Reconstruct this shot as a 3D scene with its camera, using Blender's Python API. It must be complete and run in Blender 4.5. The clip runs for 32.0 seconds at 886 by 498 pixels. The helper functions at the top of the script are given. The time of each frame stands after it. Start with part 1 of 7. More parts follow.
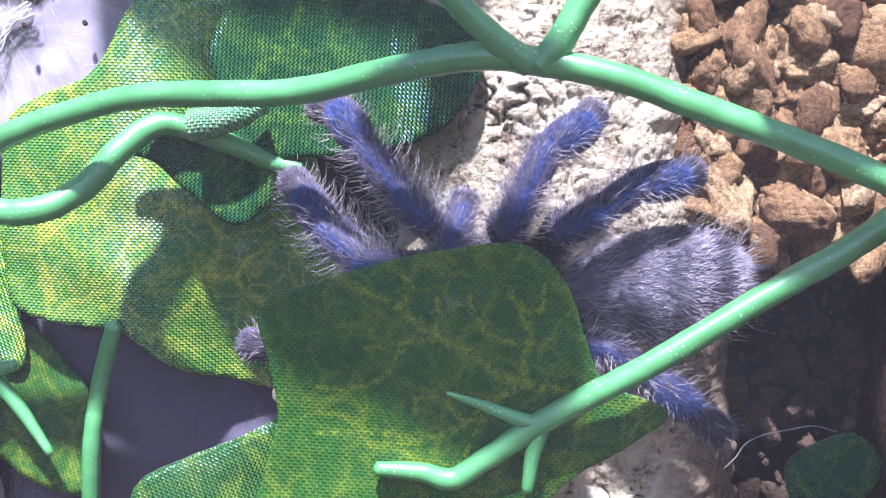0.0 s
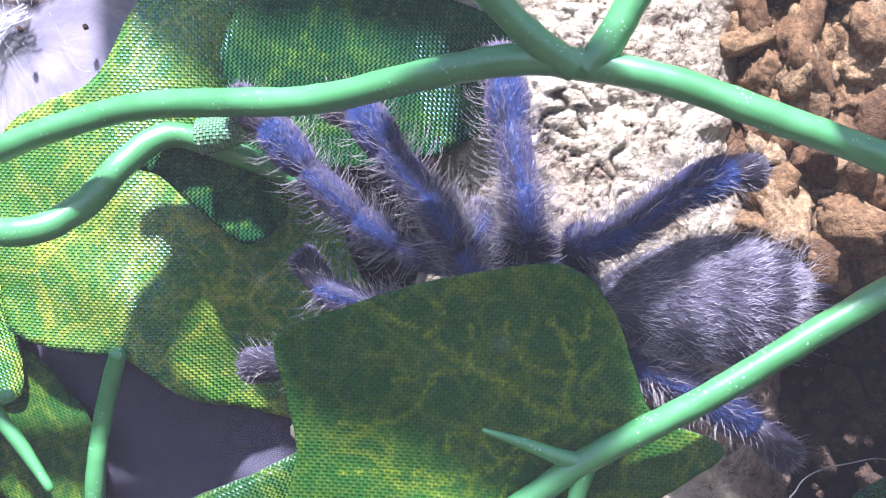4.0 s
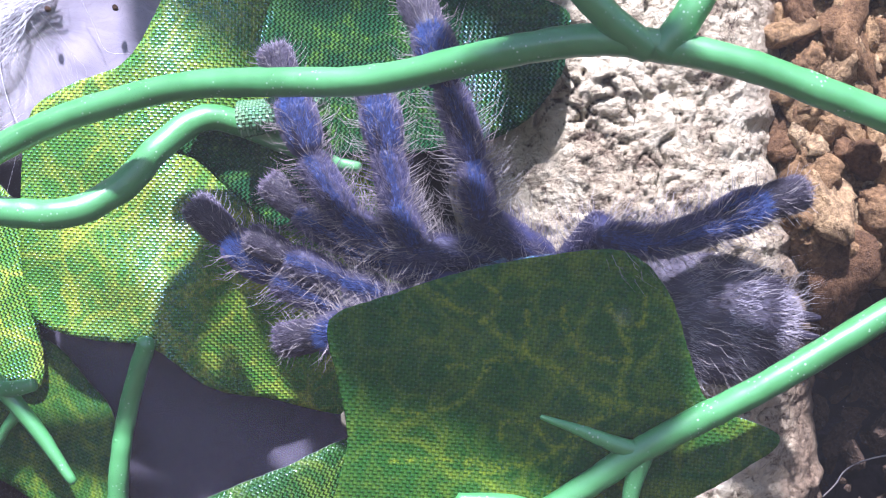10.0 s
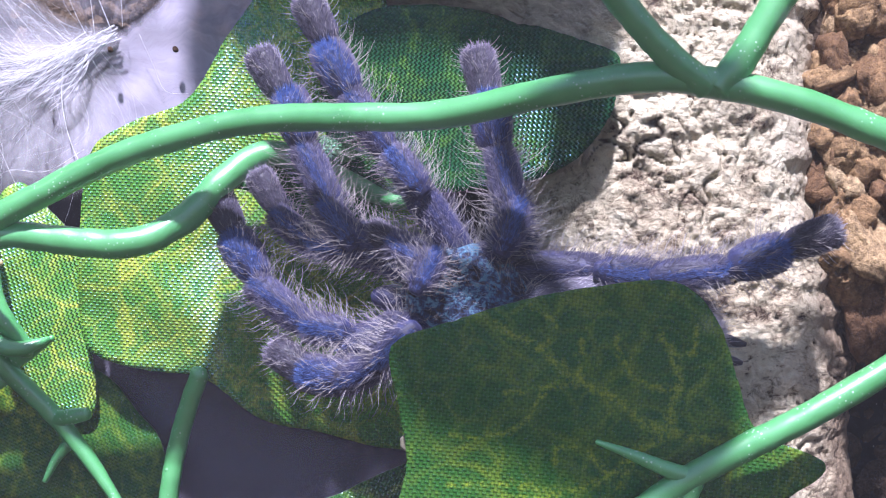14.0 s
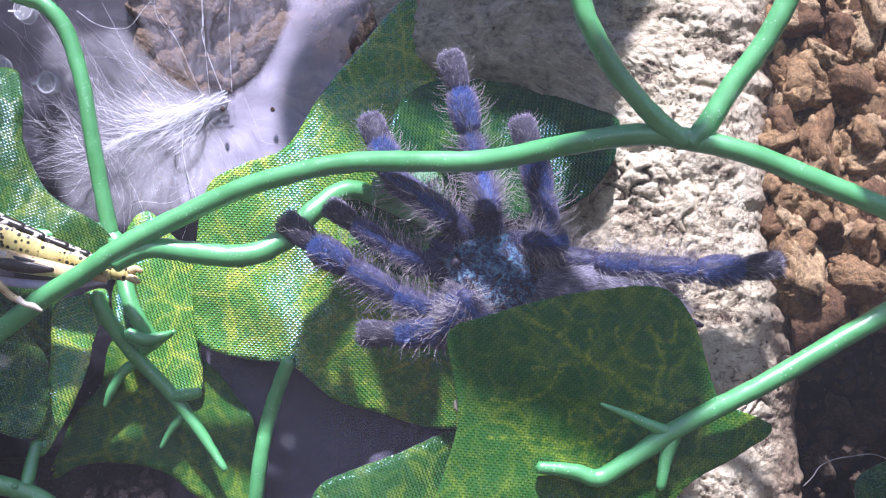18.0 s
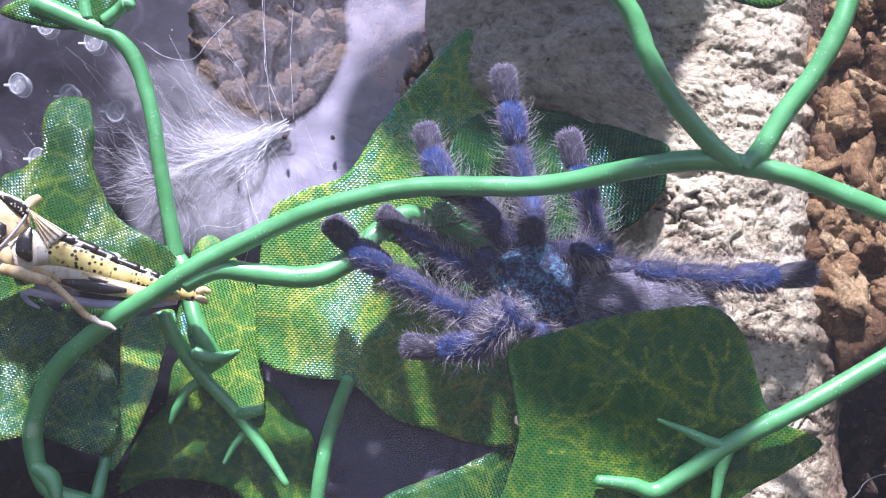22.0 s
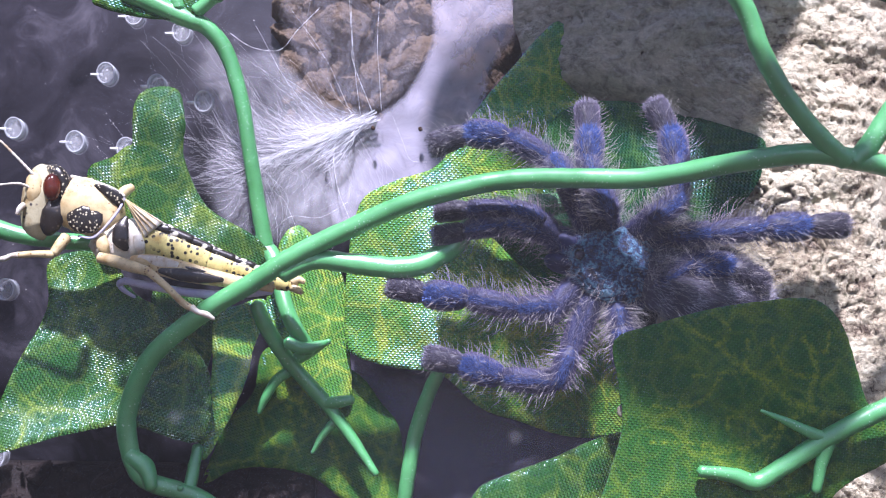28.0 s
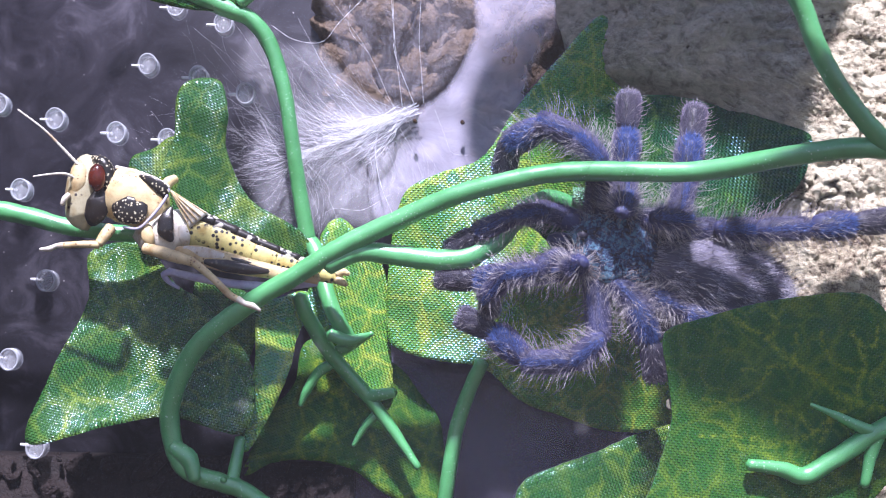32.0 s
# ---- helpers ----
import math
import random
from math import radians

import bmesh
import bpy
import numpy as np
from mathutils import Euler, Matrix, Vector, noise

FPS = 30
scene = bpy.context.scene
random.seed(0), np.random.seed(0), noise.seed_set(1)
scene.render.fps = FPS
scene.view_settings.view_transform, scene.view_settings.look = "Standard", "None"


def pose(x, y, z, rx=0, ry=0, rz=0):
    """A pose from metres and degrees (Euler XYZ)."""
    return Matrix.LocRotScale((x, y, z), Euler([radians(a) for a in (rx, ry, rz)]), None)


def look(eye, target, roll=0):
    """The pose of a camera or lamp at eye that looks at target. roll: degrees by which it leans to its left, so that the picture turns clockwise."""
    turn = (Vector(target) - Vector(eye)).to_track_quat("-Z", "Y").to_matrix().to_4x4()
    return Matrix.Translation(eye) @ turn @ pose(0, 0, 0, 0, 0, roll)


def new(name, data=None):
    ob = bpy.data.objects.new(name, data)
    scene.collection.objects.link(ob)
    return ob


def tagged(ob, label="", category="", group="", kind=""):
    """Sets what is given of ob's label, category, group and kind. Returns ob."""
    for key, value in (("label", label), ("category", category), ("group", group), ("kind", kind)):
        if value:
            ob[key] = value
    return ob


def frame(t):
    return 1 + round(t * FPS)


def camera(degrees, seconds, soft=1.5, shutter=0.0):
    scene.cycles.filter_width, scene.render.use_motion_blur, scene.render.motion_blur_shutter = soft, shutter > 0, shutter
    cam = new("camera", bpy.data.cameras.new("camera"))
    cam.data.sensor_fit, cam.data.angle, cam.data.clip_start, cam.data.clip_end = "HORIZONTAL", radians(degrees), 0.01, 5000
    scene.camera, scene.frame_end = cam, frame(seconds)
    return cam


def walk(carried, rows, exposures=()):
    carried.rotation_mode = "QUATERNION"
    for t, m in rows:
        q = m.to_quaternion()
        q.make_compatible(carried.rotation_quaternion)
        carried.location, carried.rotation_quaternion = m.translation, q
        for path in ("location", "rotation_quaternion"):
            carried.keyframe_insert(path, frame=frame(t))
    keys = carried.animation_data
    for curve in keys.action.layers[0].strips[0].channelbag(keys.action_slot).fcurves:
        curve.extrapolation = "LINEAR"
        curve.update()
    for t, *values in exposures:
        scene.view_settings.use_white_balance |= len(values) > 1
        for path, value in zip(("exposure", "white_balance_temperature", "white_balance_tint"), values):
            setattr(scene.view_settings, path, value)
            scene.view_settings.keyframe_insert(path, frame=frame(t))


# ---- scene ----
# Lens and path of the hand-held camera (metres, degrees)
cam = camera(40.0, 32.0, soft=1.2)
walk(cam, [
    (0.0, pose(0.00136, -0.06993, 0.09145, 85.569, 1.151, 2.140)),
    (0.5, pose(0.00525, -0.06492, 0.09610, 83.128, 1.620, 3.604)),
    (1.0, pose(0.00289, -0.06185, 0.09512, 83.502, 1.672, 2.887)),
    (1.5, pose(0.00104, -0.05890, 0.09362, 84.034, 1.526, 2.336)),
    (2.0, pose(-0.00043, -0.05951, 0.09221, 84.536, 1.388, 2.001)),
    (2.5, pose(-0.00077, -0.05969, 0.09264, 84.193, 1.454, 2.066)),
    (3.0, pose(-0.00135, -0.06011, 0.09261, 84.254, 1.520, 2.191)),
    (3.5, pose(-0.00118, -0.06036, 0.09246, 85.013, 1.553, 2.516)),
    (5.5, pose(-0.00200, -0.05568, 0.09139, 86.310, 1.358, 1.993)),
    (6.0, pose(-0.00376, -0.05612, 0.09053, 86.346, 1.260, 1.468)),
    (6.5, pose(-0.00331, -0.05603, 0.09015, 86.070, 1.147, 1.579)),
    (7.0, pose(-0.00294, -0.05639, 0.09063, 85.685, 1.261, 1.717)),
    (7.5, pose(-0.00470, -0.05706, 0.08986, 86.097, 1.123, 0.930)),
    (8.0, pose(-0.00359, -0.05679, 0.08991, 85.946, 1.148, 1.132)),
    (8.5, pose(-0.00583, -0.05748, 0.08961, 86.119, 1.041, 0.384)),
    (9.0, pose(-0.00638, -0.05772, 0.08951, 86.201, 0.989, 0.486)),
    (9.5, pose(-0.00895, -0.05823, 0.08964, 86.403, 0.841, 0.123)),
    (10.0, pose(-0.01093, -0.05844, 0.09019, 86.173, 0.817, -0.011)),
    (10.5, pose(-0.01252, -0.05868, 0.09220, 85.865, 0.912, 0.108)),
    (11.0, pose(-0.01433, -0.05910, 0.09325, 86.052, 0.773, 0.021)),
    (11.5, pose(-0.01467, -0.05926, 0.09173, 86.746, 0.396, 0.131)),
    (12.0, pose(-0.01494, -0.05931, 0.09181, 87.465, 0.467, 0.139)),
    (12.5, pose(-0.01592, -0.05920, 0.09026, 88.480, 0.483, -0.274)),
    (13.0, pose(-0.01646, -0.05905, 0.08974, 88.896, 0.422, -0.366)),
    (13.5, pose(-0.01704, -0.05985, 0.08866, 88.963, 0.333, -0.492)),
    (15.5, pose(-0.01712, -0.07832, 0.08378, 91.372, -0.297, -0.024)),
    (16.0, pose(-0.01860, -0.08430, 0.08262, 91.964, -0.319, -0.155)),
    (16.5, pose(-0.01947, -0.08850, 0.08024, 92.046, -0.471, -0.647)),
    (17.0, pose(-0.02331, -0.09504, 0.08105, 92.322, -0.710, -1.232)),
    (17.5, pose(-0.02541, -0.09911, 0.08033, 92.569, -0.781, -1.327)),
    (18.0, pose(-0.02439, -0.09947, 0.08096, 92.407, -0.644, -1.122)),
    (18.5, pose(-0.02657, -0.09991, 0.08154, 92.557, -0.666, -1.131)),
    (19.0, pose(-0.02685, -0.09999, 0.08030, 93.065, -0.861, -0.815)),
    (19.5, pose(-0.02743, -0.10039, 0.08063, 93.230, -0.806, -0.714)),
    (20.0, pose(-0.02878, -0.09932, 0.08038, 93.279, -0.870, -0.846)),
    (20.5, pose(-0.02992, -0.09922, 0.07989, 93.494, -0.840, -0.879)),
    (21.0, pose(-0.03028, -0.10060, 0.08067, 93.390, -0.982, -0.706)),
    (21.5, pose(-0.03103, -0.10596, 0.07954, 93.867, -0.940, -0.907)),
    (22.0, pose(-0.03122, -0.10549, 0.07916, 93.946, -0.746, -0.778)),
    (22.5, pose(-0.03273, -0.10472, 0.07855, 93.816, -0.704, -0.659)),
    (23.0, pose(-0.03763, -0.10504, 0.07790, 93.763, -0.668, -1.124)),
    (23.5, pose(-0.04075, -0.10496, 0.07809, 93.591, -0.713, -1.155)),
    (24.0, pose(-0.04163, -0.10589, 0.08017, 93.397, -0.928, -0.910)),
    (24.5, pose(-0.04198, -0.10560, 0.07953, 93.737, -0.881, -0.765)),
    (25.0, pose(-0.04214, -0.10594, 0.07926, 93.789, -0.959, -0.869)),
    (25.5, pose(-0.04158, -0.10591, 0.07933, 93.719, -0.878, -0.491)),
    (27.5, pose(-0.04448, -0.10589, 0.07845, 93.683, -0.923, -1.066)),
    (28.0, pose(-0.04574, -0.10608, 0.07853, 93.664, -1.059, -1.352)),
    (28.5, pose(-0.04535, -0.10621, 0.07735, 94.106, -0.965, -1.284)),
    (29.0, pose(-0.04582, -0.10593, 0.07687, 94.171, -0.928, -1.331)),
    (29.5, pose(-0.04618, -0.10596, 0.07687, 94.102, -1.013, -1.404)),
    (30.0, pose(-0.04676, -0.10571, 0.07757, 93.835, -0.993, -1.366)),
    (30.5, pose(-0.04951, -0.10551, 0.07740, 93.795, -1.088, -1.560)),
    (31.0, pose(-0.05327, -0.10562, 0.07750, 93.668, -1.305, -1.983)),
    (31.5, pose(-0.05234, -0.10557, 0.07740, 93.692, -1.328, -1.677)),
    (32.0, pose(-0.05273, -0.10570, 0.07741, 93.667, -1.375, -1.668)),
], exposures=[(0.0, 1.33, 5750, 28), (3.0, 1.29, 5750, 28), (9.0, 1.13, 5750, 28), (13.0, 0.94, 5750, 28), (17.0, 0.94, 5750, 28), (25.0, 0.86, 5750, 28), (32.0, 0.90, 5750, 28)])

# ---- light: low sun through the front pane, dim room around ----
SUN_FROM = Vector((-0.05, -0.52, 0.85)).normalized()
world = bpy.data.worlds.new("world")
scene.world = world
world.use_nodes = True
wn = world.node_tree.nodes
sky = wn.new("ShaderNodeTexSky")
sky.sky_type = "NISHITA"
sky.sun_disc = False
sky.sun_elevation = math.asin(SUN_FROM.z)
sky.sun_rotation = math.atan2(SUN_FROM.x, SUN_FROM.y)
world.node_tree.links.new(sky.outputs[0], wn["Background"].inputs[0])
wn["Background"].inputs[1].default_value = 0.068
sun = new("sun", bpy.data.lights.new("sun", "SUN"))
sun.data.energy = 5.0
sun.data.angle = radians(2.6)
sun.data.color = (1.0, 0.98, 0.96)
sun.matrix_world = look(SUN_FROM, (0, 0, 0))

MM = 0.001
LIFT = 0.09      # height of the plan's zero over the tank floor


def mm(x, y, z):
    return Vector((x * MM, y * MM, z * MM + LIFT))


# ---- materials ----
class Nodes:
    """A small helper to wire node materials."""

    def __init__(self, name):
        self.m = bpy.data.materials.new(name)
        self.m.use_nodes = True
        self.t = self.m.node_tree
        self.b = self.t.nodes["Principled BSDF"]

    def add(self, kind, **inputs):
        n = self.t.nodes.new(kind)
        for k, v in inputs.items():
            n.inputs[k.replace("_", " ")].default_value = v
        return n

    def link(self, a, b):
        self.t.links.new(a, b)

    def coords(self, kind="Object"):
        return self.add("ShaderNodeTexCoord").outputs[kind]

    def noise(self, vec, scale, detail=4, rough=0.6, distort=0.0):
        n = self.add("ShaderNodeTexNoise", Scale=scale, Detail=detail, Roughness=rough, Distortion=distort)
        self.link(vec, n.inputs["Vector"])
        return n.outputs["Fac"]

    def voronoi(self, vec, scale, feature="F1"):
        n = self.add("ShaderNodeTexVoronoi", Scale=scale)
        n.feature = feature
        self.link(vec, n.inputs["Vector"])
        return n.outputs["Distance"]

    def ramp(self, fac, stops):
        n = self.add("ShaderNodeValToRGB")
        e = n.color_ramp.elements
        while len(e) < len(stops):
            e.new(0.5)
        for el, (p, c) in zip(e, stops):
            el.position = p
            el.color = (*c, 1) if len(c) == 3 else c
        self.link(fac, n.inputs[0])
        return n.outputs[0]

    def math(self, op, a, b=0.0, c=0.0):
        n = self.add("ShaderNodeMath")
        n.operation = op
        for i, v in enumerate((a, b, c)):
            if isinstance(v, (int, float)):
                n.inputs[i].default_value = v
            else:
                self.link(v, n.inputs[i])
        return n.outputs[0]

    def mix(self, fac, a, b, blend="MIX"):
        n = self.add("ShaderNodeMix")
        n.data_type, n.blend_type = "RGBA", blend
        for sock, v in ((n.inputs[0], fac), (n.inputs[6], a), (n.inputs[7], b)):
            if isinstance(v, (int, float)):
                sock.default_value = v
            elif isinstance(v, tuple):
                sock.default_value = (*v, 1)
            else:
                self.link(v, sock)
        return n.outputs[2]

    def bump(self, height, strength, dist):
        n = self.add("ShaderNodeBump", Strength=strength, Distance=dist)
        self.link(height, n.inputs["Height"])
        self.link(n.outputs[0], self.b.inputs["Normal"])

    def set(self, **kw):
        for k, v in kw.items():
            s = self.b.inputs[k.replace("_", " ")]
            if isinstance(v, tuple):
                s.default_value = (*v, 1) if len(v) == 3 else v
            elif isinstance(v, (int, float)):
                s.default_value = v
            else:
                self.link(v, s)
        return self


def simple(name, dark, light, scale, rough=0.6, bump=0.3, dist=0.0002, spec=0.5, metal=0.0, fine=None, tint=None, ior=1.5):
    """Two-tone noise colour with a finer grain and relief; scale in cells per metre."""
    n = Nodes(name)
    co = n.coords()
    big = n.noise(co, scale, 3)
    small = n.noise(co, fine or scale * 7, 4)
    f = n.math("ADD", n.math("MULTIPLY", big, 0.6), n.math("MULTIPLY", small, 0.4))
    n.set(Base_Color=n.ramp(f, [(0.32, dark), (0.68, light)]), Roughness=rough, Specular_IOR_Level=spec, Metallic=metal, IOR=ior)
    if tint:
        n.set(Specular_Tint=tint)
    n.bump(small, bump, dist)
    return n.m


def fabric(name, base_dark, base_light, vein, amount, cell=7.0, glint=0.45, relief=0.7, gap=0.55, tint=(0.30, 0.56, 1.0)):
    """Printed woven polyester: beaded plain weave, mottled green with a yellow vein print."""
    n = Nodes(name)
    uv = n.coords("UV")
    sep = n.add("ShaderNodeSeparateXYZ")
    n.link(uv, sep.inputs[0])
    k = math.pi / 0.33
    su = n.math("SINE", n.math("MULTIPLY", sep.outputs[0], k))
    sv = n.math("SINE", n.math("MULTIPLY", sep.outputs[1], k))
    over = n.math("GREATER_THAN", n.math("MULTIPLY", su, sv), 0.0)
    au, av = n.math("ABSOLUTE", su), n.math("ABSOLUTE", sv)
    weave = n.math("ADD", n.math("MULTIPLY", over, au), n.math("MULTIPLY", n.math("SUBTRACT", 1.0, over), av))
    half = n.math("MULTIPLY_ADD", over, 0.6, n.math("MULTIPLY", weave, 0.4))
    thread = over
    warp = n.add("ShaderNodeTexNoise", Scale=0.16, Detail=3.0)
    n.link(uv, warp.inputs["Vector"])
    moved = n.add("ShaderNodeVectorMath")
    moved.operation = "MULTIPLY_ADD"
    n.link(warp.outputs["Color"], moved.inputs[0])
    moved.inputs[1].default_value = (5, 5, 5)
    n.link(uv, moved.inputs[2])
    edge = n.voronoi(moved.outputs[0], 1 / cell, "DISTANCE_TO_EDGE")
    edge2 = n.voronoi(moved.outputs[0], 2.3 / cell, "DISTANCE_TO_EDGE")
    net = n.math("MAXIMUM", n.ramp(edge, [(0.015, (1, 1, 1)), (0.085, (0, 0, 0))]),
                 n.math("MULTIPLY", n.ramp(edge2, [(0.02, (1, 1, 1)), (0.12, (0, 0, 0))]), 0.55))
    blot = n.noise(uv, 0.11, 4, 0.7)
    speck = n.noise(uv, 1.7, 2, 0.8)
    patch = n.ramp(blot, [(0.40, (0, 0, 0)), (0.62, (1, 1, 1))])
    amt = n.math("MULTIPLY", n.math("MULTIPLY_ADD", patch, 0.75, 0.25), amount)
    grain = n.ramp(n.math("MULTIPLY_ADD", thread, 0.09, n.math("MULTIPLY", speck, 0.95)), [(0.34, (0.42, 0.42, 0.42)), (0.58, (1, 1, 1))])
    at = n.add("ShaderNodeAttribute")
    at.attribute_name = "vein"
    torn = n.ramp(n.noise(uv, 1.1, 3, 0.75), [(0.40, (0.12, 0.12, 0.12)), (0.56, (1, 1, 1))])
    lines = n.math("MULTIPLY", n.math("MULTIPLY", at.outputs["Fac"], n.math("MULTIPLY_ADD", blot, 0.9, 0.35)), torn)
    vm = n.math("MULTIPLY", n.math("MAXIMUM", lines, n.math("MULTIPLY", n.math("MULTIPLY_ADD", net, 0.85, 0.15), amt)), grain)
    green = n.mix(n.math("MULTIPLY_ADD", speck, 0.75, n.math("MULTIPLY", half, 0.28)), base_dark, base_light)
    gaps = n.ramp(weave, [(0.10, (gap, gap, gap)), (0.6, (0, 0, 0))])
    n.set(Base_Color=n.mix(gaps, n.mix(vm, green, vein), base_dark), Roughness=n.math("MULTIPLY_ADD", speck, 0.16, 0.11),
          IOR=1.5 + 0.4 * glint, Specular_IOR_Level=n.math("MULTIPLY", n.ramp(weave, [(0.35, (0.04, 0.04, 0.04)), (0.85, (1, 1, 1))]), glint), Specular_Tint=tint)
    n.bump(n.math("MULTIPLY_ADD", speck, 0.4, weave), relief, 0.00015)
    return n.m


M_LEAF = fabric("leaf_fabric", (0.011, 0.066, 0.013), (0.036, 0.165, 0.026), (0.32, 0.41, 0.028), 0.5, glint=0.35, relief=0.5)
# a lit and a shaded copy of the fabric: the light is in the colour
M_LEAF_YELLOW_LIT = fabric("leaf_fabric_yellow_lit", (0.034, 0.22, 0.026), (0.150, 0.49, 0.050), (0.70, 0.80, 0.08), 0.95, 6.0, 1.45, 0.9, 0.28, (0.24, 0.48, 1.0))
M_LEAF_SHADED = fabric("leaf_fabric_shaded", (0.006, 0.052, 0.022), (0.020, 0.125, 0.042), (0.15, 0.33, 0.035), 0.45, 9.0, 0.45, 0.9, 0.8)
M_LEAF_GLOSS = fabric("leaf_fabric_glossy", (0.005, 0.055, 0.011), (0.028, 0.165, 0.028), (0.30, 0.42, 0.035), 0.8, 8.0, 0.85, 1.0, 0.85, (0.66, 0.84, 1.0))


def stem_material():
    n = Nodes("green_plastic")
    co = n.coords()
    big = n.noise(co, 130, 3)
    fleck = n.voronoi(co, 2100)
    keep = n.noise(co, 420, 2)
    col = n.ramp(big, [(0.3, (0.060, 0.29, 0.088)), (0.7, (0.125, 0.49, 0.175))])
    spots = n.math("MULTIPLY", n.ramp(fleck, [(0.15, (0.7, 0.7, 0.7)), (0.24, (0, 0, 0))]), n.ramp(keep, [(0.50, (0, 0, 0)), (0.6, (1, 1, 1))]))
    n.set(Base_Color=n.mix(spots, col, (0.6, 0.8, 0.65)), Roughness=n.math("MULTIPLY_ADD", big, 0.2, 0.26), Specular_IOR_Level=0.8, IOR=1.7,
          Subsurface_Weight=0.12, Subsurface_Scale=0.0008)
    n.b.inputs["Subsurface Radius"].default_value = (0.5, 1.0, 0.45)
    n.bump(n.math("ADD", n.noise(co, 1300, 3), n.math("MULTIPLY", n.noise(co, 260, 3), 2.0)), 0.16, 0.00012)
    return n.m


M_STEM = stem_material()
M_RIM = simple("cut_fabric_edge", (0.02, 0.07, 0.03), (0.16, 0.24, 0.13), 900, 0.8, 0.2, spec=0.15)


# ---- mesh helpers ----
def obj_from(name, verts, faces, material=None, smooth=True, parent=None, label=""):
    me = bpy.data.meshes.new(name)
    me.from_pydata([tuple(v) for v in verts], [], faces)
    me.update()
    if smooth:
        me.shade_smooth()
    if material:
        me.materials.append(material)
    ob = new(name, me)
    if parent is not None:
        ob.parent = parent
    if label:
        ob["label"] = label
    return ob


def part(name, bm, material, parent, label=""):
    me = bpy.data.meshes.new(name)
    bm.to_mesh(me)
    bm.free()
    me.shade_smooth()
    me.materials.append(material)
    ob = new(name, me)
    ob.parent = parent
    if label:
        ob["label"] = label
    return ob


def spline(pts, per=8, closed=False):
    """Catmull-Rom through the points."""
    p = [np.array(v, float) for v in pts]
    n = len(p)
    res = []
    for i in range(n if closed else n - 1):
        a, b = p[i], p[(i + 1) % n]
        z = p[i - 1] if (closed or i > 0) else 2 * a - b
        c = p[(i + 2) % n] if (closed or i + 2 < n) else 2 * b - a
        for s in range(per):
            t = s / per
            res.append(0.5 * (2 * a + (b - z) * t + (2 * z - 5 * a + 4 * b - c) * t * t + (3 * a - z - 3 * b + c) * t ** 3))
    if not closed:
        res.append(p[-1])
    return res


def tube(path, radii, sides=12, rough=0.0, seed=0, cap=True):
    """Verts and faces of a round tube along the points (metres)."""
    verts, faces = [], []
    n = len(path)
    up = Vector((0.13, 0.2, 1)).normalized()
    frame_x = None
    for i, p in enumerate(path):
        p = Vector(p)
        d = (Vector(path[min(i + 1, n - 1)]) - Vector(path[max(i - 1, 0)])).normalized()
        if frame_x is None:
            frame_x = d.cross(up if abs(d.dot(up)) < 0.95 else Vector((1, 0, 0))).normalized()
        frame_x = (frame_x - d * frame_x.dot(d)).normalized()
        fy = d.cross(frame_x)
        for s in range(sides):
            a = 2 * math.pi * s / sides
            v = frame_x * math.cos(a) + fy * math.sin(a)
            r = radii[i]
            if rough:
                r *= 1 + rough * noise.noise((p + v * r) * 700 + Vector((seed, 0, 0)))
            verts.append(p + v * r)
    for i in range(n - 1):
        for s in range(sides):
            a, b = i * sides + s, i * sides + (s + 1) % sides
            faces.append((a, b, b + sides, a + sides))
    if cap:
        for i, r in ((0, -1), (n - 1, 1)):
            d = (Vector(path[i]) - Vector(path[i - r])).normalized()
            verts.append(Vector(path[i]) + d * radii[i] * 0.6)
            c = len(verts) - 1
            for s in range(sides):
                a, b = i * sides + s, i * sides + (s + 1) % sides
                faces.append((a, c, b) if r < 0 else (b, c, a))
    return verts, faces


def stem_mesh(name, pts, radii, parent=None, label="", seed=1, sides=12):
    """A moulded plastic stem through points in mm."""
    path = spline([mm(*p) for p in pts], 10)
    rr = np.interp(np.linspace(0, 1, len(path)), np.linspace(0, 1, len(radii)), radii) * MM
    v, f = tube(path, rr, sides, 0.08, seed)
    return obj_from(name, v, f, M_STEM, True, parent, label)


def vein_lines(hub, tips, seed):
    """Branching vein print: wavering main lines from the hub to each tip, with side lines."""
    rnd = random.Random(seed + 50)
    segs = []

    def line(a, b, w, depth):
        a, b = np.array(a, float), np.array(b, float)
        length = np.hypot(*(b - a))
        n = max(3, int(length / 2.0))
        side = np.array([-(b - a)[1], (b - a)[0]]) / max(length, 1e-6)
        prev = a
        for i in range(1, n + 1):
            q = a + (b - a) * i / n + side * rnd.uniform(-0.5, 0.5) * (i < n)
            segs.append((prev, q, w * (1 - 0.45 * i / n)))
            if depth and i < n and rnd.random() < 0.5:
                turn = rnd.choice((-1, 1)) * rnd.uniform(0.6, 1.0)
                d = (q - prev) / max(np.hypot(*(q - prev)), 1e-6)
                e = np.array([d[0] * math.cos(turn) - d[1] * math.sin(turn), d[0] * math.sin(turn) + d[1] * math.cos(turn)])
                line(q, q + e * rnd.uniform(0.2, 0.42) * length, w * 0.6, depth - 1)
            prev = q

    for t in tips:
        line(hub, t, 0.55, 1)
    return segs


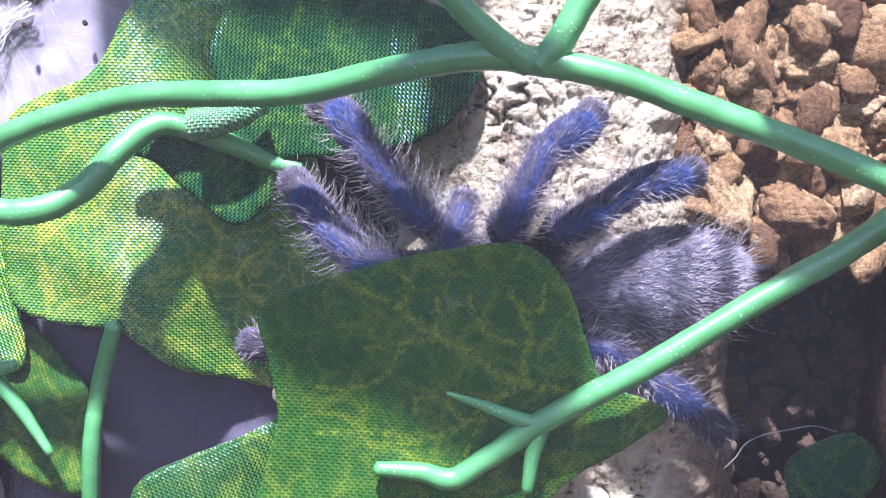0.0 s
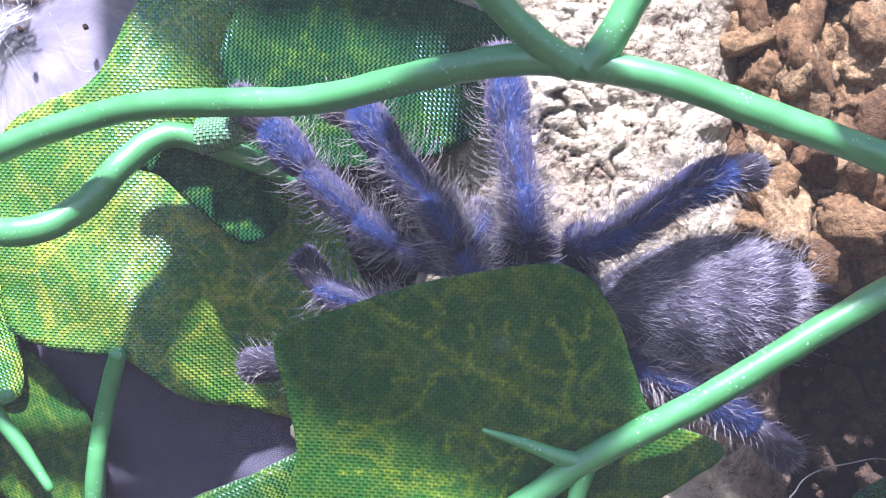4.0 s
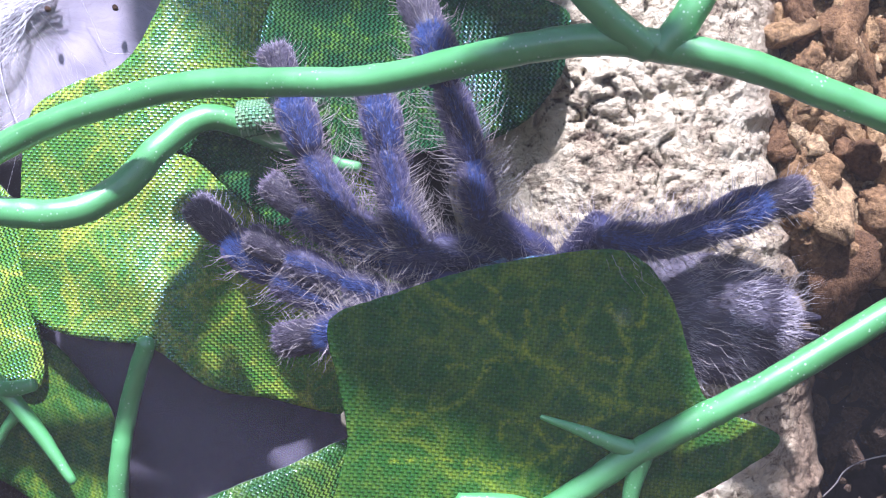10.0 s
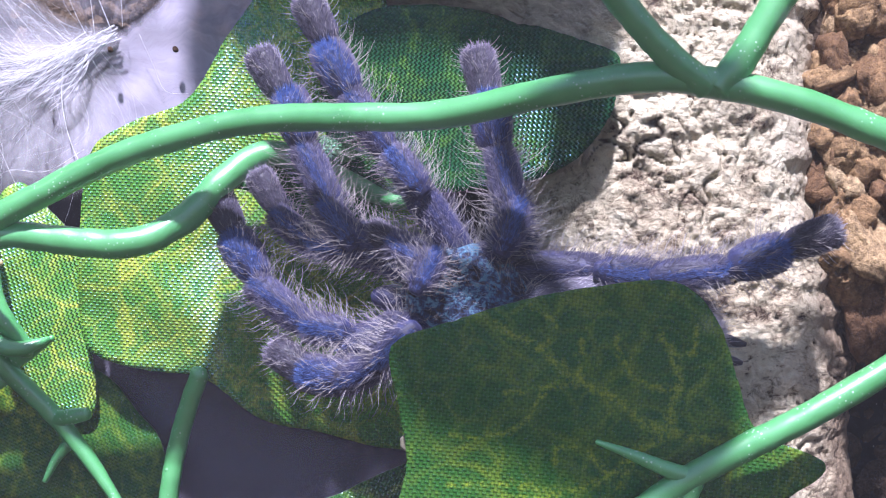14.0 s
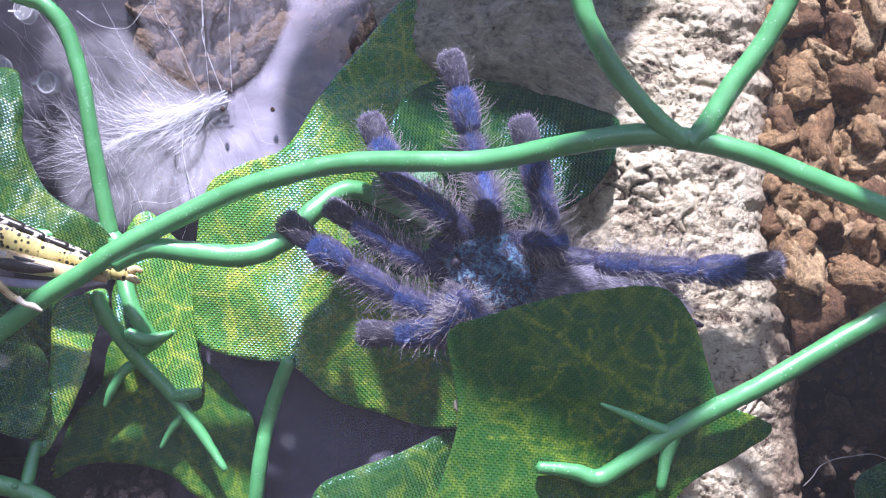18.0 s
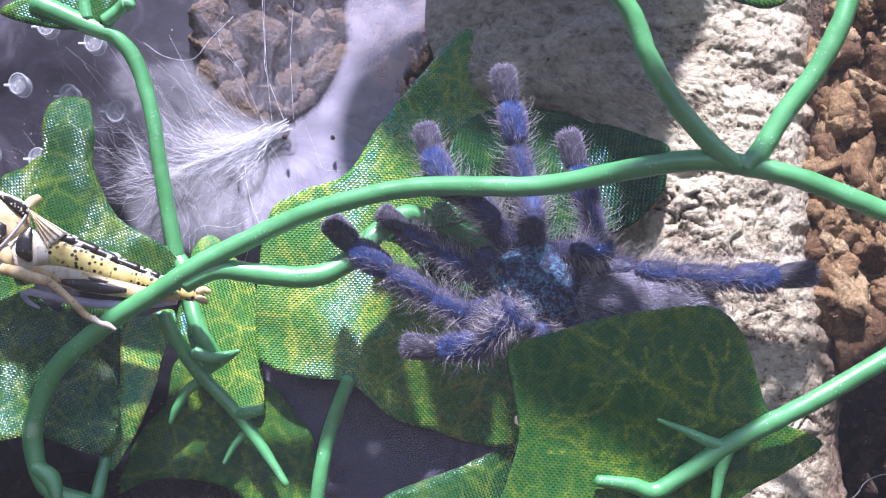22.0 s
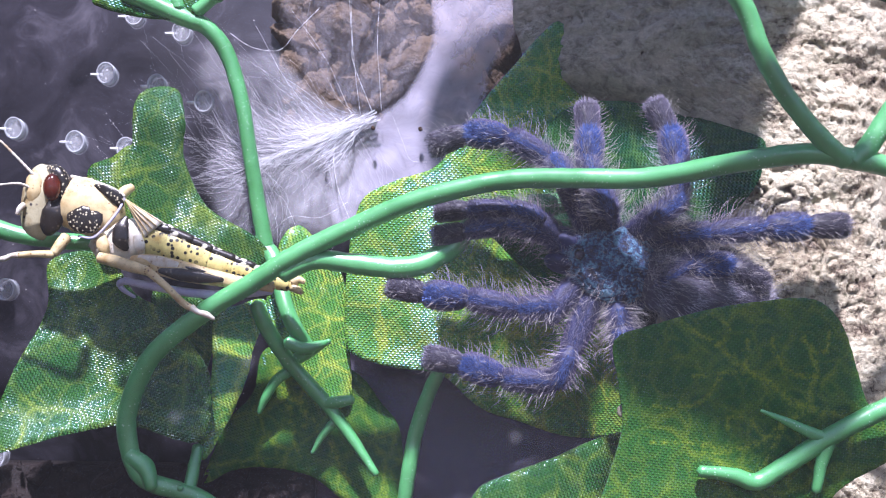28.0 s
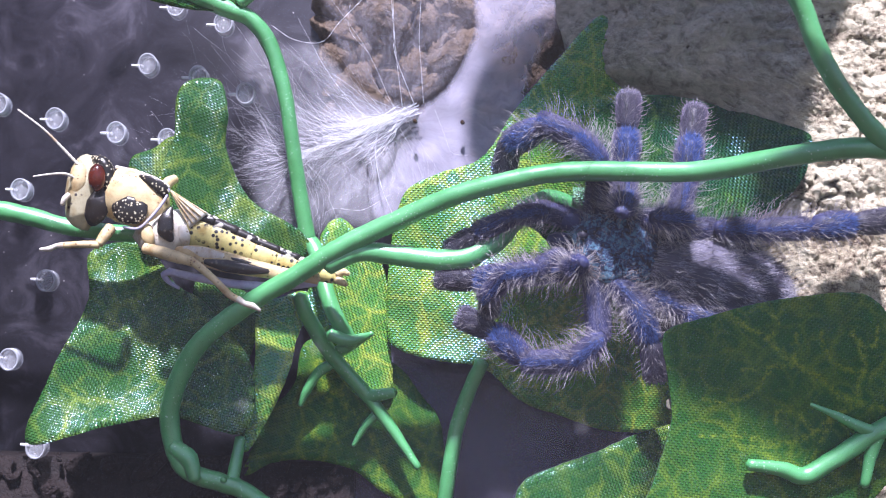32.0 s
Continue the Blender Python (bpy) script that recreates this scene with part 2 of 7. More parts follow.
def leaf_mesh(name, outline, y0, slope=(0, 0), curl=(0, 0), wave=0.4, angle=0.3, material=None, parent=None, label="", seed=0, step=0.9, bend=None, thick=0.28, veins=None, fade=0.0, lines=None):
    """A fabric leaf: a closed spline outline (x, z in mm), lying near the depth y0, with slope, curl, soft waves and a cut, slightly frayed edge."""
    from mathutils.geometry import delaunay_2d_cdt
    rim = spline(outline, 9, True)
    rnd = random.Random(seed)
    rim = [Vector((p[0] + rnd.uniform(-0.05, 0.05), p[1] + rnd.uniform(-0.05, 0.05))) for p in rim]
    xs, zs = [p.x for p in rim], [p.y for p in rim]
    cx, cz = (min(xs) + max(xs)) / 2, (min(zs) + max(zs)) / 2
    pts = list(rim)
    gx = np.arange(min(xs), max(xs), step)
    gz = np.arange(min(zs), max(zs), step)
    rx, rz = np.array(xs), np.array(zs)
    for i, a in enumerate(gx):
        for b in gz:
            q = (a + (0.5 * step if int((b - min(zs)) / step + 0.5) % 2 else 0), b)
            if ((rx - q[0]) ** 2 + (rz - q[1]) ** 2).min() > (0.6 * step) ** 2:
                pts.append(Vector(q))
    n = len(rim)
    out = delaunay_2d_cdt(pts, [(i, (i + 1) % n) for i in range(n)], [list(range(n))], 1, 1e-6)
    v2, faces = out[0], [tuple(f) for f in out[2]]
    top = []
    for p in v2:
        u, w = p.x - cx, p.y - cz
        y = y0 + slope[0] * u + slope[1] * w + curl[0] * u * u + curl[1] * w * w
        y += wave * (noise.noise(Vector((p.x * 0.09 + seed * 7, p.y * 0.09, 3))) + 0.35 * noise.noise(Vector((p.x * 0.25 + seed, p.y * 0.25, 9))))
        if bend:
            y += bend(p.x, p.y)
        top.append(mm(p.x, y, p.y))
    nv = len(top)
    # the fill may give either winding: make the front face the viewer (-y)
    a, b, c = (top[i] for i in faces[0])
    if (b - a).cross(c - a).y > 0:
        faces = [f[::-1] for f in faces]
    verts = top + [p + Vector((0, thick * MM, 0)) for p in top]
    count = {}
    for f in faces:
        for i in range(len(f)):
            e = (f[i], f[(i + 1) % len(f)])
            count[tuple(sorted(e))] = count.get(tuple(sorted(e)), []) + [e]
    side = [(e[0][1], e[0][0], e[0][0] + nv, e[0][1] + nv) for e in count.values() if len(e) == 1]
    allf = faces + [tuple(i + nv for i in f[::-1]) for f in faces] + side
    ob = obj_from(name, verts, allf, material, True, parent, label)
    me = ob.data
    if not fade:
        # the cut edge: matt, with its own hard corners
        me.materials.append(M_RIM)
        for p in list(me.polygons)[-len(side):]:
            p.use_smooth = False
            p.material_index = 1
    if fade:
        pv = np.array([(p.x, p.y) for p in v2])
        gap = np.array([np.hypot(rx - q[0], rz - q[1]).min() for q in pv])
        val = np.clip(gap / fade, 0, 1).astype(np.float32)
        me.attributes.new("rim", "FLOAT", "POINT").data.foreach_set("value", np.concatenate([val, val]))
    if veins or lines:
        segs = vein_lines(veins[0], veins[1], seed) if veins else []
        for w, way in lines or ():
            pts = spline(way, 5)
            segs += [(a, b, w * (1 - 0.4 * i / len(pts))) for i, (a, b) in enumerate(zip(pts, pts[1:]))]
        ragged = np.array([1 + 0.55 * noise.noise(Vector((p.x * 0.9, p.y * 0.9, seed))) + 0.45 * noise.noise(Vector((p.x * 2.3, p.y * 2.3, seed))) for p in v2])
        val = np.zeros(nv)
        pv = np.array([(p.x, p.y) for p in v2])
        for a, b, w in segs:
            a, b = np.array(a), np.array(b)
            d = b - a
            t = np.clip(((pv - a) @ d) / max(d @ d, 1e-9), 0, 1)
            dist = np.hypot(*(pv - a - t[:, None] * d).T)
            val = np.maximum(val, np.clip(1.45 - dist * ragged / w, 0, 1))
        attr = me.attributes.new("vein", "FLOAT", "POINT")
        attr.data.foreach_set("value", np.concatenate([val, val]).astype(np.float32))
    uvl = me.uv_layers.new(name="UVMap")
    ca, sa = math.cos(angle), math.sin(angle)
    for lp in me.loops:
        i = lp.vertex_index % nv
        u, w = v2[i].x, v2[i].y
        uvl.data[lp.index].uv = (u * ca - w * sa + seed * 13.7, u * sa + w * ca + seed * 5.1)
    return ob


def thing(name, label, category, group="", kind="", at=(0, 0, 0)):
    e = new(name)
    e.empty_display_size = 0.005
    e.location = at
    return tagged(e, label, category, group, kind)


# ---- the tank: floor, back wall, bark ----
M_SOIL = simple("dark_substrate", (0.016, 0.009, 0.006), (0.10, 0.055, 0.032), 140, 0.9, 0.9, 0.001, 0.2, fine=900)


def wall_material():
    n = Nodes("smoked_acrylic")
    co = n.coords()
    big = n.noise(co, 40, 4)
    spk = n.voronoi(co, 560)
    few = n.noise(co, 160, 3)
    smear = n.noise(co, 110, 6, 0.7, 1.2)
    col = n.ramp(n.math("MULTIPLY_ADD", smear, 0.6, n.math("MULTIPLY", big, 0.4)), [(0.36, (0.008, 0.008, 0.011)), (0.52, (0.032, 0.030, 0.040)), (0.68, (0.12, 0.113, 0.14))])
    dots = n.math("MULTIPLY", n.ramp(spk, [(0.03, (1, 1, 1)), (0.07, (0, 0, 0))]), n.ramp(few, [(0.5, (0, 0, 0)), (0.58, (1, 1, 1))]))
    n.set(Base_Color=n.mix(dots, col, (0.62, 0.60, 0.58)), Roughness=n.math("MULTIPLY_ADD", smear, 0.4, 0.2), Specular_IOR_Level=0.4)
    n.bump(big, 0.2, 0.0004)
    return n.m


M_WALL = wall_material()


def slab(name, x0, x1, y0, y1, z0, z1, material, kind="structure", label="", category=""):
    bm = bmesh.new()
    bmesh.ops.create_cube(bm, size=1)
    for v in bm.verts:
        v.co = mm((x0 + x1) / 2 + v.co.x * (x1 - x0), (y0 + y1) / 2 + v.co.y * (y1 - y0), (z0 + z1) / 2 + v.co.z * (z1 - z0))
    bmesh.ops.bevel(bm, geom=bm.edges[:], offset=0.0006, segments=2, affect="EDGES")
    ob = part(name, bm, material, None)
    return tagged(ob, label, category, kind=kind)


# a darker tone of the soil, for the back left corner
M_SOIL_DARKER = simple("darker_substrate", (0.005, 0.003, 0.003), (0.022, 0.013, 0.012), 240, 0.7, 0.9, 0.001, 0.3, fine=1100)
slab("floor", -160, 110, -180, 110, -95, -89, M_SOIL, label="dark soil floor of the terrarium", category="floor")
slab("wall_back", -160, 110, 84, 88, -89, 110, M_WALL, label="dark acrylic back wall of the terrarium", category="wall")
# the mound is added out of view on the right, to shade the lower bark
slab("shade_mound", 45.5, 106, 37, 84, -89, 2, M_SOIL, kind="", label="high mound of dark brown soil beside the bark", category="soil")
slab("soil_bed", -156, -60, 76, 84, -89, -33, M_SOIL_DARKER, kind="", label="bed of dark damp soil against the back wall", category="soil")
slab("wall_left", -160, -156, -20, 84, -89, 110, M_WALL, label="dark acrylic side wall of the terrarium", category="wall")
slab("wall_right", 106, 110, 24, 84, -89, 110, M_WALL, label="dark acrylic side wall of the terrarium", category="wall")


def bark():
    n = Nodes("cork_bark")
    co = n.coords()
    st = n.add("ShaderNodeMapping")
    st.inputs["Scale"].default_value = (0.9, 1, 1.35)
    n.link(co, st.inputs[0])
    big = n.noise(st.outputs[0], 80, 6, 0.7)
    fine = n.noise(st.outputs[0], 520, 6, 0.75, 0.4)
    crack = n.noise(st.outputs[0], 210, 4, 0.6, 1.5)
    col = n.ramp(n.math("ADD", n.math("MULTIPLY", big, 0.5), n.math("MULTIPLY", fine, 0.5)),
                 [(0.37, (0.10, 0.062, 0.042)), (0.43, (0.40, 0.33, 0.23)), (0.50, (0.68, 0.60, 0.43)), (0.60, (0.79, 0.735, 0.565))])
    line = n.math("ABSOLUTE", n.math("SUBTRACT", crack, 0.5))
    col = n.mix(n.math("MULTIPLY", n.ramp(line, [(0.006, (0.8, 0.8, 0.8)), (0.020, (0, 0, 0))]), n.ramp(big, [(0.44, (0.7, 0.7, 0.7)), (0.56, (0, 0, 0))])), col, (0.035, 0.02, 0.014))
    col = n.mix(n.ramp(fine, [(0.34, (0.9, 0.9, 0.9)), (0.42, (0, 0, 0))]), col, (0.05, 0.03, 0.02))
    sx = n.add("ShaderNodeSeparateXYZ")
    n.link(co, sx.inputs[0])
    edge = n.math("MULTIPLY_ADD", n.math("SUBTRACT", big, 0.5), 0.022, sx.outputs[0])
    broken = n.ramp(n.math("MULTIPLY", n.math("SUBTRACT", edge, 0.019), 120.0), [(0.1, (0, 0, 0)), (0.75, (0.8, 0.8, 0.8))])
    col = n.mix(broken, col, n.ramp(fine, [(0.35, (0.07, 0.04, 0.025)), (0.62, (0.33, 0.22, 0.14))]))
    # the smooth slate-grey outer skin on the upper flank, darkened for the shade there
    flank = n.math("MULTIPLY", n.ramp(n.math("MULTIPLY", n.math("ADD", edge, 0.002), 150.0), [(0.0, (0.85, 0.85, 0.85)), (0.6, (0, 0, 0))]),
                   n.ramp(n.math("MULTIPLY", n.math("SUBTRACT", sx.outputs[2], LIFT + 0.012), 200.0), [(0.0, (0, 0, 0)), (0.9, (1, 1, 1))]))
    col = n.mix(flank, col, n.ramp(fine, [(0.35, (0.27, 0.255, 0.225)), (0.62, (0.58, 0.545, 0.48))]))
    cleft = n.add("ShaderNodeAttribute")
    cleft.attribute_name = "crack"
    col = n.mix(n.ramp(cleft.outputs["Fac"], [(0.25, (0, 0, 0)), (0.8, (0.9, 0.9, 0.9))]), col, (0.045, 0.026, 0.017))
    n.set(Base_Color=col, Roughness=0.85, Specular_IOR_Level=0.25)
    n.bump(n.math("ADD", fine, n.math("MULTIPLY", n.noise(st.outputs[0], 1700, 3), 0.4)), 0.9, 0.0008)
    verts, faces, cracks = [], [], []
    nx, nz = 240, 600
    for j in range(nz + 1):
        z = -89 + j * (75 + 89) / nz
        left = -10 - 22 / (1 + math.exp(-(z - 21) / 2.2)) + 2.5 * noise.noise(Vector((0, z * 0.12, 4))) + 0.06 * max(0, 0 - z)
        right = 25.5 + 3.5 / (1 + math.exp((z + 9) / 2.5)) + 1.8 * noise.noise(Vector((9, z * 0.1, 4))) + 0.8 * noise.noise(Vector((9, z * 0.5, 7)))
        for i in range(nx + 1):
            s = i / nx
            x = left + (right - left) * s
            u = 2 * s - 1
            y = 57.0 + (13 * u ** 3.2 if u > 0 else 15 * (-u) ** 2.2) - 0.06 * max(0, z - 8)
            pv = Vector((x * 0.11, 0, z * 0.15))
            ridge = abs(noise.noise(pv + Vector((3, 1, 0)))) * 1.6 + abs(noise.noise(pv * 3.1)) * 0.7 + abs(noise.noise(pv * 8)) * 0.34 + noise.noise(pv * 19) * 0.2 + noise.noise(pv * 41) * 0.14
            warp = Vector((noise.noise(pv * 2.0), 0, noise.noise(pv * 2.0 + Vector((5, 5, 0))))) * 0.5
            flaw = min(1.0, max(0.0, 0.1 + noise.noise(Vector((x * 0.08, 7, z * 0.08))) * 1.6)) * math.exp(-(noise.noise(Vector((x * 0.12, 2, z * 0.30)) + warp * 1.5) / 0.030) ** 2)
            flaw = max(flaw, max(0.0, noise.noise(Vector((x * 0.07, 1, z * 0.07))) * 1.4) * math.exp(-(noise.noise(Vector((x * 0.30, 4, z * 0.14)) + warp * 1.5) / 0.025) ** 2))
            pit = max(0.0, noise.noise(Vector((x * 0.9, 3, z * 1.1))) + 0.5 * noise.noise(Vector((x * 2.1, 8, z * 2.1))) - 0.60) * 3
            flaw = min(1.0, max(flaw, pit))
            cracks.append(flaw)
            y -= ridge - 1.2 - 0.9 * flaw
            verts.append(mm(x, y, z))
    for j in range(nz):
        for i in range(nx):
            a = j * (nx + 1) + i
            faces.append((a, a + 1, a + nx + 2, a + nx + 1))
    nf = len(verts)
    for j in range(nz + 1):
        for i in (0, nx):
            p = verts[j * (nx + 1) + i]
            verts.append(Vector((p.x + (0.004 if i == 0 else -0.004), 0.0705, p.z)))
    for j in range(nz):
        a, b = nf + 2 * j, nf + 2 * j + 2
        faces.append((j * (nx + 1), (j + 1) * (nx + 1), b, a))
        faces.append(((j + 1) * (nx + 1) + nx, j * (nx + 1) + nx, a + 1, b + 1))
        faces.append((a, b, b + 1, a + 1))
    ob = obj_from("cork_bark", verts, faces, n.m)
    cracks += [0.0] * (len(verts) - len(cracks))
    ob.data.attributes.new("crack", "FLOAT", "POINT").data.foreach_set("value", np.array(cracks, np.float32))
    return tagged(ob, "upright slab of pale grey cork bark with cracks", "bark")


bark()

# ---- artificial ivy ----
vine = thing("artificial_ivy", "green plastic ivy vine with printed fabric leaves", "artificial plant", at=mm(6, 35, 10))
vine.location = (0, 0, 0)
# main stem, from its curl at the lower left up over the spider and off to the right
stem_mesh("stem", [(-64.5, 64.0, -42.5), (-73.9, 64.0, -36.1), (-77.5, 64.0, -34.7), (-82.6, 64.0, -32.9), (-84.8, 64.0, -28.3), (-84.7, 63.5, -22.9), (-81.3, 62.0, -15.9), (-74.3, 60.0, -10.1), (-68.2, 58.5, -6.3), (-62.1, 57.0, -2.4), (-54.7, 55.5, 1.3), (-47.3, 54.0, 4.6), (-40.0, 52.5, 6.7), (-32.8, 51.0, 7.9), (-24.5, 48.0, 7.8), (-16.5, 45.0, 7.7), (-6.5, 39.6, 9.2), (0.6, 36.6, 9.9)] + [(5.7, 36.0, 9.3), (12.5, 36.0, 7.8), (20.1, 36.0, 4.9), (27.7, 36.0, 1.9), (36.1, 36.0, -1.8), (47.5, 36.0, -7.2)],
          [1.15, 1.3, 1.35, 1.35, 1.3, 1.3, 1.3, 1.25, 1.25], vine, seed=3)
# the upper ends of the next two branches are added to carry the unseen shading leaves
stem_mesh("branch", [(5.1, 36.0, 9.0), (2.8, 35.3, 10.6), (-0.1, 34.4, 13.2), (-3.7, 33.6, 17.5), (-6.1, 33.2, 21.8), (-7.8, 33.0, 26.1), (-12.2, 33.0, 34.8)] + [(-6, 35, 50), (-8.5, 37.4, 62), (-14, 37.2, 76)], [1.2, 1.15, 1.2, 1.3], vine, seed=5)
stem_mesh("branch", [(5.9, 36.0, 8.8), (7.7, 35.5, 11.0), (10.1, 35.0, 15.0), (13.8, 34.0, 20.3), (16.5, 33.5, 25.6), (19.8, 33.0, 33.5)] + [(29, 27, 41), (33, 19.4, 40), (40, 19, 38)], [1.3, 1.2, 1.25, 1.3], vine, seed=6)
stem_mesh("branch", [(-63.7, 58.0, -4.7), (-59.3, 57.5, -2.8), (-53.3, 57.0, -3.3), (-46.6, 56.5, -3.6), (-41.6, 58.0, -1.2), (-37.9, 59.0, 2.7), (-33.4, 61.0, 5.4)] + [(-26.5, 62.6, 2.9), (-22.7, 63.2, 1.1), (-19.3, 63.4, 0.3)], [1.35, 1.35, 1.45, 1.5, 1.45, 1.35, 1.2, 1.0, 0.6], vine, seed=7)
stem_mesh("branch", [(-88.1, 67.0, 35.7), (-80.0, 67.5, 32.4), (-76.3, 68.0, 30.9), (-73.4, 68.5, 27.0), (-71.2, 68.6, 20.1), (-69.9, 69.0, 12.8), (-68.8, 70.0, 6.4), (-67.5, 71.0, -0.5)], [1.6, 1.25, 1.2, 1.1, 1.1, 1.2], vine, seed=8)
stem_mesh("branch", [(-117.3, 68.0, 3.3), (-110.9, 68.0, 2.4), (-106.1, 68.0, 1.5), (-99.7, 68.0, 0.1), (-87.1, 69.0, -0.7), (-76.7, 70.0, -0.8), (-67.5, 71.0, -0.5), (-63.7, 67.0, -9.9), (-60.4, 68.0, -15.4)], [1.4, 1.4, 1.3, 1.2, 1.1, 1.2, 1.2, 1.0], vine, seed=9)
stem_mesh("branch", [(-68.0, 66.0, -8.7), (-66.9, 66.5, -11.5), (-63.4, 69.0, -17.0), (-58.6, 70.0, -22.2), (-54.5, 70.0, -27.4), (-50.7, 69.0, -32.6)], [1.0, 1.1, 1.1, 1.0, 0.85, 0.5], vine, seed=10)
stem_mesh("branch", [(-42.0, 67.5, -17.4), (-43.7, 69.0, -21.6), (-45.2, 70.0, -26.5), (-46.0, 70.0, -31.3), (-46.7, 71.0, -37.0), (-47.5, 72.0, -44.3)], [1.0, 1.05, 1.1, 1.1], vine, seed=11)
stem_mesh("branch", [(49.9, 41.0, 5.1), (43.8, 41.5, -0.3), (37.3, 42.0, -5.6), (33.0, 42.4, -8.6), (28.0, 42.8, -11.4)] + [(16.2, 43.0, -18.4), (11.1, 43.8, -21.2), (5.6, 44.8, -24.4), (0.2, 46.0, -28.3), (-2.8, 46.3, -30.0), (-5.9, 46.0, -29.2), (-10.0, 45.5, -28.7)], [1.35, 1.3, 1.25, 1.2, 1.2, 1.15, 1.1, 0.75], vine, seed=12)


# thorns, stubs and knots of the moulded stems
def stub(pts, radii, seed=0):
    return stem_mesh("thorn", pts, radii, vine, seed=seed, sides=9)


stub([(-62.5, 69.5, -16.4), (-60.5, 68.5, -15.4), (-57.7, 67.5, -13.7)], [0.9, 0.75, 0.35], 21)
stub([(-58.2, 70.0, -22.8), (-56.1, 69.0, -22.4), (-54.3, 68.5, -22.0)], [0.9, 0.85, 0.7], 22)
stub([(-63.7, 70.0, -18.3), (-65.5, 70.5, -19.7), (-66.9, 71.0, -22.0), (-67.9, 71.5, -24.3)], [0.8, 0.75, 0.7, 0.4], 23)
stub([(-57.0, 71.0, -25.5), (-58.7, 71.5, -27.5), (-60.1, 72.0, -30.0)], [0.7, 0.55, 0.3], 24)
stub([(6.0, 44.8, -24.5), (3.6, 44.5, -23.7), (0.4, 44.0, -22.3), (-2.9, 43.5, -21.0)], [0.9, 0.75, 0.5, 0.2], 25)
stub([(6.0, 44.8, -24.5), (5.2, 45.0, -26.9), (4.5, 45.5, -31.0)], [0.95, 0.85, 0.6], 26)
stub([(-33.8, 51.5, 7.4), (-33.6, 50.9, 8.3), (-33.4, 50.6, 8.8)], [0.75, 0.5, 0.25], 27)
stub([(-84.5, 63.6, -29.8), (-82.1, 63.0, -31.4), (-81.1, 62.6, -34.2)], [1.2, 1.3, 0.9], 28)
stub([(-76.7, 64.0, -35.8), (-76.1, 65.0, -32.8), (-75.6, 66.0, -28.7)], [0.9, 0.9, 0.8], 29)
stub([(-77.9, 67.0, 33.1), (-75.9, 66.5, 34.6), (-74.6, 66.0, 35.4), (-73.5, 65.5, 35.0)], [1.0, 0.9, 1.2, 0.5], 30)
stub([(-80.5, 67.0, 33.4), (-80.9, 67.0, 35.9), (-81.4, 67.0, 39.2)], [1.0, 0.9, 0.8], 31)
stub([(-63.6, 66.0, -13.9), (-61.3, 66.0, -14.8), (-59.1, 66.5, -14.3), (-58.0, 67.0, -13.8)], [1.0, 0.9, 0.6, 0.3], 32)
for q, r in (([(-46.0, 69.4, -28.3)][0], 0.4), ([(-77.3, 62.8, -34.1)][0], 0.5)):
    bm = bmesh.new()
    bmesh.ops.create_icosphere(bm, subdivisions=2, radius=r * MM)
    for v in bm.verts:
        v.co = v.co * (1 + 0.12 * noise.noise(v.co * 900)) + mm(*q)
    part("knot", bm, M_STEM, vine)

# leaves
leaf_mesh("leaf", [(-20.8, -12.7), (-15.3, -10.5), (-9.1, -8.7), (-2.9, -7.6), (3.0, -7.0), (6.2, -8.1), (8.8, -11.5), (10.4, -16.3), (12.3, -20.8), (18.3, -23.9), (13.8, -27.6), (8.3, -30.9), (2.8, -36.9), (-6.1, -40.4), (-16.4, -39.2), (-23.2, -36.6), (-21.3, -29.8), (-19.6, -23.6), (-20.2, -18.1)],
          47.2, (0.04, -0.05), (-0.002, -0.003), 0.6, 0.1, M_LEAF, vine, "dark green fabric leaf with a yellow vein print", 1, step=0.42,
          lines=[(0.58, [(4.5, -20.9), (1.9, -19.9), (-0.7, -17.7), (-4.1, -16.0), (-7.5, -13.3), (-11.8, -10.8)]), (0.43, [(-4.1, -16.0), (-3.8, -14.2), (-3.8, -12.4)]), (0.36, [(-3.9, -16.3), (-6.9, -16.5), (-10.8, -17.1)]), (0.54, [(4.5, -20.9), (4.2, -18.9), (5.0, -17.0), (4.6, -14.4), (3.3, -11.8)]), (0.36, [(5.0, -17.0), (1.9, -16.4), (-0.3, -14.0), (-0.7, -12.2)]), (0.36, [(4.6, -14.4), (6.2, -13.4), (6.5, -11.1)]), (0.40, [(4.5, -20.9), (6.8, -21.5), (8.8, -21.4)]), (0.50, [(4.5, -20.9), (1.3, -22.5), (-1.3, -24.7), (-5.2, -26.2), (-9.1, -26.6)]), (0.36, [(-1.3, -24.7), (-3.3, -22.6), (-5.9, -22.3), (-6.2, -23.9)]), (0.32, [(-7.5, -13.3), (-6.2, -11.0), (-8.5, -9.1)]), (0.32, [(-5.2, -26.2), (-10.8, -25.3), (-16.0, -25.4)]), (0.36, [(1.3, -22.5), (-0.7, -26.4), (-2.0, -29.0)]), (0.29, [(-6.9, -16.5), (-9.5, -20.1), (-13.4, -21.1), (-15.7, -20.9)])])
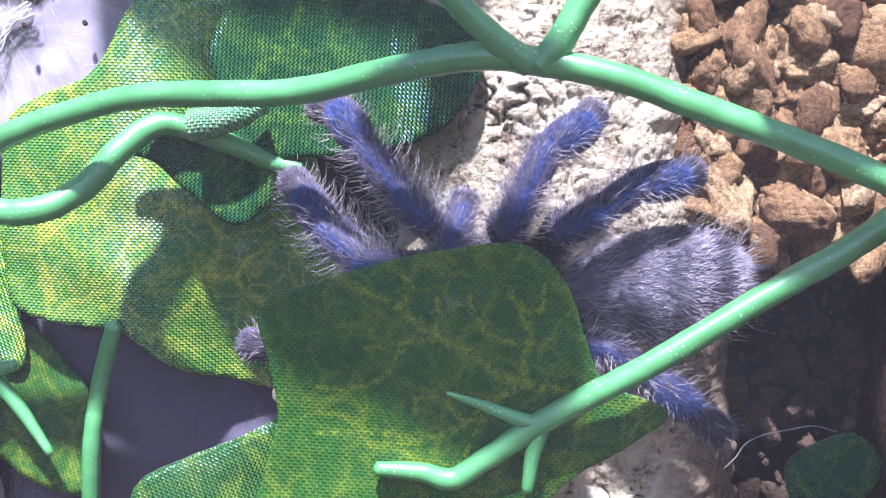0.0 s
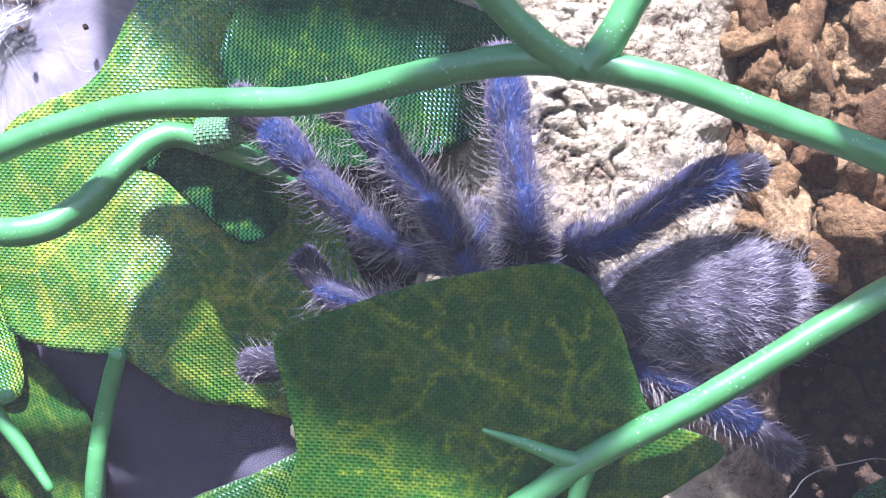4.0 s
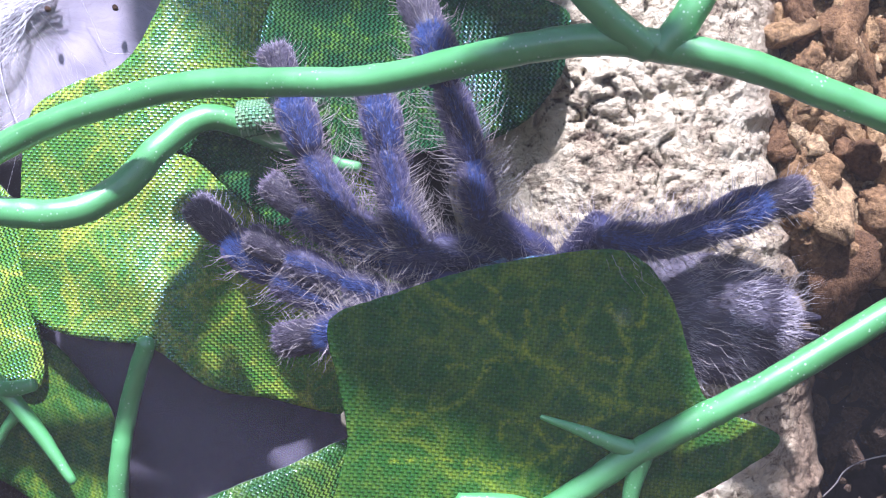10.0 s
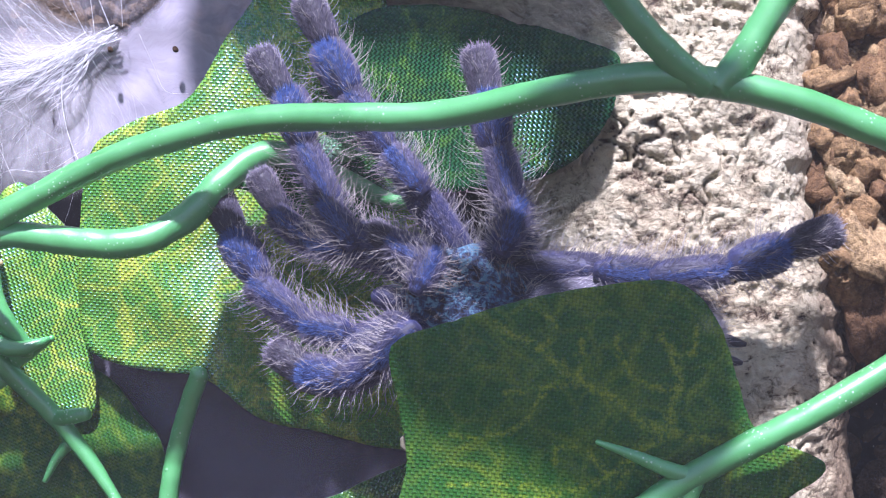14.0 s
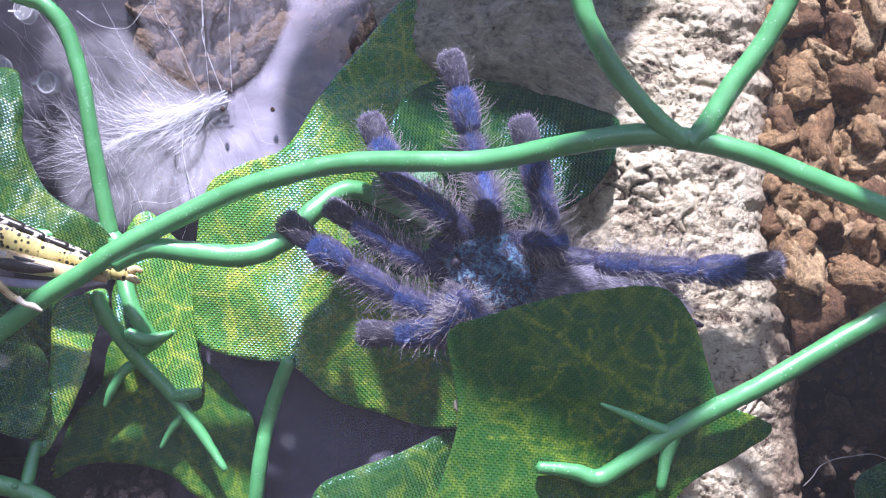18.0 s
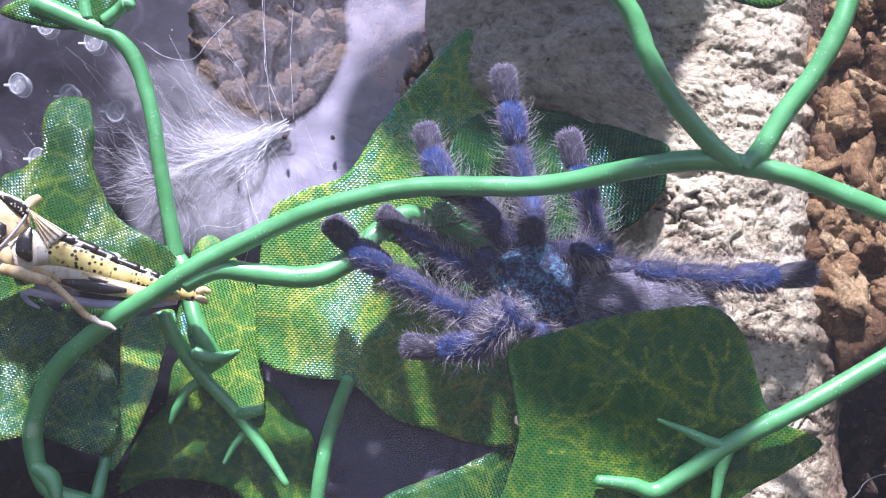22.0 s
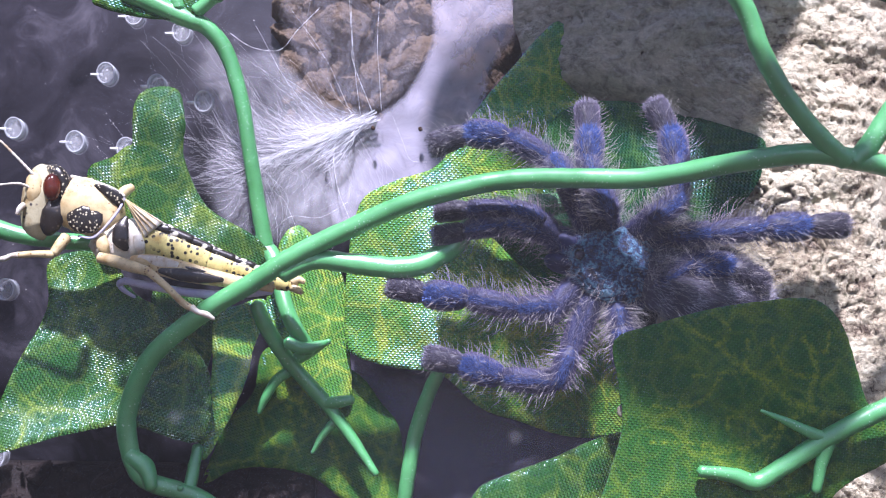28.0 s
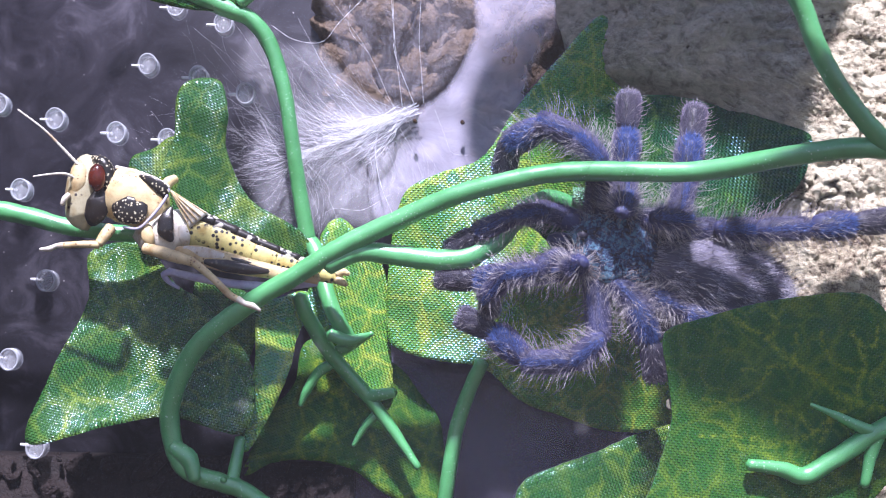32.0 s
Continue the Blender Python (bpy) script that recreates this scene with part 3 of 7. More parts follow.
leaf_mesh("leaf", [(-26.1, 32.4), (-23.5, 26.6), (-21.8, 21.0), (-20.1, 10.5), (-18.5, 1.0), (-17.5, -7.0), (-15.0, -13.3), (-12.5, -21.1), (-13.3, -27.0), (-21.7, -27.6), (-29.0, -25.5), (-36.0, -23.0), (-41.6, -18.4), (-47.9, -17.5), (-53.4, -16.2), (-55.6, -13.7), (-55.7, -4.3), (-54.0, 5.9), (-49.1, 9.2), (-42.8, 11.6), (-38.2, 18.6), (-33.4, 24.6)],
          66.5, (0, -0.08), (0.0, 0.0), 0.5, 0.06, M_LEAF_YELLOW_LIT, vine, "yellow-green fabric ivy leaf in bright light", 2, step=0.7,
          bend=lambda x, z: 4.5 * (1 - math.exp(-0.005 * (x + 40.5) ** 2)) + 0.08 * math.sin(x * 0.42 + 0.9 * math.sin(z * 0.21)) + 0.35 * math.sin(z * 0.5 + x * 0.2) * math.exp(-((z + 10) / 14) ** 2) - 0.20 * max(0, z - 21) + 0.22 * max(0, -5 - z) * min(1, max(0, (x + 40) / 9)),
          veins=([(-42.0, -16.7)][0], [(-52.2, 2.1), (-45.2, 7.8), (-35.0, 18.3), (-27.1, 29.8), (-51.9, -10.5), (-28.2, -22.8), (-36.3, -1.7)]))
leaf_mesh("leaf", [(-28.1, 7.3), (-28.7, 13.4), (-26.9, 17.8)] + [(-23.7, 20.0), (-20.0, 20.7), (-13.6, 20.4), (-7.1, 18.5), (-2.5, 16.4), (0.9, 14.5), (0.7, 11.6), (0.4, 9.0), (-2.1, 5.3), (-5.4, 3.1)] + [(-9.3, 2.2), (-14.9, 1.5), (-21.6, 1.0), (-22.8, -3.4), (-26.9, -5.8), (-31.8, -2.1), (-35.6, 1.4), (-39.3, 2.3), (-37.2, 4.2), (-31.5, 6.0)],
          62.9, (0, 0), (0.0, 0.0), 0.6, 0.9, M_LEAF_SHADED, vine, "dark green fabric leaf in half shade", 3, bend=lambda x, z: -0.72 * max(0, x + 9),
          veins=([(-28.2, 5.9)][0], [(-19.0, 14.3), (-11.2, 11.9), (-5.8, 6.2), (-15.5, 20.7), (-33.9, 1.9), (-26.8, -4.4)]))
leaf_mesh("leaf", [(-37.7, -37.2), (-36.9, -33.0), (-32.0, -30.8), (-26.8, -28.9), (-20.9, -26.5), (-13.3, -25.2), (-9.6, -30.4), (-16.2, -38.0), (-25.9, -41.9), (-33.7, -41.8)], 59, (0.1, 0.25), (0, 0), 1.0, 0.4, M_LEAF_GLOSS, vine, "glossy green fabric leaf low on the vine", 4)
leaf_mesh("leaf", [(-99.7, -2.8), (-91.8, -1.4), (-86.4, -7.2), (-81.2, -10.3), (-74.5, -18.9), (-74.6, -27.6), (-84.9, -26.0), (-93.5, -27.3), (-104.4, -29.6), (-101.7, -19.5), (-98.9, -10.7)], 68.5, (0, 0.36), (0, 0), 0.8, 0.2, M_LEAF_GLOSS, vine, "crumpled glossy green fabric leaf", 5, bend=lambda x, z: 1.4 * math.sin(x * 0.24 + z * 0.10) + 1.0 * math.sin(z * 0.34 - x * 0.1))
leaf_mesh("leaf", [(-86.3, 21.2), (-81.1, 22.4), (-79.3, 17.5), (-79.5, 12.4), (-76.0, 5.3), (-68.6, 0.8), (-67.0, -2.6), (-74.1, -4.4), (-84.6, -3.1), (-89.0, 6.6), (-87.2, 13.6)], 69.5, (0, 0), (0, 0), 1.5, 0.5, M_LEAF_GLOSS, vine, "narrow green fabric leaf standing up", 6)
leaf_mesh("leaf", [(-94.0, 9.9), (-90.4, 12.4), (-87.2, 14.1), (-85.4, 9.4), (-85.8, -0.5), (-91.5, -0.7)], 71.5, (0, 0), (0, 0), 0.8, 0.7, M_LEAF_GLOSS, vine, "bright green fabric leaf lobe", 16)
leaf_mesh("leaf", [(-66.2, -4.1), (-65.6, 0.9), (-63.0, 3.1), (-59.8, 0.2), (-56.3, -4.6), (-55.2, -14.5), (-55.0, -22.7), (-59.9, -22.8), (-65.0, -16.4), (-67.7, -9.9)], 73, (0, 0), (0, 0), 1.0, 0.5, M_LEAF_YELLOW_LIT, vine, "yellow-green fabric leaf behind the stems", 7)
leaf_mesh("leaf", [(-73.9, -10.5), (-70.4, -8.9), (-67.2, -8.0), (-66.4, -10.3), (-68.2, -14.7), (-68.9, -18.7), (-71.1, -24.3), (-74.4, -30.4), (-75.6, -28.3), (-74.0, -18.8)], 66, (0, 0), (0.02, 0), 1.0, 0.5, M_LEAF_YELLOW_LIT, vine, "curled yellow-green fabric leaf", 8)
leaf_mesh("leaf", [(-83.2, -7.1), (-75.5, -8.5), (-73.8, -11.7), (-75.2, -18.1), (-75.8, -24.6), (-78.7, -22.2), (-81.7, -16.7)], 69.5, (0.05, 0), (0, 0), 1.0, 0.8, M_LEAF_GLOSS, vine, "green fabric leaf beneath the insect", 17)
leaf_mesh("leaf", [(-66.8, -14.8), (-55.2, -17.8), (-50.5, -22.6), (-47.3, -27.5), (-47.7, -38.1), (-54.6, -37.4), (-60.5, -33.6), (-67.1, -32.4), (-72.0, -33.0), (-76.0, -34.6), (-73.0, -26.4), (-69.1, -21.4)], 74, (0, 0), (0, 0), 1.0, 0.5, M_LEAF, vine, "dark green fabric leaf low on the vine", 9, veins=([(-65.9, -18.0)][0], [(-62.2, -31.0), (-54.7, -34.1), (-54.2, -22.7)]))
leaf_mesh("leaf", [(-92.7, 33.9), (-88.7, 36.5), (-77.2, 37.7), (-77.5, 33.5), (-80.3, 31.9), (-86.1, 32.0)], 66.5, (0, 0), (0, 0), 0.6, 0.3, M_LEAF, vine, "small green fabric leaf at the stem joint", 11)
# unseen leaves added above the view to shade the bark, lower leaves and stems
leaf_mesh("leaf", [(-38, 61), (-28.5, 58), (-11.5, 56), (-6.5, 43), (-2.5, 40), (0.5, 54), (5.5, 68), (6.5, 85), (-16.5, 92), (-38, 91), (-48, 78), (-46, 67)], 38, (0, 0.05), (0, 0), 1.0, 0.4, M_LEAF, vine, "green fabric leaf high on the vine", 12)
leaf_mesh("leaf", [(23, 29), (28, 25), (38, 26), (48, 31), (47, 47), (36, 49), (27, 45)], 20, (0, 0.05), (0, 0), 1.0, 0.4, M_LEAF, vine, "green fabric leaf high on the vine", 13)
leaf_mesh("leaf", [(-24, 45), (-14, 49), (0, 50), (5, 45), (7.5, 38), (7, 27), (4, 22.5), (0, 22.5), (-6.5, 25.5), (-12, 29), (-23, 33)], 14, (0, 0), (0, 0), 0.6, 0.4, M_LEAF, vine, "green fabric leaf high on the vine", 15)
leaf_mesh("leaf", [(-92, 44), (-84, 37), (-73, 37), (-71, 44), (-78, 54), (-78, 66), (-82, 73), (-88, 75), (-92, 62)], 14, (0, 0), (0, 0), 0.6, 0.4, M_LEAF, vine, "green fabric leaf high on the vine", 18)
leaf_mesh("leaf", [(31.9, -32.2), (34.1, -30.0), (39.2, -28.5), (42.1, -32.1), (39.1, -36.4), (33.3, -36.4)], 57, (0, 0), (0, 0), 0.6, 0.4, M_LEAF_SHADED, vine, "dark green fabric leaf at the foot of the bark", 14)


M_COLLAR = fabric("pale_collar_fabric", (0.05, 0.22, 0.08), (0.26, 0.56, 0.32), (0.55, 0.70, 0.45), 0.4, 7.0, 0.6, 1.0, 0.9)


def cuff():
    """The rolled fabric collar where a leaf is threaded on its stem."""
    p = spline([mm(*q) for q in [(-30.3, 60.0, 5.1), (-27.5, 59.5, 5.5), (-24.7, 59.5, 6.3), (-22.5, 60.0, 7.4)]], 8)
    v, f = tube(p, np.linspace(1.9, 1.1, len(p)) * MM, 14, 0.08, 4, cap=False)
    ob = obj_from("leaf_collar", v, f, M_COLLAR, True, vine, "pale green fabric collar")
    uvl = ob.data.uv_layers.new(name="UVMap")
    for lp in ob.data.loops:
        c = ob.data.vertices[lp.vertex_index].co
        uvl.data[lp.index].uv = (c.x * 1000, c.z * 1000 + c.y * 700)


cuff()


# ---- blue tarantula ----
def coat_material(name, dark, blue, rough=0.5, spec=0.5):
    n = Nodes(name)
    co = n.coords()
    mp = n.add("ShaderNodeMapping")
    mp.inputs["Scale"].default_value = (0.25, 1, 1)
    n.link(co, mp.inputs[0])
    f = n.noise(mp.outputs[0], 900, 4, 0.7)
    g = n.noise(co, 140, 2)
    n.set(Base_Color=n.ramp(n.math("MULTIPLY_ADD", g, 0.4, n.math("MULTIPLY", f, 0.6)), [(0.38, dark), (0.6, blue)]), Roughness=rough,
          Specular_IOR_Level=spec, Sheen_Weight=0.12, Sheen_Tint=(0.5, 0.5, 1.0, 1))
    n.bump(f, 0.6, 0.0003)
    return n.m


M_LIMB = coat_material("velvet_blue_cuticle", (0.014, 0.013, 0.030), (0.036, 0.042, 0.13), 0.55, spec=0.4)
M_PAD = coat_material("dark_foot_pad", (0.012, 0.011, 0.018), (0.040, 0.036, 0.065), 0.5)
M_ABD = coat_material("banded_abdomen", (0.05, 0.046, 0.070), (0.13, 0.12, 0.17), 0.7)


def carapace_material():
    n = Nodes("metallic_carapace")
    co = n.coords()
    patch = n.noise(co, 760, 4, 0.7, 0.8)
    fine = n.noise(co, 2600, 4, 0.7)
    k = n.math("MULTIPLY_ADD", fine, 0.45, n.math("MULTIPLY", patch, 0.6))
    n.set(Base_Color=n.ramp(k, [(0.45, (0.030, 0.028, 0.045)), (0.52, (0.05, 0.085, 0.20)), (0.60, (0.22, 0.44, 0.60))]),
          Metallic=n.ramp(k, [(0.5, (0.0, 0.0, 0.0)), (0.62, (0.7, 0.7, 0.7))]), Roughness=0.42, Specular_IOR_Level=0.4)
    n.bump(n.math("ADD", fine, patch), 1.0, 0.0005)
    return n.m


M_CARA = carapace_material()
M_FUZZ = simple("short_violet_hair", (0.050, 0.047, 0.082), (0.185, 0.172, 0.255), 300, 0.4, 0, spec=0.7, tint=(0.6, 0.62, 1.0), ior=1.6)
M_FUZZ_BLUE = simple("short_blue_hair", (0.020, 0.032, 0.095), (0.060, 0.115, 0.34), 300, 0.32, 0, spec=1.0, tint=(0.34, 0.46, 1.0), ior=1.9)
M_CARA_HAIR = simple("metallic_teal_hair", (0.09, 0.15, 0.25), (0.44, 0.60, 0.74), 400, 0.3, 0, spec=1.0, tint=(0.6, 0.85, 1.0), ior=1.8)
M_FUZZ_DARK = simple("dark_violet_hair", (0.030, 0.026, 0.045), (0.105, 0.094, 0.150), 300, 0.4, 0, spec=0.7)
M_SETAE = simple("long_pale_hair", (0.20, 0.18, 0.185), (0.62, 0.58, 0.57), 300, 0.4, 0, spec=0.6)
M_FRINGE = simple("pale_violet_hair", (0.15, 0.135, 0.20), (0.38, 0.355, 0.46), 300, 0.45, 0, spec=0.5)
M_GREY = simple("pale_grey_hair", (0.26, 0.245, 0.31), (0.62, 0.59, 0.68), 300, 0.5, 0, spec=0.4)


def hairs(roots, dirs, lengths, radius, droop, rnd):
    """Thin curved three-sided hairs; lengths and radius in mm."""
    verts, faces = [], []
    for p, d, ln in zip(roots, dirs, lengths):
        d = d.normalized()
        a = d.cross(Vector((rnd.uniform(-1, 1), rnd.uniform(-1, 1), rnd.uniform(-1, 1)))).normalized()
        b = d.cross(a)
        mid = p + d * ln * 0.55
        tip = p + (d + droop * rnd.uniform(0.5, 1.3) + a * rnd.uniform(-0.25, 0.25)).normalized() * ln
        i = len(verts)
        for c, r in ((p, radius), (mid, radius * 0.75)):
            for k in range(3):
                t = k * 2.094
                verts.append(c + (a * math.cos(t) + b * math.sin(t)) * r)
        verts.append(tip)
        for k in range(3):
            m = (k + 1) % 3
            faces += [(i + k, i + m, i + 3 + m, i + 3 + k), (i + 3 + k, i + 3 + m, i + 6)]
    return [v * MM for v in verts], faces


def profile_mesh(profile, flat=1.0, sides=16, wob=0.05):
    """A closed round body along x through (x, radius) in mm."""
    verts, faces = [], []
    for x, r in profile:
        for s in range(sides):
            a = 2 * math.pi * s / sides
            k = 1 + wob * noise.noise(Vector((x * 0.7, math.cos(a) * 2, math.sin(a) * 2)))
            verts.append(Vector((x, math.cos(a) * r * k, math.sin(a) * r * k * flat)) * MM)
    n = len(profile)
    for i in range(n - 1):
        for s in range(sides):
            a, b = i * sides + s, i * sides + (s + 1) % sides
            faces.append((a, b, b + sides, a + sides))
    faces.append(tuple(range(sides))[::-1])
    faces.append(tuple((n - 1) * sides + s for s in range(sides)))
    return verts, faces


def radius_at(profile, x):
    return float(np.interp(x, [p[0] for p in profile], [p[1] for p in profile]))


def limb_profile(length, r0, r1, tip, swell=0.12):
    """Rounded ends, slightly swollen towards the far end."""
    pts = [(-0.45, r0 * 0.4), (-0.25, r0 * 0.62), (0.1, r0 * 0.74), (0.5, r0 * 0.9)]
    pts += [(length * s, r0 + (r1 - r0) * s + swell * math.sin(s * math.pi)) for s in (0.15, 0.3, 0.45, 0.6, 0.75, 0.88)]
    pts += [(length - 0.25, r1 * 0.9), (length, r1 * 0.74), (length + 0.3 * tip, r1 * 0.5), (length + 0.42 * tip, r1 * 0.18)]
    return pts


def coat(profile, x0, x1, n_long, n_short, long_len, seed, flat=1.0, lean=0.7, top_bare=True):
    """Roots, directions and lengths of the two kinds of hair on a body along x."""
    rnd = random.Random(seed)
    res = []
    for kind, n in (("long", n_long), ("short", n_short)):
        roots, dirs, lens = [], [], []
        while len(roots) < n:
            x, a = rnd.uniform(x0, x1), rnd.uniform(0, 2 * math.pi)
            if kind == "long" and top_bare and abs(math.cos(a)) < 0.55 and math.sin(a) > 0 and rnd.random() < 0.5:
                continue
            r = radius_at(profile, x)
            nrm = Vector((0, math.cos(a), math.sin(a)))
            roots.append(Vector((x, nrm.y * r * 0.96, nrm.z * r * 0.96 * flat)))
            if kind == "long":
                dirs.append(nrm + Vector((lean * rnd.uniform(0.2, 1.2), rnd.uniform(-0.2, 0.2), rnd.uniform(-0.2, 0.2))))
                lens.append(long_len * rnd.uniform(0.5, 1.15))
            else:
                dirs.append(nrm * rnd.uniform(0.12, 0.42) + Vector((1.0, rnd.uniform(-0.3, 0.3), rnd.uniform(-0.3, 0.3))))
                lens.append(rnd.uniform(0.45, 1.0) * (1.7 if rnd.random() < 0.12 else 1.0))
        res.append((roots, dirs, lens, rnd))
    return res


SEGMENTS = {"tarsus": (5.2, 1.35, 1.60, 1.0), "metatarsus": (5.8, 1.30, 1.60, 0.6), "tibia": (6.9, 1.40, 1.48, 0.6), "patella": (4.9, 1.30, 1.46, 0.5), "femur": (9.0, 1.72, 1.55, 0.5)}
MESHES = {}


def mesh_of(name, verts, faces, material):
    me = bpy.data.meshes.new(name)
    me.from_pydata([tuple(v) for v in verts], [], faces)
    me.shade_smooth()
    me.materials.append(material)
    return me


def fuzz_hairs(roots, dirs, lens, rnd, keep):
    """The short hairs whose root passes keep."""
    rows = [q for q in zip(roots, dirs, lens) if keep(q[0])]
    return hairs([q[0] for q in rows], [q[1] for q in rows], [q[2] for q in rows], 0.023, Vector((0.3, 0, 0)), rnd)


for i, (nm, (ln, r0, r1, tp)) in enumerate(SEGMENTS.items()):
    prof = limb_profile(ln, r0, r1, tp, {"metatarsus": 0.48, "patella": 0.2}.get(nm, 0.12))
    v, f = profile_mesh(prof, 0.85, 20)
    (la, lb, lc, lr), (sa, sb, sc, sr) = coat(prof, -0.15, ln + 0.2, {"tarsus": 80, "metatarsus": 105}.get(nm, 105), 6000, {"tarsus": 1.9, "metatarsus": 2.9}.get(nm, 3.9), 70 + i, 0.85, 0.45, nm not in ("tarsus", "metatarsus"))
    lv, lf = hairs(la, lb, lc, 0.027, Vector((0.35, 0, 0)), lr)
    sc[:] = [q * {"tarsus": 0.75, "metatarsus": 0.8}.get(nm, 0.66) for q in sc]
    # a brush of finer tan hair on the flanks
    if nm not in ("tarsus", "metatarsus"):
        tuft = random.Random(20 + i)
        for _ in range(170):
            x, a = tuft.uniform(0, ln), tuft.choice((0, math.pi)) + tuft.gauss(0, 0.5)
            nrm, r = Vector((0, math.cos(a), math.sin(a))), radius_at(prof, x)
            sa.append(Vector((x, nrm.y * r * 0.96, nrm.z * r * 0.8)))
            sb.append(nrm + Vector((tuft.uniform(0.2, 0.9), 0, tuft.uniform(-0.2, 0.2))))
            sc.append(tuft.uniform(1.1, 2.1))
    # a blue saddle along the back of each joint, a dark streak down its middle, grey-violet flanks
    sheen = random.Random(40 + i)

    def saddle_of(p):
        side = abs(p.y) / radius_at(prof, p.x)
        if nm == "tarsus":
            return p.z > -0.5 and (p.x > ln - 0.3 or (p.x > ln * 0.55 and side > 0.85)) and sheen.random() < 0.5
        return p.z > 0 and side < {"metatarsus": 0.72, "patella": 0.42, "tibia": 0.26}.get(nm, 0.0) + sheen.uniform(-0.15, 0.15)

    on = {tuple(p): saddle_of(p) for p in sa}
    brush = {tuple(p) for p, ln_ in zip(sa, sc) if ln_ > 1.92}
    bv, bf = fuzz_hairs(sa, sb, sc, sr, lambda p: on[tuple(p)])
    sv, sf = fuzz_hairs(sa, sb, sc, sr, lambda p: not on[tuple(p)] and tuple(p) not in brush)
    tv, tf = fuzz_hairs(sa, sb, [q * 1.15 for q in sc], sr, lambda p: tuple(p) in brush)
    lf += [tuple(k + len(lv) for k in q) for q in tf]
    lv += tv
    MESHES[nm] = (mesh_of(nm, v, f, M_PAD if nm == "tarsus" else M_LIMB), mesh_of("setae", lv, lf, M_SETAE),
                  mesh_of("fuzz", sv, sf, M_FUZZ_DARK if nm == "tarsus" else M_FUZZ), mesh_of("pale_fringe", bv, bf, M_FRINGE) if nm == "tarsus" else mesh_of("blue_saddle", bv, bf, M_FUZZ_BLUE) if bv else None)

spider = thing("tarantula", "blue-violet hairy tarantula climbing over bark and leaves", "spider")
APPENDAGES = {}


def add_segment(nm, scale):
    core, setae, fuzz, blue = MESHES[nm]
    ob = new(nm, core)
    ob.parent = spider
    ob.scale = (scale, scale, scale)
    for child, lab in ((setae, "long pale bristles"), (fuzz, "short grey-violet hair"), (blue, "pale violet fringe round the foot" if nm == "tarsus" else "iridescent blue hair on the back")):
        if child is None:
            continue
        c = new(child.name, child)
        c.parent = ob
        c["label"] = lab
    return ob


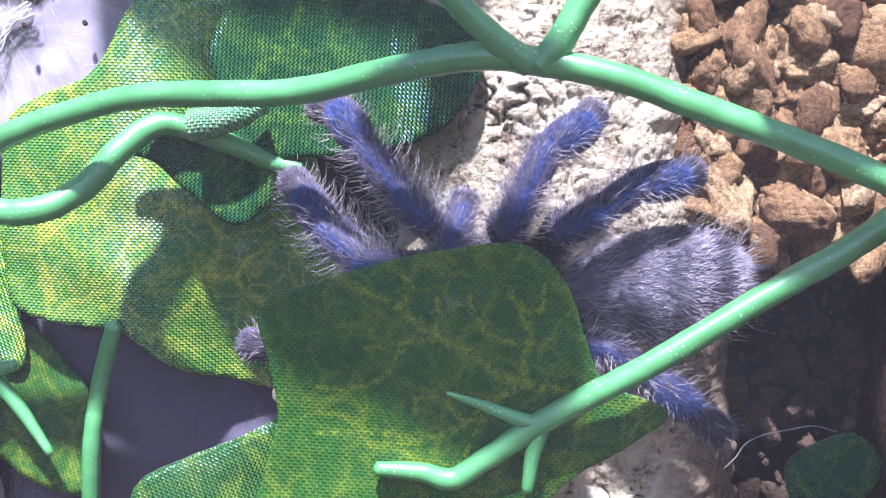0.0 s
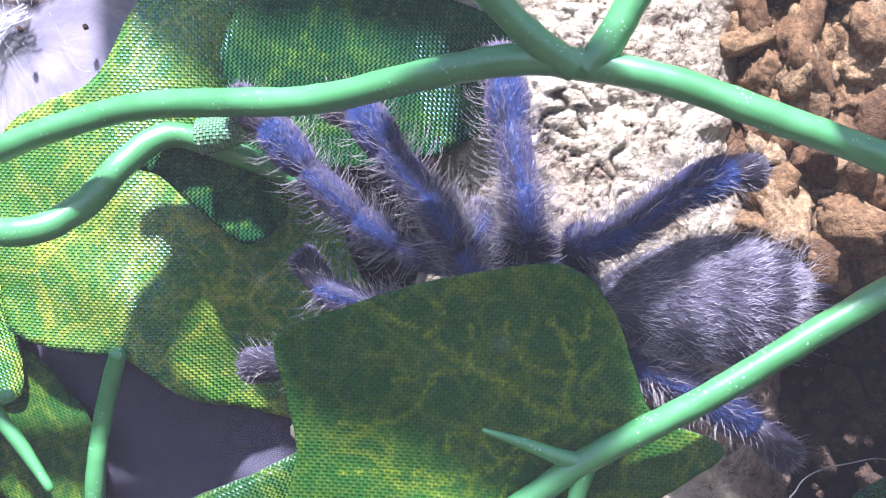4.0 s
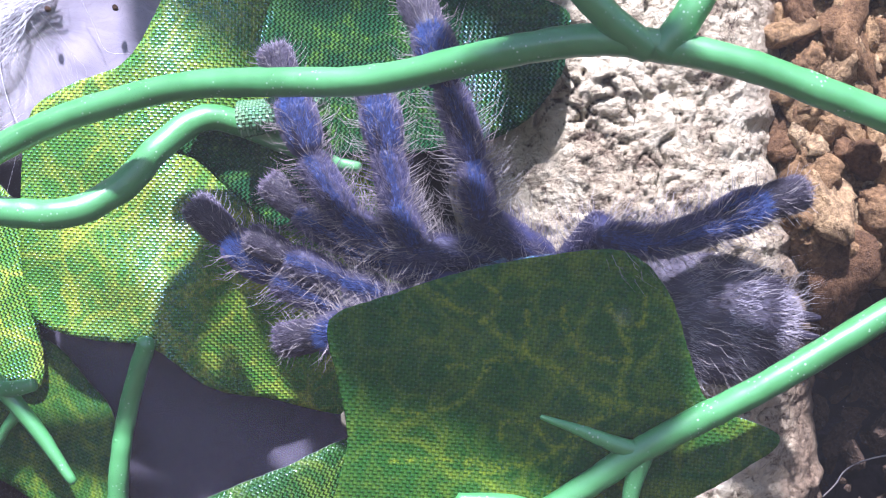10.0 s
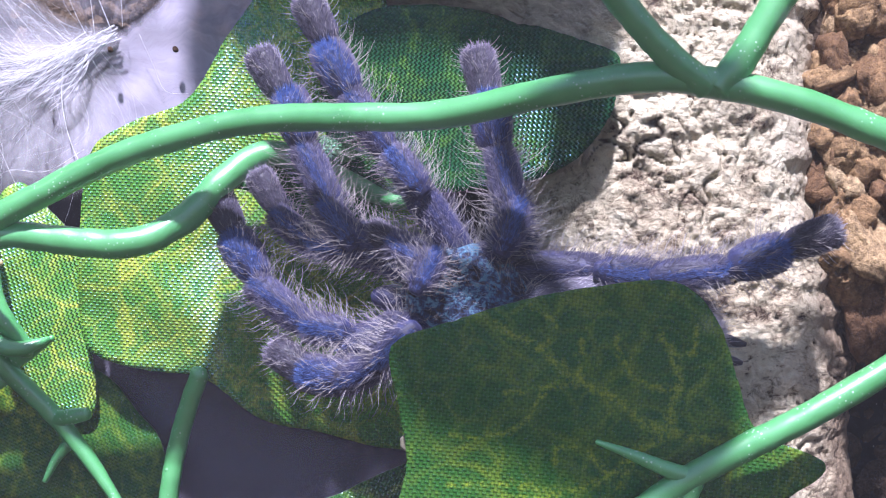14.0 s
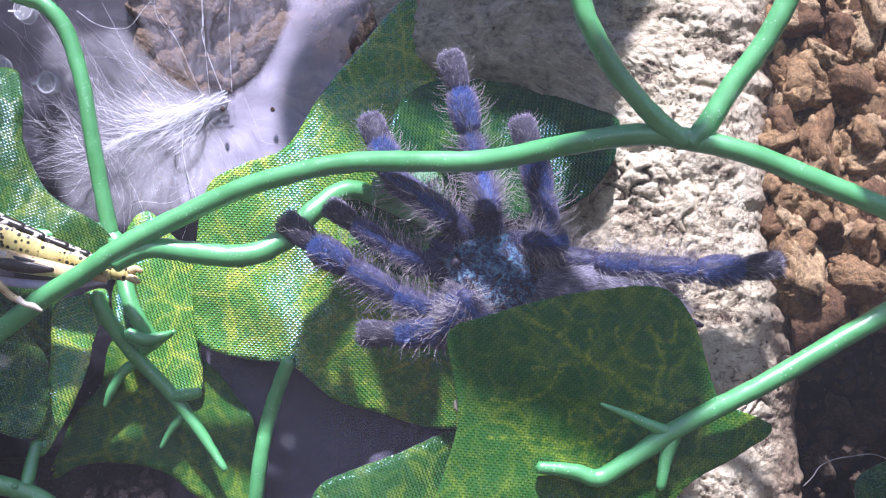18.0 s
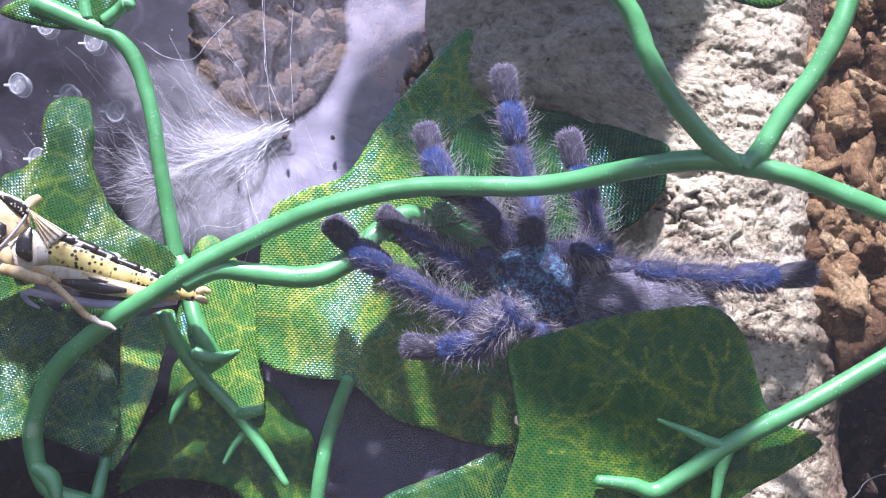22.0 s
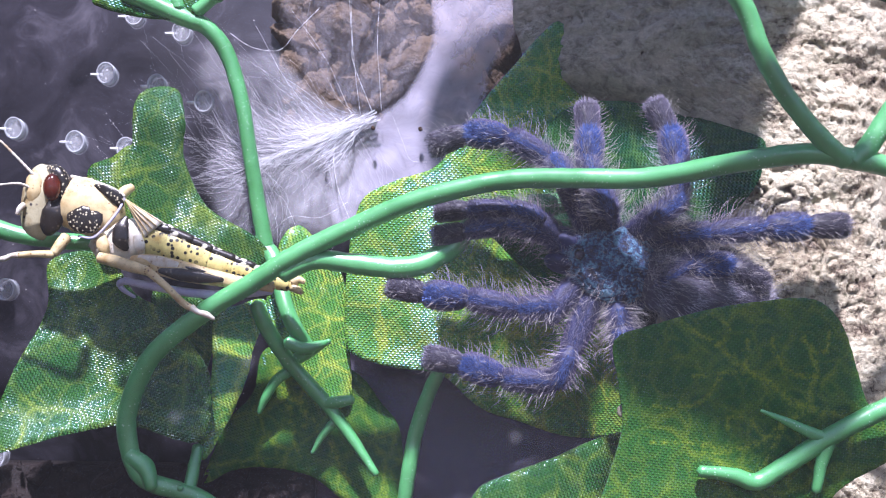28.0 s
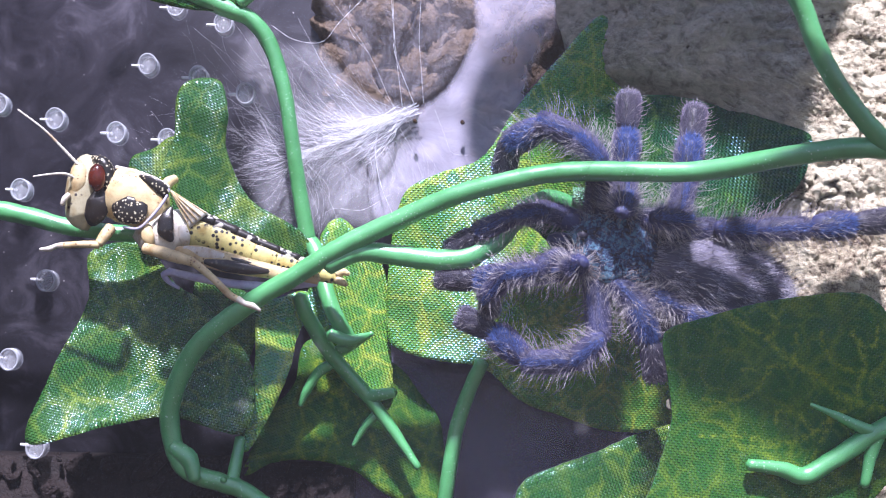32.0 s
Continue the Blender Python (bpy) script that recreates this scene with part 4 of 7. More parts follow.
def make_spider():
    for side in ("right", "left"):
        for k in ("one", "two", "three", "four"):
            APPENDAGES[side + "_" + k] = [(add_segment(s, 1.0), SEGMENTS[s][0]) for s in ("tarsus", "metatarsus", "tibia", "patella", "femur")]
        APPENDAGES["palp_" + side] = [(add_segment(s, 0.86), SEGMENTS[s][0] * 0.86) for s in ("tarsus", "tibia", "patella", "femur")]
    # carapace: low dome with a raised head, radial furrows
    bm = bmesh.new()
    bmesh.ops.create_uvsphere(bm, u_segments=36, v_segments=20, radius=1)
    for v in bm.verts:
        x, y, z = v.co
        head = math.exp(-((x - 0.75) / 0.35) ** 2)
        ang = math.atan2(y, x)
        w = 5.4 * (1 - 0.22 * max(0, x)) 
        furrow = 0.12 * math.cos(ang * 8) * max(0, z) * min(1, math.hypot(x, y) * 1.6)
        v.co = Vector((x * 6.4, y * w, (z * 3.0 if z > 0 else z * 2.6) + furrow + (0.9 * head * max(0, z)))) * MM
    cara = part("carapace", bm, M_CARA, spider, "metallic blue-green carapace")
    prof = [(-6.2, 1.0), (-5, 3.3), (-2, 5.2), (2, 5.0), (4.5, 3.6), (6.3, 1.6)]
    (la, lb, lc, lr), (sa, sb, sc, sr) = coat(prof, -6, 6.2, 380, 4200, 2.9, 90, 0.56, 0.3, False)
    v, f = hairs(la, lb, lc, 0.024, Vector((0.2, 0, 0)), lr)
    new("setae", mesh_of("setae", v, f, M_SETAE)).parent = cara
    v, f = hairs(sa, sb, sc, 0.025, Vector((0.2, 0, 0)), sr)
    new("fuzz", mesh_of("fuzz", v, f, M_CARA_HAIR)).parent = cara
    for y in (-1.55, 1.55):
        bm = bmesh.new()
        bmesh.ops.create_uvsphere(bm, u_segments=16, v_segments=10, radius=1)
        for q in bm.verts:
            q.co = Vector((6.6 + q.co.x * 2.6, y + q.co.y * 1.45, -0.3 + q.co.z * 1.7)) * MM
        part("chelicera", bm, M_LIMB, spider)
    bm = bmesh.new()
    bmesh.ops.create_icosphere(bm, subdivisions=2, radius=0.75 * MM)
    bmesh.ops.translate(bm, verts=bm.verts, vec=Vector((5.0, 0, 2.75)) * MM)
    part("eye_mound", bm, M_PAD, spider)
    for x, y in ((5.3, 0.45), (5.3, -0.45), (4.8, 0.6), (4.8, -0.6)):
        bm = bmesh.new()
        bmesh.ops.create_icosphere(bm, subdivisions=2, radius=0.2 * MM)
        bmesh.ops.translate(bm, verts=bm.verts, vec=Vector((x, y, 3.25)) * MM)
        part("eye", bm, simple("eye_gloss", (0.01, 0.01, 0.01), (0.02, 0.02, 0.025), 300, 0.1, 0), spider)
    # abdomen, with the mottled bands of short grey hair, centred on its own origin
    prof = [(-9.6, 0.9), (-8.6, 2.6), (-6.5, 4.7), (-3, 6.0), (1, 5.9), (4.5, 4.9), (7, 3.9), (9.4, 2.6), (10.8, 1.0)]
    fine = [(x, radius_at(prof, x)) for x in np.linspace(-9.6, 10.8, 30)]
    v, f = profile_mesh(fine, 0.6, 28)
    abd = new("abdomen", mesh_of("abdomen", v, f, M_ABD))
    abd.parent = spider
    abd["label"] = "grey-violet hairy abdomen with darker bands"
    (la, lb, lc, lr), (sa, sb, sc, sr) = coat(prof, -9.2, 10.6, 620, 11500, 4.3, 91, 0.6, -0.9, False)
    v, f = hairs(la, lb, lc, 0.024, Vector((-0.5, 0, 0)), lr)
    new("setae", mesh_of("setae", v, f, M_SETAE)).parent = abd
    back = [d + Vector((-1.55, 0, 0)) for d in sb]
    bands = [[], []]
    for r, d, ln in zip(sa, back, sc):
        bands[int(math.sin(r.x * 1.35 + 0.25 * abs(r.y)) + 0.3 * math.sin(r.y * 1.7 + r.x) + sr.uniform(-0.55, 0.55) > -0.15)].append((r, d, ln * 1.25))
    for lab, rows, m in (("dark violet hair bands", bands[0], M_FUZZ_DARK), ("pale grey hair bands", bands[1], M_GREY)):
        v, f = hairs([q[0] for q in rows], [q[1] for q in rows], [q[2] for q in rows], 0.034, Vector((-0.3, 0, 0)), sr)
        c = new("hair_band", mesh_of("hair_band", v, f, m))
        c.parent = abd
        c["label"] = lab
    for y in (-0.9, 0.9):
        pr = [(-11.6, 0.2), (-11, 0.4), (-10, 0.6), (-8.5, 0.7)]
        v, f = profile_mesh(pr, 1.0, 10)
        sp = new("spinneret", mesh_of("spinneret", [q + Vector((0, y * MM, 0)) for q in v], f, M_PAD))
        sp.parent = abd
    return abd


ABDOMEN = make_spider()
COXAE = {"right_one": (3.8, -3.4), "right_two": (1.5, -4.2), "right_three": (-1.4, -4.3), "right_four": (-3.8, -3.6),
         "left_one": (3.8, 3.4), "left_two": (1.5, 4.2), "left_three": (-1.4, 4.3), "left_four": (-3.8, 3.6), "palp_right": (5.3, -1.9), "palp_left": (5.3, 1.9)}
BODY_AT, ABD_AT, LIMB_AT = {}, {}, {}


def frame_pose(origin, ahead, back=Vector((0, -1, 0))):
    """A pose with x ahead and z as near as may be to the given back."""
    x = ahead.normalized()
    z = (back - x * back.dot(x)).normalized()
    y = z.cross(x)
    return Matrix.Translation(origin) @ Matrix((x, y, z)).transposed().to_4x4()


def body_step(t, body, abdomen):
    b, a = mm(*body), mm(*abdomen)
    d = b - a
    if d.length > 0.0155:
        a = b - d.normalized() * 0.0155
        d = b - a
    BODY_AT[t] = frame_pose(b, Vector((d.x, d.y * 0.4, d.z)))
    ABD_AT[t] = frame_pose(a, d)


def limb_step(name, t, *points):
    """Joints of a limb, from the foot to the hip: the given ones as they lie, the rest along the way to the hip. What a segment
    is longer than the way between its joints lifts the knee off the ground."""
    hip = BODY_AT[t] @ (Vector((*COXAE[name], -0.6)) * MM)
    lens = [s[1] * MM for s in APPENDAGES[name]]
    n = len(lens)
    j = [mm(*p) for p in points[:n]]
    for i in range(1, len(j)):
        way = j[i] - j[i - 1]
        if way.length > lens[i - 1]:
            j[i] = j[i - 1] + way.normalized() * lens[i - 1]
    rest = lens[len(j) - 1:]
    last, run = j[-1], 0.0
    for ln in rest[:-1]:
        run += ln
        j.append(last.lerp(hip, run / sum(rest)))
    j.append(hip)
    for i in range(n - 1, -1, -1):
        way = j[i] - j[i + 1]
        if way.length > lens[i]:
            j[i] = j[i + 1] + way.normalized() * lens[i]
    low = name in ("left_three", "left_four") or (name in ("left_one", "left_two", "palp_left") and t < 8.5) or (name in ("right_one", "left_one", "palp_right") and 8.5 < t < 15)
    spare = [math.sqrt(max(0.0, ln * ln - (p - q).length_squared)) for ln, p, q in zip(lens, j, j[1:])]
    knee = min(sum(spare[:-1]), spare[-1], 0.0005 if low else 0.0042)
    lift, climb = 0.0, max(sum(spare[:-1]), 1e-9)
    for i in range(1, n):
        lift += spare[i - 1] / climb * knee
        j[i] = j[i] - Vector((0, lift, 0))
    LIMB_AT.setdefault(name, {})[t] = j


# ---- silk ----
HUB = [(-52.4, 72.5, 19.5)][0]
ROOT = [(-59.4, 72.5, 16.3)][0]


def silk_material(name, lo, hi, streak, reach, tint, white=(0.86, 0.85, 0.90)):
    """Silk laid in fans: fibres run out from the hub and thin away from it."""
    n = Nodes(name)
    co = n.coords()
    rel = n.add("ShaderNodeVectorMath")
    rel.operation = "SUBTRACT"
    n.link(co, rel.inputs[0])
    rel.inputs[1].default_value = mm(ROOT[0] + 3, 0, ROOT[2] + 1)
    sep = n.add("ShaderNodeSeparateXYZ")
    n.link(rel.outputs[0], sep.inputs[0])
    wob = n.noise(co, 160, 3, 0.6)
    ang = n.math("MULTIPLY_ADD", wob, 0.7, n.math("ARCTAN2", sep.outputs[2], sep.outputs[0]))
    rad = n.math("SQRT", n.math("ADD", n.math("POWER", sep.outputs[0], 2.0), n.math("POWER", sep.outputs[2], 2.0)))
    vec = n.add("ShaderNodeCombineXYZ")
    n.link(n.math("MULTIPLY", ang, streak), vec.inputs[0])
    n.link(n.math("MULTIPLY", rad, 90.0), vec.inputs[1])
    f = n.noise(vec.outputs[0], 1.0, 5, 0.7)
    g = n.noise(co, 70, 2)
    near = n.ramp(n.math("MULTIPLY", rad, 1 / (reach * MM)), [(0.0, (1, 1, 1)), (0.35, (0.55, 0.55, 0.55)), (1.0, (0.25, 0.25, 0.25))])
    body = n.ramp(n.math("MULTIPLY_ADD", g, 0.35, n.math("MULTIPLY", f, 0.65)), [(0.40, (lo, lo, lo)), (0.70, (hi, hi, hi))])
    rim = n.add("ShaderNodeAttribute")
    rim.attribute_name = "rim"
    n.set(Base_Color=n.mix(f, tint, white), Roughness=0.6, Specular_IOR_Level=0.3,
          Alpha=n.math("MULTIPLY", n.math("MULTIPLY", body, near), rim.outputs["Fac"]))
    return n.m


M_SILK = silk_material("silk_sheet", 0.55, 0.82, 7.0, 75, (0.46, 0.43, 0.56), (0.66, 0.63, 0.74))
M_SILK_THIN = silk_material("thin_silk", 0.10, 0.50, 11.0, 38, (0.66, 0.63, 0.74))
M_SILK_ROOT = silk_material("root_silk", 0.15, 1.0, 14.0, 40, (0.66, 0.63, 0.74))
M_SILK_VEIL = silk_material("silk_veil", 0.02, 0.30, 9.0, 90, (0.46, 0.43, 0.50), (0.60, 0.57, 0.64))
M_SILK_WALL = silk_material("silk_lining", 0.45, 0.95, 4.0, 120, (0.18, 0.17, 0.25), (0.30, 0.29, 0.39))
M_THREAD = simple("silk_thread", (0.7, 0.7, 0.75), (0.9, 0.9, 0.95), 300, 0.4, 0)
web = thing("spider_web", "white silk web spread over the back of the tank", "web")


def silk_sheet(outline, y0, slope, material, label, seed, wave=1.5, soft=2.2):
    leaf_mesh("silk_sheet", outline, y0, slope, (0, 0), wave, 0.3, material, web, label, seed, step=1.0, thick=0.06, fade=soft)


silk_sheet([(-52.4, 19.8), (-47.9, 23.3), (-44.3, 31.1), (-42.8, 41.4), (-27.1, 41.9), (-29.1, 35.4), (-34.5, 27.1), (-36.4, 17.7), (-41.7, 10.8), (-51.6, 6.4), (-53.6, 2.1), (-58.2, 3.3), (-59.3, 10.3), (-57.7, 16.3)], 74, (0, 0), M_SILK, "dense white silk sheet", 31, soft=1.0)
silk_sheet([(-52.0, 20.2), (-58.8, 22.1), (-64.0, 26.7), (-67.5, 30.0), (-72.5, 29.4), (-77.7, 31.8), (-79.6, 25.3), (-76.3, 16.9), (-77.8, 10.1), (-74.2, 1.8), (-66.6, 0.3), (-59.9, 1.3), (-54.1, 2.3), (-53.0, 10.8)], 75.5, (0, 0), M_SILK_THIN, "thin veil of silk", 32)
silk_sheet([(-51.6, 20.2), (-57.9, 20.4), (-67.2, 19.7), (-68.7, 14.6), (-66.8, 7.9), (-63.3, 2.0), (-55.7, 1.4), (-52.5, 5.7), (-51.8, 13.4)], 73.6, (0, 0), M_SILK_THIN, "thin veil of silk", 36, 1.0, 3.0)
silk_sheet([(-51.5, 20.6), (-55.0, 19.6), (-59.0, 17.8), (-63.5, 15.6), (-66.5, 12.6), (-64.0, 11.0), (-60.5, 12.0), (-58.5, 8.5), (-56.0, 10.0), (-54.5, 14.0), (-52.5, 17.0)], 73.0, (0, 0), M_SILK_ROOT, "bright root of the silk web", 37, 0.6, 2.6)
silk_sheet([(-66.5, 42), (-43, 42), (-43.5, 32), (-47.0, 24), (-51.5, 20.5), (-58, 22), (-64, 27)], 75.8, (0, 0), M_SILK_VEIL, "thin veil of silk", 38, 0.8, 2.0)
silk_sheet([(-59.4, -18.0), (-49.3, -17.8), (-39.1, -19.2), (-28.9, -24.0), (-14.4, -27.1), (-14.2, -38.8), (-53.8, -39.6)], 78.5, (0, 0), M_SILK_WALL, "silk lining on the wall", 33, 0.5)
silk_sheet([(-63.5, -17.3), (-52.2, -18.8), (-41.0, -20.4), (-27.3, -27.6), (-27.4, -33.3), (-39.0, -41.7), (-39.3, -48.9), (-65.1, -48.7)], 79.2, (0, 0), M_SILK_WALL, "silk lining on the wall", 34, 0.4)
silk_sheet([(-30.3, 36.0), (-24.7, 34.6), (-16.0, 36.5), (-8.2, 36.3), (-3.9, 43.9), (-29.2, 43.1)], 76.5, (0, 0), M_SILK, "dense white silk sheet", 35)


def threads(count, seed, spread, bow):
    """Fine bowed threads that fan out from the twisted root of the web, some forking once."""
    rnd = random.Random(seed)
    verts, faces = [], []

    def lay(pts, r):
        path = [mm(*q) for q in spline(pts, 6)]
        v, f = tube(path, np.linspace(r, r * 0.4, len(path)) * MM, 3, cap=False)
        b = len(verts)
        verts.extend(v)
        faces.extend(tuple(i + b for i in q) for q in f)

    a0, a1, r0, r1 = spread
    hub, root = Vector(HUB), Vector(ROOT)
    for _ in range(count):
        ang = radians(rnd.uniform(a0, a1))
        ln = rnd.uniform(r0, r1) * rnd.uniform(0.4, 1.0)
        p0 = hub.lerp(root, rnd.uniform(0.0, 2.4)) + Vector((rnd.gauss(0, 0.5), rnd.uniform(-0.4, 0.4), rnd.gauss(0, 0.5)))
        out = Vector((math.cos(ang), 0, math.sin(ang)))
        side = Vector((-out.z, 0, out.x))
        start = p0 + (root - hub).normalized() * ln * 0.16
        far = p0 + out * ln + Vector((0, rnd.uniform(0, 3.5), 0))
        mid = start.lerp(far, 0.5) + side * ln * (bow + rnd.uniform(-0.18, 0.18))
        r = rnd.choice((0.008, 0.010, 0.013, 0.017, 0.026))
        lay([p0, start, mid, far], r)
        if rnd.random() < 0.4:
            lay([mid, mid.lerp(far, 0.5) + side * ln * rnd.uniform(-0.12, 0.12), far + side * ln * rnd.uniform(-0.3, 0.3)], r * 0.7)
    return verts, faces


for n_th, sd, spread, bow in ((46, 1, (140, 178, 10, 26), 0.06), (26, 2, (178, 215, 8, 20), 0.08), (34, 3, (215, 290, 6, 17), 0.12), (10, 4, (290, 340, 4, 10), 0.1), (90, 5, (128, 200, 14, 34), 0.05), (60, 6, (200, 300, 8, 22), 0.14)):
    v, f = threads(n_th, sd, spread, bow)
    obj_from("silk_threads", v, f, M_THREAD, True, web, "fine white silk threads")
# the twisted root and single strands
twist = random.Random(4)
for _ in range(34):
    a, b = Vector(HUB), Vector(ROOT) + Vector((twist.uniform(-8, 1), 0.3, twist.uniform(-6, 1)))
    pts = [a.lerp(b, twist.uniform(-0.05, 0.35)) + Vector((twist.gauss(0, 0.4), twist.gauss(0, 0.1), twist.gauss(0, 0.4)))]
    pts += [a.lerp(b, k) + Vector((twist.gauss(0, 0.5), twist.gauss(0, 0.15), twist.gauss(0, 0.5))) for k in (0.5, 0.75)] + [b]
    path = [mm(*p) for p in spline(pts, 6)]
    v, f = tube(path, np.linspace(0.06, 0.018, len(path)) * MM, 5)
    obj_from("silk_strand", v, f, M_THREAD, True, web, "thick strand of twisted silk")
for q, r in (([(-52.4, 72.0, 19.6), (-55.5, 73.0, 27.3), (-55.9, 74.0, 31.0), (-56.7, 75.0, 39.8)], 0.03), ([(-54.3, 72.0, 19.6), (-55.2, 73.0, 25.7), (-55.8, 74.0, 31.0), (-56.4, 75.0, 39.8)], 0.02), ([(-51.2, 72.0, 20.1), (-51.7, 73.0, 25.8), (-52.1, 74.0, 31.1), (-51.8, 75.0, 40.0)], 0.02),
             ([(-60.9, 75.0, 36.2), (-64.1, 74.0, 32.4), (-66.6, 74.0, 29.4), (-70.9, 75.0, 29.9), (-74.4, 76.0, 32.2)], 0.03), ([(-54.9, 72.0, 2.8), (-57.1, 72.0, 7.8), (-58.1, 72.5, 12.8), (-57.6, 72.5, 17.5)], 0.045),
             ([(-66.6, 74.0, 2.7), (-64.1, 73.0, 4.4), (-59.9, 73.0, 4.3), (-55.8, 73.0, 6.7)], 0.025), ([(-64.1, 73.0, 4.4), (-65.4, 73.5, 6.9), (-66.7, 74.0, 7.7)], 0.02), ([(-64.1, 73.0, 4.4), (-63.2, 73.5, 2.3), (-61.9, 74.0, 1.2)], 0.02),
             ([(-56.1, 72.0, 17.7), (-60.2, 72.5, 16.8), (-64.4, 73.5, 16.0), (-68.2, 74.0, 16.0)], 0.04), ([(-56.1, 72.0, 17.4), (-60.2, 72.5, 14.4), (-64.3, 73.5, 12.4), (-67.2, 74.0, 8.6)], 0.03),
             ([(-49.5, 72.5, 19.4), (-48.1, 73.0, 16.1), (-46.8, 73.2, 13.2), (-44.3, 73.4, 12.9)], 0.018), ([(-56.1, 72.0, 17.7), (-58.5, 72.5, 13.7), (-61.8, 73.5, 10.3), (-64.2, 74.0, 7.8)], 0.025)):
    path = [mm(*p) for p in spline(q, 8)]
    v, f = tube(path, [r * MM * (1 + 0.5 * math.sin(i * 1.7)) for i in range(len(path))], 4)
    obj_from("silk_strand", v, f, M_THREAD, True, web, "thick strand of twisted silk")
for q in ([(-52.4, 71.5, 17.5)][0], [(-45.4, 72.0, 17.6)][0]):
    bm = bmesh.new()
    bmesh.ops.create_icosphere(bm, subdivisions=2, radius=0.35 * MM)
    for v in bm.verts:
        v.co = v.co * (1 + 0.4 * noise.noise(v.co * 3000)) + mm(*q)
    part("dropping", bm, M_SOIL, web, "dark speck caught in the silk")

# ---- vent bushings in the acrylic wall ----
M_CLEAR = Nodes("clear_acrylic").set(Base_Color=(0.80, 0.83, 0.90), Roughness=0.12, Alpha=0.42, Specular_IOR_Level=1.0).m
M_FILM = Nodes("clear_acrylic_disc").set(Base_Color=(0.75, 0.77, 0.82), Roughness=0.25, Alpha=0.22, Specular_IOR_Level=0.8).m
M_WHITE = simple("white_glint_pin", (0.75, 0.75, 0.78), (0.9, 0.9, 0.92), 300, 0.25, 0)


def vent(q):
    e = thing("vent_bushing", "clear round acrylic vent bushing in the tank wall", "vent", "vents in the wall", at=mm(*q))
    r, wall, ln = 1.65, 0.22, 2.6
    verts, faces, n = [], [], 24
    for x, rr in ((0, r), (ln, r), (ln, r - wall), (0, r - wall)):
        for k in range(n):
            a = 2 * math.pi * k / n
            verts.append(Vector((rr * math.cos(a) * 0.85, x, rr * math.sin(a))) * MM)
    for i in range(4):
        for k in range(n):
            a, b = i * n + k, i * n + (k + 1) % n
            c, d = ((i + 1) % 4) * n + (k + 1) % n, ((i + 1) % 4) * n + k
            faces.append((a, d, c, b))
    obj_from("sleeve", verts, faces, M_CLEAR, True, e)
    bm = bmesh.new()
    bmesh.ops.create_cone(bm, cap_ends=True, segments=24, radius1=(r - wall) * MM * 0.98, radius2=(r - wall) * MM * 0.98, depth=0.2 * MM)
    bmesh.ops.rotate(bm, verts=bm.verts, cent=(0, 0, 0), matrix=Matrix.Rotation(radians(90), 3, "X"))
    bmesh.ops.scale(bm, verts=bm.verts, vec=(0.85, 1, 1))
    bmesh.ops.translate(bm, verts=bm.verts, vec=(0, 0.0006, 0))
    part("disc", bm, M_FILM, e)
    v, f = tube([Vector((-1.0, 2.2, 0.1)) * MM, Vector((-1.9, 2.3, 0.15)) * MM, Vector((-2.8, 2.4, 0.2)) * MM], [0.22 * MM, 0.26 * MM, 0.2 * MM], 8)
    obj_from("pin", v, f, M_WHITE, True, e, "small white pin")
    return e


for q in [(-92.1, 73.0, 25.1), (-84.6, 73.0, 23.5), (-77.6, 73.0, 21.2), (-105.3, 73.0, 16.6), (-96.3, 73.0, 14.8), (-88.8, 73.0, 14.0), (-109.9, 73.0, 6.0), (-105.6, 73.0, -7.2), (-110.4, 73.0, -18.8), (-106.0, 73.0, -31.4), (-113.7, 73.0, 18.6), (-88.3, 73.0, 34.0), (-81.2, 73.0, 31.6), (-116.7, 73.0, -12.7), (-118.6, 73.0, 8.7)]:
    vent(q)

# ---- locust on the vine ----
def cream(name, base, dark, scale, cover, rough=0.45, keep=0.46):
    n = Nodes(name)
    co = n.coords()
    d = n.voronoi(co, scale)
    mot = n.noise(co, scale * 0.25, 3)
    col = n.ramp(n.noise(co, 500, 4), [(0.32, tuple(c * k for c, k in zip(base, (0.72, 0.58, 0.42)))), (0.52, base), (0.72, tuple(min(0.85, c * 1.25) for c in base))])
    spots = n.math("MULTIPLY", n.ramp(d, [(cover, (1, 1, 1)), (cover + 0.08, (0, 0, 0))]), n.ramp(mot, [(keep - 0.04, (0, 0, 0)), (keep + 0.04, (1, 1, 1))]))
    n.set(Base_Color=n.mix(spots, col, dark), Roughness=rough, Specular_IOR_Level=0.5)
    n.bump(n.noise(co, 2500, 3), 0.25, 0.0001)
    return n.m


M_CREAM = cream("cream_cuticle", (0.62, 0.49, 0.26), (0.22, 0.12, 0.05), 1500, 0.16)
M_PALE = cream("pale_cuticle", (0.68, 0.64, 0.55), (0.3, 0.22, 0.14), 1300, 0.12)
M_YELLOW = cream("yellow_spotted_cuticle", (0.64, 0.55, 0.20), (0.012, 0.010, 0.008), 1250, 0.30, keep=0.36)
M_BLACK = cream("black_cuticle", (0.014, 0.011, 0.009), (0.62, 0.55, 0.38), 2300, 0.26, 0.3, keep=0.36)
M_CHECK = cream("black_and_white_cuticle", (0.016, 0.013, 0.010), (0.72, 0.68, 0.58), 900, 0.36, 0.3, keep=0.40)
M_DARK = cream("plain_black_cuticle", (0.016, 0.012, 0.010), (0.10, 0.08, 0.06), 1500, 0.2, 0.3)
M_EYE = simple("dark_red_eye", (0.016, 0.003, 0.002), (0.13, 0.022, 0.010), 300, 0.15, 0.05)
